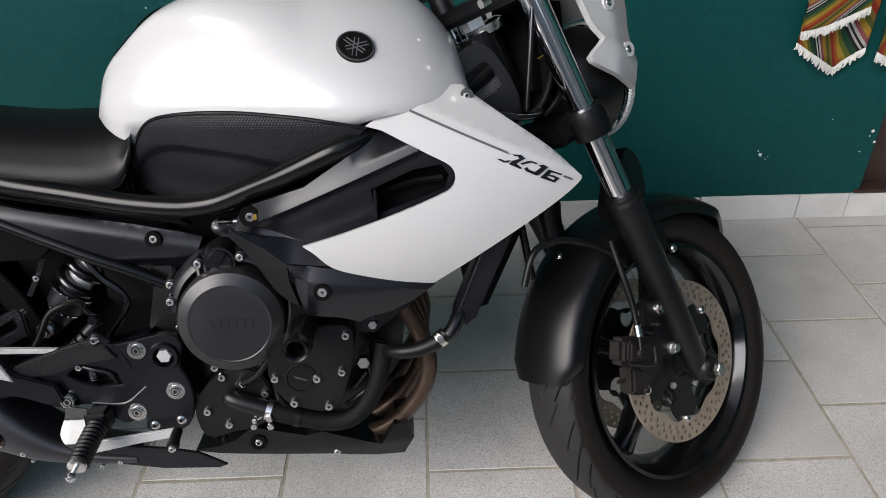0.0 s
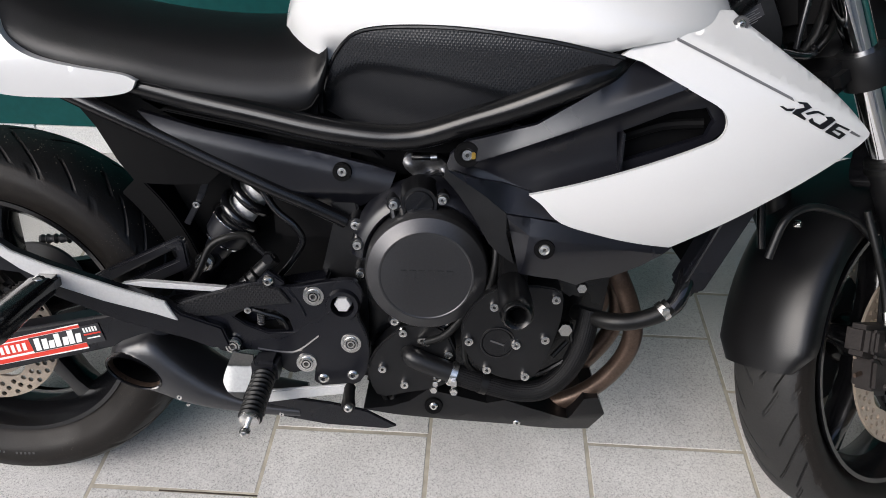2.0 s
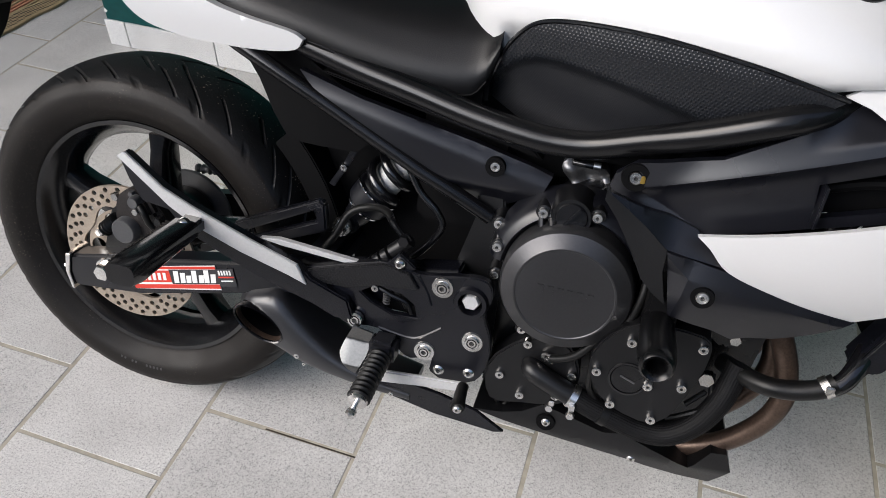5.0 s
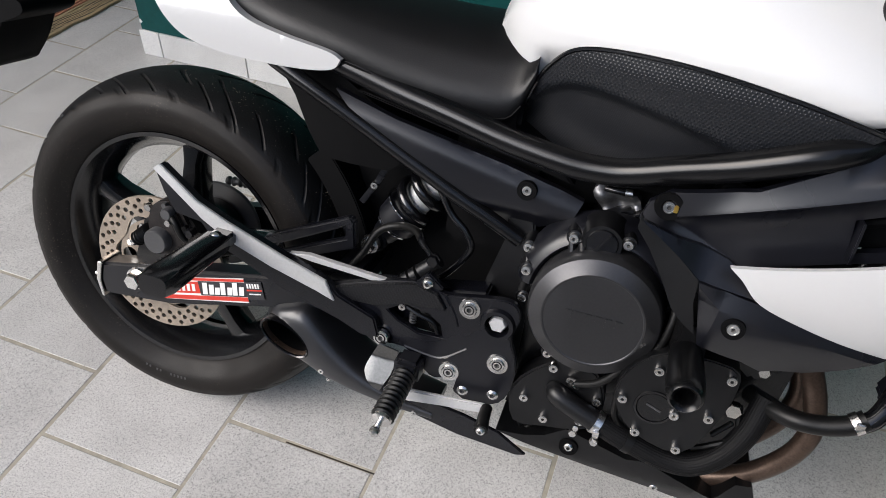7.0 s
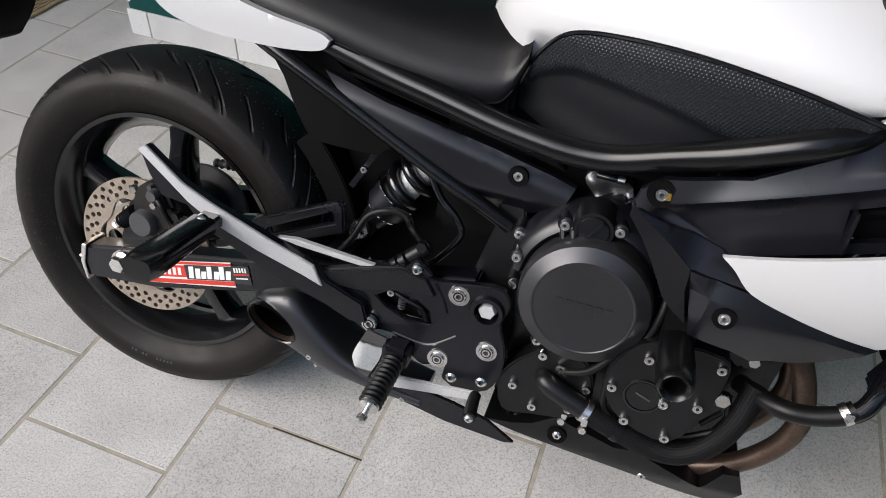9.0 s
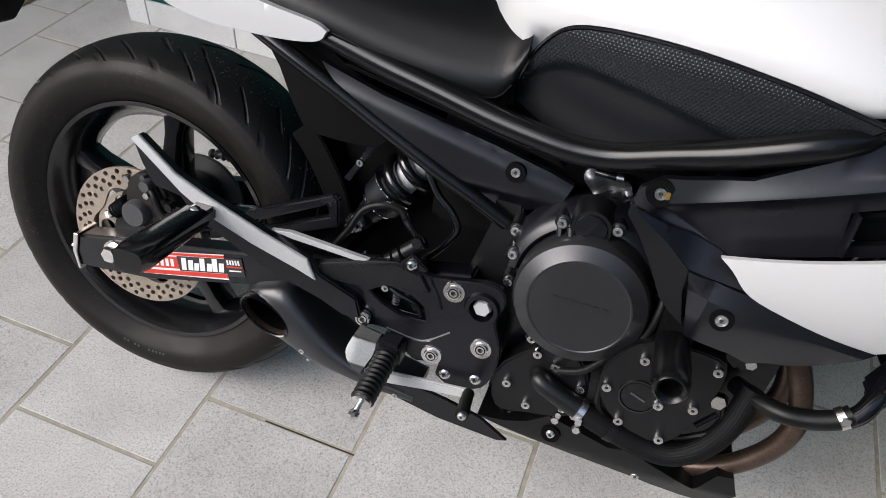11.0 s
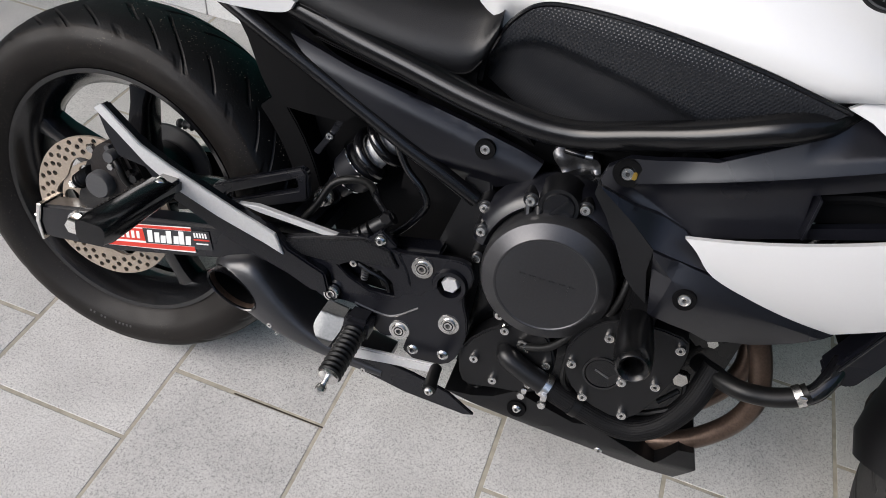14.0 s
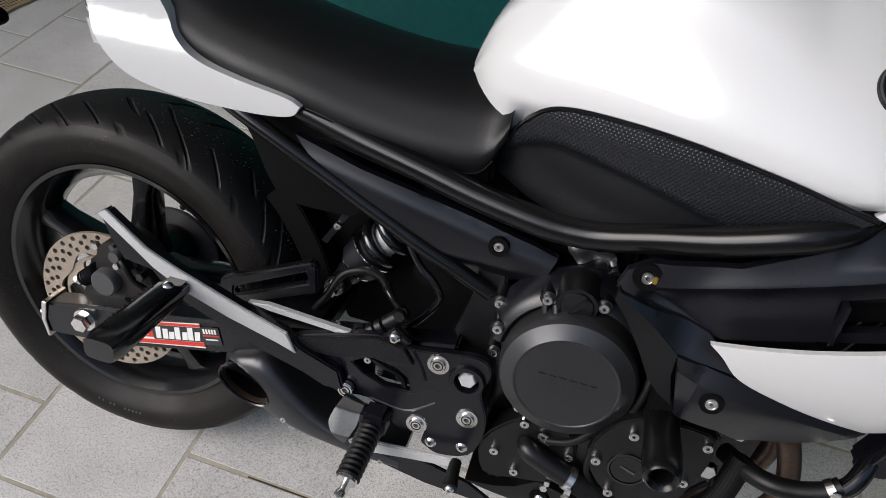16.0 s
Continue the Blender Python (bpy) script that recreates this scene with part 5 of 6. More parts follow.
part("breather_hose", tube([(0.695, -0.158, 0.364), (0.728, -0.170, 0.386), (0.756, -0.172, 0.424), (0.782, -0.172, 0.456), (0.791, -0.170, 0.492), (0.792, -0.160, 0.530)], 0.0055, 10, 6), HOSE, bike, "thin black breather hose")
part("hose_nipple", tube([(0.692, -0.150, 0.361), (0.702, -0.162, 0.368)], 0.0062, 12), STEEL, bike)
part("clutch_wire", tube([(0.780, -0.150, 0.500), (0.775, -0.165, 0.440), (0.756, -0.166, 0.400), (0.754, -0.166, 0.370), (0.760, -0.165, 0.335), (0.790, -0.160, 0.306)], 0.0045, 8, 6), HOSE, bike)
# Pick-up cover.
pick = part("pickup_cover", sheet(smooth_loop([(0.751, 0.382), (0.755, 0.428), (0.795, 0.468), (0.870, 0.470), (0.883, 0.442), (0.873, 0.385), (0.845, 0.328), (0.783, 0.340)], per=3), -0.190, 0.075, edge=0.005, curved=False), MATTE, engine, "black engine pick-up cover with an inspection plug")
part("plug_ring", turned([(0.0215, -0.1925), (0.0240, -0.1925), (0.0245, -0.189), (0.0215, -0.189)], 40, (0.798, 0.0, 0.387), closed=True), GLOSS, pick)
plug = part("inspection_plug", turned([(0, -0.1915), (0.0200, -0.1915), (0.0212, -0.1895)], 40, (0.798, 0.0, 0.387)), ENGINE, pick)
part("plug_slot", moved(box(-0.010, 0.010, -0.0008, 0.0008, -0.0012, 0.0012), Matrix.Translation((0.798, -0.1920, 0.387)) @ Matrix.Rotation(radians(20), 4, "Y")), GREY, plug, smooth=0)
for x, h in ((0.759, 0.390), (0.791, 0.443), (0.872, 0.456), (0.862, 0.395), (0.838, 0.337), (0.785, 0.346), (0.823, 0.386)):
    bolt((x, -0.191, h), 0.0066, pick, STEEL, "socket", 0.006)
bolt((0.894, -0.152, 0.392), 0.0115, engine, STEEL, "hex", 0.010)
bolt((0.912, -0.150, 0.455), 0.008, engine, STEEL, "hex", 0.008)
part("spark_wire", tube([(0.90, -0.155, 0.40), (0.905, -0.165, 0.36), (0.880, -0.165, 0.335), (0.862, -0.160, 0.320)], 0.004, 8, 5), HOSE, engine)
part("wire_sleeve", tube([(0.898, -0.16, 0.375), (0.878, -0.165, 0.352)], 0.0035, 8), HOSE, engine)
# Frame slider.
slider = part("frame_slider", turned([(0.0, -0.262), (0.0095, -0.258), (0.0100, -0.286), (0.0115, -0.291), (0.0160, -0.294), (0.0190, -0.291), (0.0210, -0.278), (0.0215, -0.258), (0.0205, -0.235), (0.0190, -0.200)], 40, (0.812, 0.0, 0.481)), SLIDER, bike, "black plastic crash bobbin on the engine")
part("slider_mount", box(0.795, 0.832, -0.205, -0.14, 0.464, 0.524, 0.004), DARK, slider)

# Metal foil sleeve and clamp near the frame bend.
foil = part("heat_shield", sheet(smooth_loop([(0.662, 0.604), (0.672, 0.618), (0.684, 0.613), (0.716, 0.612), (0.726, 0.584), (0.704, 0.574), (0.678, 0.584)], per=3), lambda x, h: -0.078 + 0.004 * math.sin(x * 150.0 + h * 80.0) + 0.003 * math.sin(h * 200.0 - x * 60.0), 0.03, 0.004, edge=0.003), FOIL, bike, "crumpled grey foil sleeve")
part("clamp", tube([(0.676, -0.086, 0.615), (0.690, -0.090, 0.616), (0.702, -0.090, 0.616)], 0.0042, 10, 5), GLOSS, foil)
part("clamp_tip", tube([(0.701, -0.090, 0.616), (0.710, -0.090, 0.6165)], 0.0050, 12), STEEL, foil)

# Belly pan.
BELLY = [(0.607, 0.242), (0.648, 0.248), (0.676, 0.258), (0.703, 0.279), (0.750, 0.268), (0.791, 0.258), (0.817, 0.264), (0.870, 0.246), (0.914, 0.228), (0.936, 0.264), (0.9565, 0.266), (0.9690, 0.237), (0.9510, 0.196), (0.905, 0.199), (0.837, 0.213), (0.738, 0.222), (0.667, 0.231)]
belly = part("belly_pan", sheet(BELLY, lambda x, h: -0.146 + 0.5 * max(0.0, 0.235 - h) + 0.10 * max(0.0, x - 0.86), 0.28, 0.014, edge=0.003), MATTE, bike, "matt black belly pan")
part("grommet", turned([(0.008, -0.003), (0.013, -0.003), (0.014, 0.002), (0.008, 0.002)], 24, (0.712, -0.147, 0.252), closed=True), DARK, belly)
bolt((0.712, -0.147, 0.252), 0.0078, belly, STEEL, "dome", 0.005)
bolt((0.838, -0.138, 0.219), 0.006, belly, STEEL, "dome", 0.003)
part("drain_hose", tube([(0.607, -0.12, 0.350), (0.612, -0.125, 0.315), (0.626, -0.125, 0.286), (0.640, -0.125, 0.246), (0.652, -0.125, 0.252), (0.648, -0.125, 0.275)], 0.0042, 8, 6), HOSE, bike, "black drain hose")
part("hose_loop", turned([(0.012, -0.004), (0.015, -0.004), (0.015, 0.004), (0.012, 0.004)], 24, (0.634, -0.125, 0.290), closed=True), HOSE, bike)

# White radiator fairings with black inserts.
WF = fitted([(0.922, 0.772, -0.200), (0.978, 0.808, -0.178), (1.064, 0.818, -0.150), (1.229, 0.684, -0.184), (1.161, 0.702, -0.216), (1.009, 0.536, -0.203), (0.825, 0.608, -0.219), (0.864, 0.573, -0.221), (1.041, 0.702, -0.238), (0.950, 0.651, -0.233), (1.109, 0.602, -0.203), (0.985, 0.791, -0.186), (1.10, 0.66, -0.226)])


def white_depth(x, h):
    line = 0.791 - (x - 0.985) * 0.452
    over = max(0.0, h - line - 0.012)
    return WF(x, h) + 0.55 * over - 0.002 * math.exp(-((h - line) / 0.02) ** 2)


WHITE_LINE = [(0.922, 0.772), (0.943, 0.785), (0.978, 0.808), (1.015, 0.818), (1.064, 0.819), (1.078, 0.806), (1.131, 0.768), (1.187, 0.728), (1.232, 0.686), (1.229, 0.679), (1.200, 0.657), (1.109, 0.602), (1.039, 0.556), (1.009, 0.535), (0.964, 0.543), (0.917, 0.555), (0.866, 0.572), (0.840, 0.597), (0.824, 0.609), (0.882, 0.628), (0.950, 0.652), (1.017, 0.677), (1.037, 0.687), (1.0435, 0.702), (1.036, 0.718), (1.005, 0.735), (0.945, 0.766)]
WLOOP = smooth_loop(WHITE_LINE, sharp=(0, 4, 8, 13, 18, 26), per=4)
fairing = part("radiator_fairing", sheet(WLOOP, white_depth, 0.007, 0.010, edge=0.0020, folds=[((0.985, 0.803), (1.185, 0.7126)), ((0.985, 0.797), (1.185, 0.7066)), ((0.985, 0.791), (1.185, 0.7006))]), WHITE, bike, "glossy white pointed radiator fairing", 50)
part("radiator_fairing", moved(sheet(WLOOP, white_depth, 0.014, 0.03, edge=0.0025), Matrix.Diagonal((1, -1, 1, 1))), WHITE, bike, "glossy white pointed radiator fairing", 50)


def decal(pts, material, name="bar", lift=0.0015, holes=()):
    """A thin mark that follows the fairing's face."""
    return part(name, sheet(pts, lambda x, h: white_depth(x, h) - lift, 0.0024, 0.006, holes=holes, edge=0), material, fairing, smooth=50)


decal([(0.984, 0.7930), (1.119, 0.7312), (1.122, 0.7265), (0.985, 0.7890)], GREYLINE, "pinstripe")
decal([(1.2042, 0.6903), (1.2182, 0.6834), (1.2158, 0.6820), (1.2015, 0.6881)], GREYLINE, "pinstripe")
# The model mark as plain slanted strokes.
decal([(1.1039, 0.7219), (1.1081, 0.7220), (1.1140, 0.7189), (1.1233, 0.7191), (1.1194, 0.7163), (1.1126, 0.7166)], INK)
decal([(1.1257, 0.7264), (1.1386, 0.7251), (1.1449, 0.7196), (1.1388, 0.7173), (1.1310, 0.7138), (1.1392, 0.7071), (1.1365, 0.7058), (1.1204, 0.7138), (1.1253, 0.7181), (1.1356, 0.7197), (1.1334, 0.7234), (1.1285, 0.7242)], INK)
decal([(1.1368, 0.7136), (1.1482, 0.7158), (1.1537, 0.7156), (1.1626, 0.7116), (1.1613, 0.7101), (1.1534, 0.7134), (1.1476, 0.7127), (1.1395, 0.7115)], INK)
decal([(1.1640, 0.7086), (1.1722, 0.7084), (1.1784, 0.7045), (1.1630, 0.6942), (1.1589, 0.6950), (1.1445, 0.7024), (1.1423, 0.7055), (1.1468, 0.7079), (1.1494, 0.7038), (1.1582, 0.6998), (1.1675, 0.7050)], INK)
decal([(1.1794, 0.7011), (1.2002, 0.6926), (1.1982, 0.6909), (1.1838, 0.6968), (1.1792, 0.6941), (1.1881, 0.6913), (1.1959, 0.6870), (1.1880, 0.6814), (1.1662, 0.6910)], INK, holes=[[(1.1757, 0.6914), (1.1785, 0.6926), (1.1895, 0.6876), (1.1862, 0.6853)]])
bolt((1.069, -0.152, 0.805), 0.0060, fairing, STEEL, "dome", 0.004)
part("washer", turned([(0.004, -0.001), (0.0090, -0.001), (0.0095, 0.003), (0.004, 0.003)], 20, (1.069, -0.152, 0.805), closed=True), GREY, fairing)

# Black insert between frame tube and white fairing.
INSERT = [(0.722, 0.622), (0.728, 0.645), (0.748, 0.664), (0.830, 0.690), (0.899, 0.735), (0.945, 0.766), (0.990, 0.743), (1.045, 0.718), (1.056, 0.695), (1.025, 0.665), (0.925, 0.632), (0.840, 0.600), (0.822, 0.602), (0.765, 0.617)]


def insert_depth(x, h):
    crease = 0.637 + (x - 0.754) * 0.425
    low = ease([0.70, 0.78, 0.90, 1.06], [-0.170, -0.196, -0.216, -0.222])(x)
    grow = min(max((x - 0.765) / 0.05, 0.0), 1.0)
    grow = 0.05 + 0.23 * grow * grow * (3 - 2 * grow)
    q = h - crease
    rise = min((q + math.sqrt(q * q + 0.0025 ** 2)) / 2, 0.055)
    fold_h = 0.6338 - (x - 0.7543) * 0.424
    under = 0.016 * (1 - math.exp(min(q, 0.0) / 0.016)) - 0.55 * max(0.0, fold_h - h) * (1.0 if x < 0.84 else 0.0)
    tuck = 0.9 * max(0.0, x - 0.90) * max(0.0, q - 0.015) / 0.05
    return low + grow * (rise - rise * rise / 0.11) + max(under, 0.0) + tuck


insert = part("fairing_insert", sheet(INSERT, insert_depth, 0.012, 0.0032, holes=[[(0.930, 0.646), (1.030, 0.681), (1.037, 0.700), (1.026, 0.716), (0.985, 0.710), (0.925, 0.684)]], edge=0.0015, folds=[((0.754, 0.637), (0.854, 0.6795)), ((0.754, 0.6345), (0.854, 0.677)), ((0.754, 0.6395), (0.854, 0.682)), ((0.7543, 0.6338), (0.8543, 0.5914))]), BLACK, bike, "satin black folded fairing insert", 50)
part("duct_back", sheet([(0.91, 0.63), (1.05, 0.67), (1.05, 0.72), (0.91, 0.70)], -0.165, 0.005, edge=0, curved=False), DARK, insert)
part("duct_wall", box(0.9285, 0.9325, -0.218, -0.165, 0.640, 0.686, 0.001), BLACK, insert)
part("duct_vane", tube([(0.94, -0.175, 0.672), (0.985, -0.18, 0.688), (1.03, -0.19, 0.694)], 0.006, 8, 4), DARK, insert)
part("grommet", turned([(0.0085, -0.0015), (0.0155, -0.0020), (0.0165, 0.002), (0.0085, 0.004)], 30, (0.749, insert_depth(0.749, 0.648) - 0.002, 0.648), closed=True), DARK, insert)
bolt((0.749, insert_depth(0.749, 0.648) - 0.002, 0.648), 0.0075, insert, STEEL, "socket", 0.004)
part("brass_clip", moved(box(0.753, 0.759, -0.0045, 0.0, 0.6435, 0.652, 0.001), Matrix.Translation((0, insert_depth(0.749, 0.648) - 0.002, 0))), BRASS, insert)

# Lower black panel below the white fairing.
LOWP = [(0.7985, 0.5825), (0.8187, 0.5795), (0.864, 0.5715), (0.933, 0.550), (1.012, 0.534), (0.975, 0.508), (0.940, 0.491), (0.912, 0.486), (0.896, 0.478), (0.870, 0.490), (0.8185, 0.4995), (0.800, 0.578)]


def low_depth(x, h):
    base = ease([0.71, 0.76, 0.80, 0.85, 0.94, 1.02], [-0.205, -0.213, -0.220, -0.224, -0.212, -0.198])(x)
    edge = 0.800 + (0.578 - h) * (0.236 if h < 0.578 else 1.9)
    side = 0.797 + (0.580 - h) * 1.30 if h > 0.557 else 0.827 - (0.557 - h) * 0.10
    facet = 0.50 * min(max(0.0, side - x), max(0.0, side - edge))
    crease = 0.557 - (x - 0.827) * 0.175
    top = 0.35 * max(0.0, h - crease) * min(1.0, max(0.0, x - 0.815) / 0.012)
    return base + 0.9 * max(0.0, 0.535 - h) ** 1.25 + 0.18 * max(0.0, edge - x) + facet + top


lower = part("lower_panel", sheet(LOWP, low_depth, 0.010, 0.010, edge=0.002, folds=[((0.797, 0.580), (0.827, 0.557)), ((0.827, 0.557), (0.8213, 0.4995)), ((0.827, 0.557), (0.932, 0.5386)), ((0.800, 0.578), (0.8185, 0.4995)), ((0.80, 0.535), (0.90, 0.535))]), BLACK, bike, "satin black lower engine side panel", 20)
part("panel_facet", sheet([(0.7225, 0.6400), (0.727, 0.634), (0.743, 0.6235), (0.770, 0.6055), (0.7985, 0.5830), (0.800, 0.5544), (0.8115, 0.5148), (0.794, 0.5262), (0.779, 0.5408), (0.7596, 0.575), (0.7392, 0.6052), (0.7214, 0.6255)], lambda x, h: -0.2125 - 0.06 * (x - 0.72) + 0.06 * max(0.0, 0.58 - h), 0.010, 0.02, edge=0.0015), MATTE, lower, smooth=40)
skirt_low = ease([0.72, 0.743, 0.770, 0.7985, 0.8187, 0.8626], [0.636, 0.6235, 0.6055, 0.5830, 0.5800, 0.5730])
part("panel_skirt", sheet([(0.724, 0.6365), (0.765, 0.622), (0.826, 0.6055), (0.8626, 0.5745), (0.8187, 0.5800), (0.7985, 0.5830), (0.770, 0.6055), (0.743, 0.6235), (0.727, 0.634)], lambda x, h: -0.2155 + 0.75 * (h - skirt_low(x)), 0.008, 0.008, edge=0.0012), BLACK, lower, smooth=40)
part("grommet", turned([(0.008, -0.003), (0.0125, -0.003), (0.0135, 0.002), (0.008, 0.002)], 24, (0.847, -0.224, 0.540), closed=True), DARK, lower)
bolt((0.847, -0.224, 0.540), 0.0075, lower, STEEL, "socket", 0.004)

# Radiator: a core with a folded side tank.
radiator = part("radiator", sheet([(1.070, 0.458), (1.098, 0.468), (1.166, 0.618), (1.135, 0.628)], -0.130, 0.26, edge=0.003, curved=False), DARK, bike, "black radiator behind the front wheel")
part("side_tank", sheet([(1.0375, 0.464), (1.043, 0.456), (1.0705, 0.4565), (1.076, 0.464), (1.143, 0.618), (1.106, 0.632)], -0.168, 0.040, edge=0.004, curved=False), BLACK, radiator, "satin black radiator side tank")
part("tank_seam", tube([(1.0415, -0.1695, 0.463), (1.108, -0.1695, 0.626)], 0.0022, 8), GLOSS, radiator)
part("pipe_stub", tube([(1.052, -0.150, 0.452), (1.062, -0.150, 0.475)], 0.0135, 16), BLACK, radiator)

# Headstock with its warning label, steering nut and cables.
head = part("headstock", tube([(1.165, 0, 0.745), (1.100, 0, 0.885)], 0.034, 28), FRAME, bike, "black frame headstock")
part("head_gusset", sheet(smooth_loop([(1.02, 0.74), (1.04, 0.83), (1.095, 0.872), (1.135, 0.84), (1.165, 0.77), (1.12, 0.735)], per=4), -0.052, 0.104, edge=0.008, curved=False), MATTE, head)
label = part("warning_label", sheet([(1.072, 0.790), (1.126, 0.822), (1.134, 0.808), (1.081, 0.776)], -0.0530, 0.001, edge=0, curved=False), LETTER, head, "black warning label with pale print")
for k in range(6):
    a, b = Vector((1.0745, -0.0535, 0.7868)), Vector((0.0525, 0, 0.0311))
    off = Vector((0.0015, 0, -0.0024)) * k
    bm = bmesh.new()
    q = [a + off + b * 0.04, a + off + b * (0.94 - 0.1 * (k % 2)), a + off + b * (0.94 - 0.1 * (k % 2)) + Vector((0.0005, 0, -0.0009)), a + off + b * 0.04 + Vector((0.0005, 0, -0.0009))]
    f = bm.faces.new([bm.verts.new(p) for p in q])
    bmesh.ops.solidify(bm, geom=[f], thickness=0.0003)
    part("bar", bm, GREYLINE, label, smooth=0)


# ---------------------------------------------------------------- front end, turned with the handlebar
def steered(bm):
    return moved(bm, STEER)


def spart(name, bm, material, parent, label="", smooth=40):
    return part(name, steered(bm), material, parent, label, smooth)


def leg(h, v=-0.105, off=0.0):
    """A point on the fork leg at the height h."""
    return Vector((1.423 - (h - 0.29) * 0.477 + off, v, h))


front_wheel = spart("wheel", rim_mesh(FRONT, 0.214, 0.053), RIM, bike, "black cast front wheel rim")
front_tyre = spart("tyre", tyre_mesh(FRONT, 0.288, 0.060, 0.214, 20, 0.5, 1.2), RUBBER, front_wheel, "scuffed black front tyre with sweeping grooves")
front_tyre.data.materials.append(DUSTY)
for k in range(5):
    spart("spoke", spoke_mesh(FRONT, radians(232 - 72 * k), 0.040, 0.192, 0.020, 0.012, 0.026, 0.018), RIM, front_wheel)
spart("hub", turned([(0, -0.06), (0.03, -0.06), (0.045, -0.045), (0.05, 0.0), (0.045, 0.045), (0.03, 0.06), (0, 0.06)], 40, FRONT), FRAME, front_wheel)
for v in (-0.064, 0.060):
    disc = spart("brake_disc", disc_mesh((FRONT[0], v, FRONT[2]), 0.108, 0.148, 0.0045, [(40, 0.140, 0.0), (40, 0.130, 0.5), (40, 0.121, 0.2)], 10, 0.004), DISC, front_wheel, "drilled steel front brake disc")
    star = [((0.098 + 0.018 * math.cos(5 * a)) * math.cos(a), (0.098 + 0.018 * math.cos(5 * a)) * math.sin(a)) for a in (2 * math.pi * k / 80 for k in range(80))]
    cut = [circle(0.072 * math.cos(a), 0.072 * math.sin(a), 0.019, 14) for a in (2 * math.pi * (k + 0.5) / 5 for k in range(5))] + [circle(0, 0, 0.028, 24)]
    b = sheet(star, 0.0, 0.005, holes=cut, edge=0, curved=False)
    spart("disc_carrier", moved(b, Matrix.Translation((FRONT[0], v + 0.002, FRONT[2])) @ Matrix.Rotation(radians(20), 4, "Y")), MATTE, disc)
    if v < 0:
        for k in range(5):
            a = 2 * math.pi * k / 5 - radians(20)
            bolt((FRONT[0] + 0.106 * math.cos(a), v - 0.001, FRONT[2] + 0.106 * math.sin(a)), 0.0085, disc, STEEL, "dome", 0.005, steer=True)
            bolt((FRONT[0] + 0.052 * math.cos(a + 0.5), v - 0.001, FRONT[2] + 0.052 * math.sin(a + 0.5)), 0.0065, disc, STEEL, "hex", 0.006, steer=True)

fork = None
for v in (-0.105, 0.105):
    s = -1 if v < 0 else 1
    slider_leg = spart("fork_slider", tube([leg(0.600, v), leg(0.585, v), leg(0.50, v), leg(0.36, v), leg(0.300, v), leg(0.262, v, -0.004)], [0.0300, 0.0285, 0.0265, 0.0235, 0.021, 0.012], 24, 1, smooth=False), MATTE, bike, "matt black lower fork leg")
    spart("dust_seal", tube([leg(0.606, v), leg(0.590, v)], [0.027, 0.0315], 28), HOSE, slider_leg)
    spart("axle_lug", turned([(0, -0.022), (0.020, -0.022), (0.023, -0.018), (0.023, 0.018), (0, 0.022)], 28, (1.437, v, 0.280)), MATTE, slider_leg)
    spart("chrome_tube", tube([leg(0.96, v), leg(0.60, v)], 0.0205, 32), CHROME, slider_leg, "polished chrome fork tube")
bolt((1.444, -0.132, 0.277), 0.0125, slider_leg, STEEL, "hex", 0.010, "axle_bolt", steer=True)
lowtri = spart("lower_clamp", tube([leg(0.745), leg(0.735), leg(0.712), leg(0.702)], [0.031, 0.0335, 0.0335, 0.031], 28, 1, smooth=False), MATTE, bike, "black lower fork clamp")
spart("clamp_far", tube([leg(0.745, 0.105), leg(0.702, 0.105)], 0.0335, 24), MATTE, lowtri)
b = box(-0.040, 0.030, -0.105, 0.105, -0.018, 0.018, 0.010)
spart("clamp_bridge", moved(b, Matrix.Translation((1.190, 0, 0.716)) @ Matrix.Rotation(radians(-25), 4, "Y")), MATTE, lowtri)
toptri = spart("upper_clamp", moved(box(-0.050, 0.045, -0.135, 0.135, -0.014, 0.014, 0.008), Matrix.Translation((1.103, 0, 0.928)) @ Matrix.Rotation(radians(-25), 4, "Y")), MATTE, bike, "black upper fork clamp")
spart("stem_nut", tube([(1.1105, 0, 0.9025), (1.1125, 0, 0.8985), (1.1170, 0, 0.8890), (1.1185, 0, 0.8855)], [0.024, 0.031, 0.031, 0.029], 40, 1, smooth=False), STEEL, toptri, "bare steel steering stem collar")
spart("stem_lock", tube([(1.089, 0, 0.905), (1.095, 0, 0.892)], 0.024, 6), STEEL, toptri)
for v in (-0.06, 0.06):
    spart("bar_riser", tube([(1.085, v, 0.925), (1.072, v, 0.962)], 0.019, 20), MATTE, toptri)
    for dx in (-0.018, 0.018):
        spart("riser_bolt", tube([(1.070 + dx, v, 0.966), (1.066 + dx, v, 0.978)], 0.006, 6), STEEL, toptri)
spart("pinch_bolt", tube([(1.045, -0.10, 0.905), (1.030, -0.10, 0.898)], 0.007, 6), STEEL, toptri)
spart("handlebar", tube([(0.99, -0.34, 1.02), (1.03, -0.22, 1.03), (1.068, -0.12, 0.975), (1.072, 0.0, 0.968), (1.068, 0.12, 0.975), (1.03, 0.22, 1.03), (0.99, 0.34, 1.02)], 0.011, 14, 6), MATTE, bike, "black tubular handlebar")
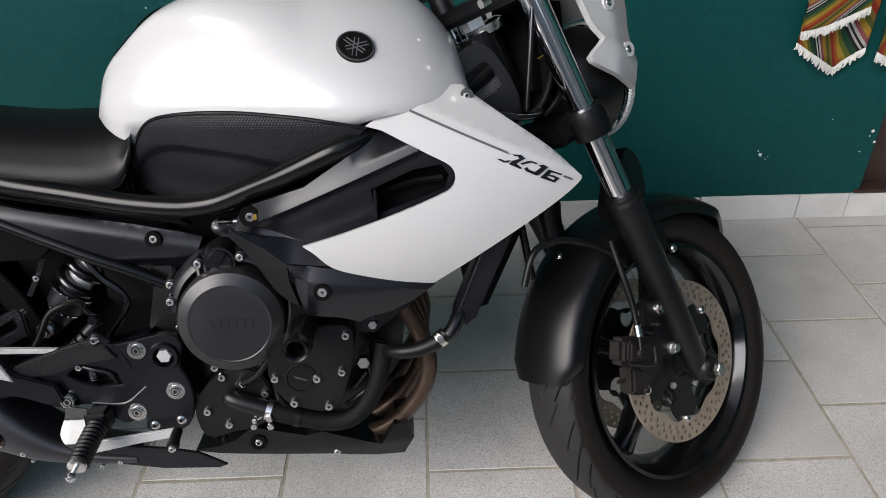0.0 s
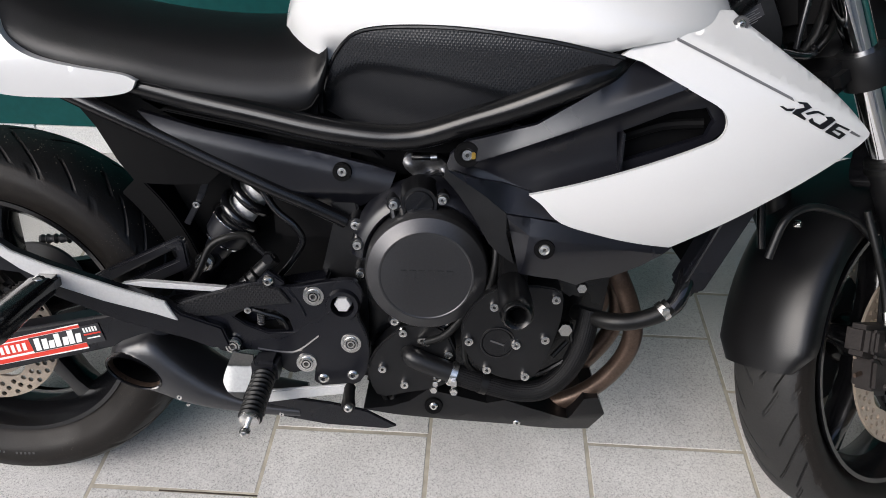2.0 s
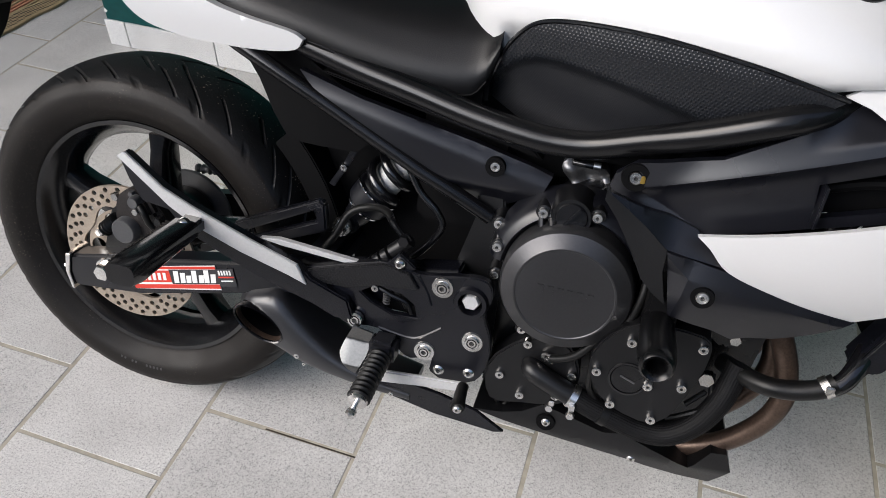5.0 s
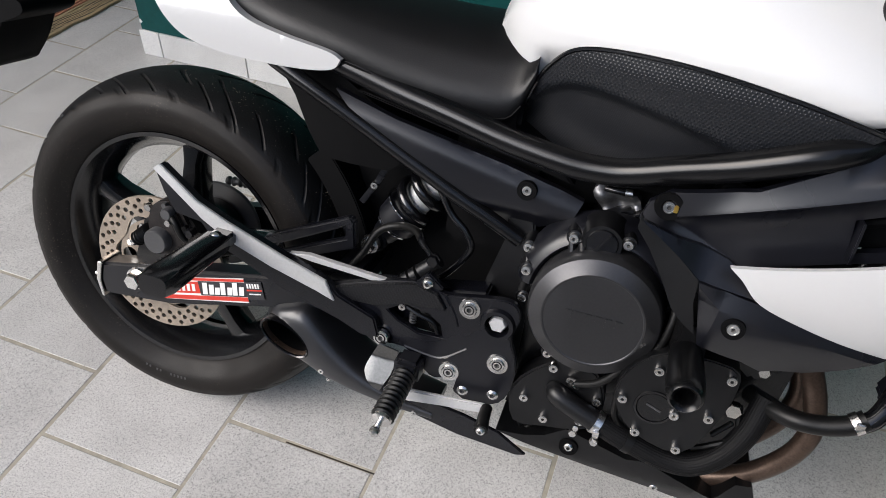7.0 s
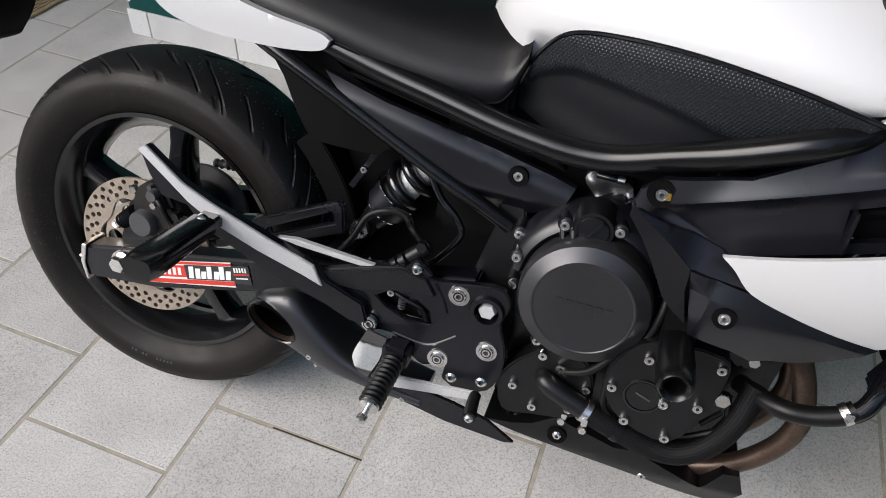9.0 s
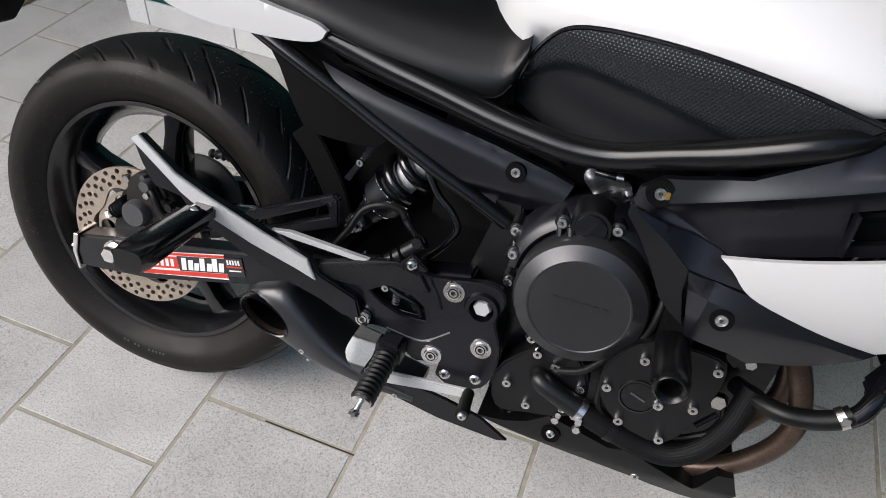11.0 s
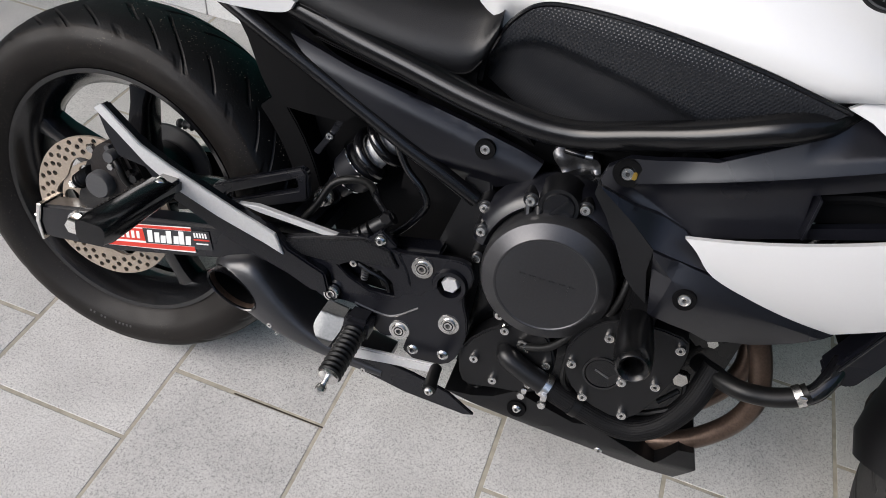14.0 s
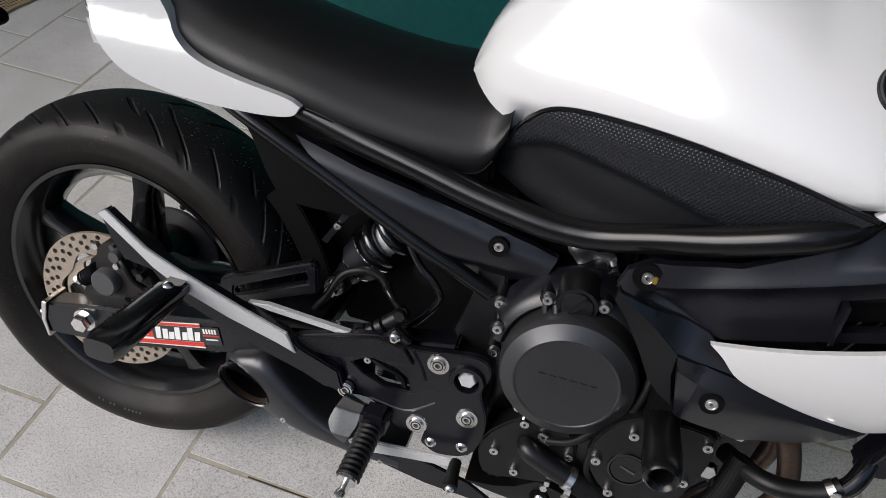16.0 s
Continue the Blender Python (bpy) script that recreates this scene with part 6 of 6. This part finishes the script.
for pts, r, mt in (([(1.176, -0.090, 0.940), (1.1735, -0.090, 0.885), (1.171, -0.090, 0.835), (1.1685, -0.090, 0.797), (1.167, -0.090, 0.770)], 0.0042, GLOSS), ([(1.200, -0.055, 0.900), (1.190, -0.070, 0.830), (1.160, -0.072, 0.770), (1.130, -0.072, 0.742)], 0.0065, HOSE), ([(1.230, -0.03, 0.93), (1.225, -0.06, 0.85), (1.200, -0.07, 0.78), (1.165, -0.06, 0.74)], 0.006, HOSE), ([(1.05, -0.09, 0.742), (1.09, -0.10, 0.735), (1.13, -0.09, 0.742), (1.16, -0.06, 0.76)], 0.005, GLOSS)):
    (part if mt is GLOSS and r < 0.0045 else spart)("control_cable", tube(pts, r, 10, 6), mt, bike, "control cable beside the headstock")
spart("wiring_block", box(1.165, 1.245, -0.062, 0.085, 0.765, 0.945, 0.02), DARK, bike, "dark wiring bundle behind the fork")
spart("yellow_wire", tube([(1.165, -0.06, 0.832), (1.180, -0.065, 0.838), (1.192, -0.06, 0.835)], 0.0012, 6, 4), BRASS, bike)

# Headlight in its white cowl.
lamp = spart("headlight", moved(turned([(0.0, 0.085), (0.045, 0.080), (0.085, 0.045), (0.097, 0.0), (0.098, -0.020), (0.092, -0.024), (0.0, -0.024)], 40), Matrix.Translation((1.295, 0, 0.800)) @ Matrix.Rotation(radians(90), 4, "Z") @ Matrix.Rotation(radians(-10), 4, "X")), MATTE, bike, "headlight with a ribbed glass edge")
spart("lens", moved(turned([(0.0, -0.082), (0.050, -0.076), (0.085, -0.058), (0.099, -0.046), (0.099, -0.043), (0.0, -0.044)], 64), Matrix.Translation((1.295, 0, 0.800)) @ Matrix.Rotation(radians(90), 4, "Z") @ Matrix.Rotation(radians(-10), 4, "X")), GLASS, lamp, "clear ribbed headlight glass")
rim_ring = bmesh.new()
rows_ = []
for k in range(240):
    a = 2 * math.pi * k / 240
    q = 0.0016 * (k % 2)
    rows_.append([rim_ring.verts.new((rr * math.cos(a), o, rr * math.sin(a))) for rr, o in ((0.0985 + q, -0.030), (0.1020 + q, -0.033), (0.1020 + q, -0.042), (0.0990 + q, -0.046))])
for k in range(240):
    a, b = rows_[k], rows_[(k + 1) % 240]
    for j in range(3):
        rim_ring.faces.new((a[j], a[j + 1], b[j + 1], b[j]))
spart("lens_edge", moved(rim_ring, Matrix.Translation((1.295, 0, 0.800)) @ Matrix.Rotation(radians(90), 4, "Z") @ Matrix.Rotation(radians(-10), 4, "X")), SILVER, lamp, "ribbed pale edge of the headlight glass", 0)
COWL = smooth_loop([(1.195, 0.930), (1.222, 0.875), (1.243, 0.849), (1.214, 0.820), (1.230, 0.808), (1.325, 0.776), (1.338, 0.790), (1.334, 0.833), (1.320, 0.869), (1.322, 0.920), (1.310, 0.980), (1.220, 0.990)], sharp=(0, 2, 3, 5, 6), per=3)


def cowl_depth(x, h):
    return -0.128 + 0.55 * max(0.0, x - 0.270 - 1.0) ** 1.2 - 0.006 * math.exp(-((h - 0.842 + (x - 1.25) * 0.3) / 0.015) ** 2) + 0.10 * max(0.0, h - 0.90)


cowl = spart("headlight_cowl", sheet(COWL, cowl_depth, 0.012, 0.010, edge=0.003), WHITE, bike, "glossy white headlight cowl side", 50)
spart("headlight_cowl", moved(sheet(COWL, cowl_depth, 0.012, 0.03, edge=0.003), Matrix.Diagonal((1, -1, 1, 1))), WHITE, bike, "glossy white headlight cowl side", 50)
spart("cowl_brow", sheet([(1.22, 0.95), (1.325, 0.90), (1.335, 0.93), (1.30, 1.0), (1.22, 1.01)], -0.11, 0.22, edge=0.02, curved=False), WHITE, cowl)
for x, h in ((1.303, 0.834), (1.262, 0.905)):
    spart("recess", turned([(0.0065, -0.0035), (0.0120, -0.0035), (0.0130, 0.001), (0.0065, 0.003)], 24, (x, cowl_depth(x, h), h), closed=True), WHITE, cowl)
    bolt((x, cowl_depth(x, h) - 0.001, h), 0.0065, cowl, STEEL, "socket", 0.003, steer=True)

# Front mudguard: an arched shell with a rolled rim.
bm = bmesh.new()
rows_ = []
for i in range(45):
    a = radians(176 - (176 - 43) * i / 44)
    t = i / 44
    r = 0.309 - 0.004 * math.cos(math.pi * t)
    half_w = 0.074 * min(1.0, 0.25 + 5 * (1 - t), 0.72 + 6 * t)
    drop = 0.046 * (1 - 0.35 * max(0.0, (t - 0.55) / 0.45)) * min(1.0, 0.55 + t * 8)
    ring = []
    for k in range(21):
        u = -1 + 2 * k / 20
        o = half_w * math.copysign(min(1.0, abs(u) * 1.35) ** 0.9, u)
        rr = r - drop * max(0.0, abs(u) ** 2.6)
        ring.append(bm.verts.new((FRONT[0] + rr * math.cos(a), o, FRONT[2] + rr * math.sin(a))))
    rows_.append(ring)
for a, b in zip(rows_, rows_[1:]):
    for k in range(20):
        bm.faces.new((a[k], a[k + 1], b[k + 1], b[k]))
bmesh.ops.solidify(bm, geom=bm.faces[:], thickness=0.003)
mud = spart("front_mudguard", bm, MATTE, bike, "satin black arched front mudguard", 50)
for v in (-0.082, 0.076):
    spart("mudguard_stay", sheet([(1.285, 0.500), (1.330, 0.545), (1.395, 0.545), (1.410, 0.500), (1.385, 0.485), (1.340, 0.480)], v, 0.006, edge=0.001, curved=False), MATTE, mud)
bolt((1.396, -0.100, 0.498), 0.0075, mud, STEEL, "dome", 0.005, steer=True)
spart("stay_tube", tube([(1.087, -0.060, 0.480), (1.098, -0.072, 0.524), (1.122, -0.076, 0.540), (1.168, -0.078, 0.541), (1.241, -0.082, 0.518), (1.290, -0.085, 0.482)], 0.0055, 10, 6), MATTE, mud)
bolt((1.195, -0.030, 0.512), 0.006, mud, STEEL, "dome", 0.005, steer=True)

spart("fork_guard", sheet(smooth_loop([(1.296, 0.672), (1.318, 0.672), (1.336, 0.645), (1.338, 0.590), (1.280, 0.560), (1.262, 0.585)], per=4), -0.100, 0.040, edge=0.008, curved=False), GLOSS, mud, "glossy black guard on the fork")

# Right front caliper and its hose.
fcal = spart("front_caliper", sheet([(1.236, 0.372), (1.301, 0.362), (1.336, 0.343), (1.334, 0.314), (1.320, 0.289), (1.286, 0.287), (1.255, 0.318), (1.228, 0.330)], -0.112, 0.034, edge=0.007, curved=False), CALIPER, bike, "dull dark front brake caliper")
spart("caliper_body", sheet([(1.246, 0.365), (1.301, 0.355), (1.297, 0.321), (1.240, 0.331)], -0.120, 0.012, edge=0.004, curved=False), CALIPER, fcal)
spart("caliper_bridge", sheet([(1.250, 0.322), (1.294, 0.306), (1.284, 0.267), (1.246, 0.275)], -0.115, 0.034, edge=0.005, curved=False), CALIPER, fcal)
spart("caliper_rim", tube([(1.236, -0.122, 0.330), (1.262, -0.123, 0.323), (1.296, -0.122, 0.318), (1.300, -0.121, 0.345)], 0.0028, 8, 4), CALIPER, fcal)
spart("pad_clip", box(1.228, 1.246, -0.100, -0.096, 0.296, 0.302, 0.001), BRONZE, fcal)
spart("caliper_mount", sheet([(1.308, 0.330), (1.315, 0.420), (1.340, 0.425), (1.385, 0.330), (1.370, 0.305)], -0.098, 0.018, edge=0.003, curved=False), MATTE, fcal)
for x, h in ((1.343, 0.401), (1.369, 0.328)):
    bolt((x, -0.100, h), 0.0085, fcal, STEEL, "flange", 0.012, steer=True)
for (x0, h0), (x1, h1) in (((1.318, 0.383), (1.338, 0.378)), ((1.296, 0.372), (1.316, 0.366))):
    spart("slide_pin", tube([(x0, -0.100, h0), (x1, -0.102, h1)], [0.007, 0.0055], 12), HOSE, fcal)
bolt((1.258, -0.124, 0.343), 0.006, fcal, CALIPER, "hex", 0.006, steer=True)
bolt((1.272, -0.117, 0.278), 0.005, fcal, CALIPER, "hex", 0.006, steer=True)
spart("caliper_hose", tube([(1.246, -0.098, 0.530), (1.254, -0.110, 0.470), (1.263, -0.116, 0.422), (1.265, -0.119, 0.389), (1.264, -0.123, 0.366), (1.262, -0.125, 0.347)], [0.0055, 0.0055, 0.0055, 0.0055, 0.004, 0.004], 10, 6), HOSE, fcal)
spart("hose_ferrule", tube([(1.265, -0.119, 0.388), (1.264, -0.122, 0.370)], 0.0062, 12), STEEL, fcal)
spart("far_caliper", sheet(smooth_loop([(1.222, 0.330), (1.232, 0.372), (1.300, 0.378), (1.352, 0.360), (1.362, 0.318), (1.325, 0.262), (1.268, 0.262)], per=3), 0.045, 0.070, edge=0.009, curved=False), CALIPER, fcal)

# Ducting and a stay seen between the fairing and the front wheel.
part("air_duct", tube([(1.205, 0.03, 0.660), (1.224, 0.03, 0.596), (1.232, 0.03, 0.554), (1.248, 0.03, 0.495)], [0.026, 0.024, 0.020, 0.019], 16, 5), MATTE, bike, "black rubber duct behind the radiator")
part("stay_rod", tube([(1.160, -0.08, 0.585), (1.179, -0.08, 0.491)], 0.0065, 10), GLOSS, bike)

# Chain and sprocket on the far side, and the side stand that carries the lean.
chain = part("chain", tube([(0.012, 0.121, 0.392), (0.20, 0.121, 0.405), (0.40, 0.121, 0.425), (0.58, 0.121, 0.445)], 0.0075, 8, 40, ribs=0.0025, rib_pitch=0.012), GREY, bike, "oily steel drive chain")
part("chain", tube([(0.012, 0.121, 0.236), (0.20, 0.121, 0.285), (0.40, 0.121, 0.345), (0.58, 0.121, 0.395)], 0.0075, 8, 40, ribs=0.0025, rib_pitch=0.012), GREY, bike, "oily steel drive chain")
part("sprocket", turned([(0.03, 0.094), (0.080, 0.094), (0.082, 0.098), (0.080, 0.102), (0.03, 0.102)], 60, (REAR[0], 0, REAR[2]), closed=True), GREY, chain)
part("side_stand", tube([(0.70, 0.13, 0.26), (0.66, 0.16, 0.18), (0.61, 0.19, 0.045 + 0.19 * 0.2867)], 0.011, 12, 4), MATTE, bike, "black side stand on the floor tiles")


# ---------------------------------------------------------------- things round the motorcycle
def striped(name, scale, tilt):
    """Woven blanket with bright stripes across it."""
    m, t, p = nodes_of(name)
    co = t.nodes.new("ShaderNodeUVMap")
    sep = t.nodes.new("ShaderNodeSeparateXYZ")
    t.links.new(co.outputs["UV"], sep.inputs[0])
    mul = t.nodes.new("ShaderNodeMath")
    mul.operation = "MULTIPLY"
    mul.inputs[1].default_value = scale
    t.links.new(sep.outputs["X"], mul.inputs[0])
    fr = t.nodes.new("ShaderNodeMath")
    fr.operation = "FRACT"
    t.links.new(mul.outputs[0], fr.inputs[0])
    ramp = t.nodes.new("ShaderNodeValToRGB")
    ramp.color_ramp.interpolation = "CONSTANT"
    cols = [(0.0, (0.45, 0.05, 0.03)), (0.09, (0.55, 0.16, 0.03)), (0.17, (0.55, 0.36, 0.05)), (0.27, (0.16, 0.19, 0.03)), (0.36, (0.02, 0.09, 0.05)), (0.47, (0.02, 0.02, 0.025)), (0.52, (0.62, 0.60, 0.58)), (0.56, (0.02, 0.02, 0.025)), (0.60, (0.62, 0.60, 0.58)), (0.65, (0.35, 0.10, 0.12)), (0.72, (0.50, 0.30, 0.04)), (0.83, (0.12, 0.14, 0.03)), (0.92, (0.30, 0.22, 0.05))]
    els = ramp.color_ramp.elements
    els[0].position, els[0].color = cols[0][0], (*cols[0][1], 1)
    els[1].position, els[1].color = cols[1][0], (*cols[1][1], 1)
    for q, col in cols[2:]:
        e = els.new(q)
        e.color = (*col, 1)
    t.links.new(fr.outputs[0], ramp.inputs["Fac"])
    t.links.new(ramp.outputs["Color"], p.inputs["Base Color"])
    p.inputs["Roughness"].default_value = 0.9
    n = t.nodes.new("ShaderNodeTexNoise")
    n.inputs["Scale"].default_value = 700
    b = t.nodes.new("ShaderNodeBump")
    b.inputs["Strength"].default_value, b.inputs["Distance"].default_value = 0.4, 0.001
    t.links.new(n.outputs["Fac"], b.inputs["Height"])
    t.links.new(b.outputs["Normal"], p.inputs["Normal"])
    return m


BLANKET = striped("striped_blanket_wool", 2.6, 0.3)
FRINGE = surface("white_fringe_cotton", (0.66, 0.65, 0.62), 0.9, vary=0.1)
blanket = thing("blanket", pose(2.10, WALL_Y - 0.008, 0.60), "folded striped woven blanket with white fringe hanging on the wall", "blanket")


def fold(name, x0, x1, lo, hi, depth, waves, phase, slant, across, up, front=0.0):
    """One hanging fold: a thick rippled cloth with stripes across and a fringed hem."""
    bm = bmesh.new()
    uv = bm.loops.layers.uv.new("UVMap")
    nx, nz = 28, 24
    grid = []
    for i in range(nx + 1):
        u = i / nx
        col = []
        for j in range(nz + 1):
            w = j / nz
            x = x0 + (x1 - x0) * u + 0.03 * slant * (1 - w)
            z = lo(u) + (hi - lo(u)) * w
            y = -front - depth * (0.55 + 0.45 * math.sin(waves * math.pi * u + phase + 1.2 * w)) * (1.0 - 0.25 * w)
            col.append(bm.verts.new((x, y, z)))
        grid.append(col)
    for i in range(nx):
        for j in range(nz):
            f = bm.faces.new((grid[i][j], grid[i + 1][j], grid[i + 1][j + 1], grid[i][j + 1]))
            for loop, (a, b) in zip(f.loops, ((i, j), (i + 1, j), (i + 1, j + 1), (i, j + 1))):
                loop[uv].uv = (across * a / nx + up * b / nz, b / nz)
    hem = [grid[i][0].co.copy() for i in range(nx + 1)]
    bmesh.ops.solidify(bm, geom=bm.faces[:], thickness=0.004)
    me = bpy.data.meshes.new(name)
    bm.to_mesh(me)
    bm.free()
    me.materials.append(BLANKET)
    me.shade_smooth()
    ob = new(name, me)
    ob.parent = blanket
    fr = bmesh.new()
    for i in range(nx):
        for k in range(3):
            p = hem[i].lerp(hem[i + 1], k / 3)
            q = p + Vector((random.uniform(-0.006, 0.006), random.uniform(-0.005, 0.002), -random.uniform(0.010, 0.022)))
            tube([p + Vector((0, 0, 0.003)), (p + q) / 2 + Vector((random.uniform(-0.003, 0.003), -0.002, 0)), q], [0.0026, 0.0030, 0.0018], 5, 2, bm=fr)
    tagged(part("fringe", fr, FRINGE, ob), kind="stuff")


fold("back_fold", -0.097, 0.102, lambda u: -0.026 - 0.077 * u / 0.62 if u < 0.62 else -0.103 + 0.057 * (u - 0.62) / 0.38, 0.46, 0.030, 1.7, 0.4, 0.0, 0.62, 0.87)
fold("front_fold", -0.108, 0.068, lambda u: 0.013 + 0.030 * u + 0.027 * u * u, 0.46, 0.022, 1.3, 0.9, 0.0, -0.34, 1.75, 0.030)
fold("side_fold", 0.124, 0.27, lambda u: -0.054 + 0.02 * u - 0.03 * math.sin(math.pi * u), 0.46, 0.030, 1.4, 1.5, 0.0, 0.5, -0.5)

# Straw mat on the floor past the wall's end: a slotted border round a ribbed, striped field.
STRAW = surface("woven_straw", (0.36, 0.27, 0.15), 0.85, vary=0.35, grain=160.0, bump=0.8, bump_scale=160.0)
ORANGE = surface("faded_orange_weave", (0.45, 0.20, 0.12), 0.85, vary=0.25, grain=140.0, bump=0.6, bump_scale=150.0)
SLOT = surface("dark_weave_gap", (0.03, 0.022, 0.014), 0.9)
mat = thing("mat", pose(-1.206, 0.930, FLOOR_Z, 0, 0, 86.0), "rectangular straw mat with a slotted border and faded orange ribs", "mat")
MAT_L0, MAT_L1, MAT_W = -0.34, 0.92, 0.70


def mat_edge(u):
    """How far the worn edge strays from a straight line."""
    return 0.004 * math.sin(u * 17.0) + 0.003 * math.sin(u * 41.0 + 1.0)


bm = bmesh.new()
rows_ = []
for k in range(121):
    u = MAT_L0 + (MAT_L1 - MAT_L0) * k / 120
    e = mat_edge(u)
    rows_.append([bm.verts.new((u, v + e, z)) for v, z in ((0.0, 0.001), (0.002, 0.0075), (0.010, 0.0095), (0.060, 0.0090), (0.075, 0.0080), (0.075, 0.001))])
for a, b in zip(rows_, rows_[1:]):
    for k in range(6):
        bm.faces.new((a[k], a[(k + 1) % 6], b[(k + 1) % 6], b[k]))
bm.faces.new(rows_[0])
bm.faces.new(rows_[-1])
part("border", bm, STRAW, mat, "slotted straw border")
for k in range(38):
    v = 0.080 + 0.0163 * k
    part("rib", box(MAT_L0 + 0.003, MAT_L1 - 0.003, v - 0.0068, v + 0.0078, 0.001, 0.0085, 0.003), ORANGE if k % 3 else STRAW, mat)
gaps = bmesh.new()
for k in range(int((MAT_L1 - MAT_L0) / 0.0095)):
    for q in range(4):
        u = MAT_L0 + 0.006 + 0.0095 * (k + 0.5 * (q % 2))
        b = box(u - 0.0021, u + 0.0021, -0.0040, 0.0040, 0.0085, 0.0101)
        moved(b, Matrix.Translation((0, 0.016 + 0.0145 * q + mat_edge(u), 0)))
        join(gaps, b)
tagged(part("weave_gaps", gaps, SLOT, mat, smooth=0), kind="stuff")

# Old dirt in one tile joint.
DIRT = surface("dark_joint_dirt", (0.04, 0.03, 0.022), 0.9, vary=0.4)
part("joint_stain", box(0.235, 0.415, -0.0415, -0.0385, FLOOR_Z - 0.0030, FLOOR_Z - 0.0006), DIRT, bed, smooth=0)

# Chips in the wall paint.
CHIP = surface("bare_plaster_chip", (0.70, 0.70, 0.67), 0.9)
for x, z, r in ((1.994, 0.233, 0.006), (1.985, 0.245, 0.0025), (2.012, 0.218, 0.002), (2.018, 0.226, 0.0015), (2.31, 0.30, 0.005), (2.305, 0.285, 0.003), (2.29, 0.235, 0.003), (2.325, 0.265, 0.004), (2.18, 0.34, 0.002), (1.35, 0.62, 0.002), (0.30, 0.70, 0.0025), (-0.862, 0.12, 0.007), (-0.868, 0.20, 0.004)):
    b = sheet([(r * random.uniform(0.6, 1.2) * math.cos(a), r * random.uniform(0.6, 1.2) * math.sin(a)) for a in (2 * math.pi * k / 9 for k in range(9))], -0.0006, 0.001, edge=0, curved=False)
    part("paint_chip", moved(b, Matrix.Translation((x, WALL_Y, z))), CHIP, wall_back, smooth=0)

# ---------------------------------------------------------------- floor pieces, last
PITCH, X0 = 0.292, 0.990
floor = thing("floor", pose(0, 0, FLOOR_Z), "speckled grey square floor tiles laid in staggered columns", "floor", kind="structure")
tile_mesh = None
for col in range(-11, 10):
    xa = X0 + col * PITCH
    off = 0.107 if col % 2 == 0 else -0.0388
    for row in range(-9, 12):
        ya = off + row * PITCH
        yb = ya + PITCH
        if ya > (WALL_Y if xa > WALL_LEFT else 2.2) or ya < -1.25 or xa < -2.4:
            continue
        if tile_mesh is None:
            b = box(0.0034, PITCH - 0.0034, 0.0034, PITCH - 0.0034, -0.012, 0.0, 0.0)
            bevel(b, 0.0010, 1)
            tile = part("tile", b, TILE, floor, smooth=0)
            tile_mesh = tile.data
        else:
            tile = new("tile", tile_mesh)
            tile.parent = floor
        tile.matrix_basis = pose(xa + random.uniform(-0.0006, 0.0006), ya + random.uniform(-0.0006, 0.0006), random.uniform(-0.0005, 0.0003), 0, 0, random.uniform(-0.1, 0.1))

skirting = thing("baseboard", pose(0, 0, FLOOR_Z), "pale speckled tile baseboard along the teal wall", "baseboard", kind="structure")
joints = [WALL_LEFT, -0.799, -0.495, -0.19, 0.11, 0.42, 0.72, 1.02, 1.33, 1.63, 1.84, 2.146, 2.30, 2.44, 2.74, 3.05, 3.35, 3.65, 3.8]
for a, b in zip(joints, joints[1:]):
    part("tile", box(a + 0.0015, b - 0.0015, WALL_Y - 0.009, WALL_Y, 0.0005, 0.083 + random.uniform(-0.001, 0.001), 0.0015, 1), SKIRT, skirting, smooth=0)
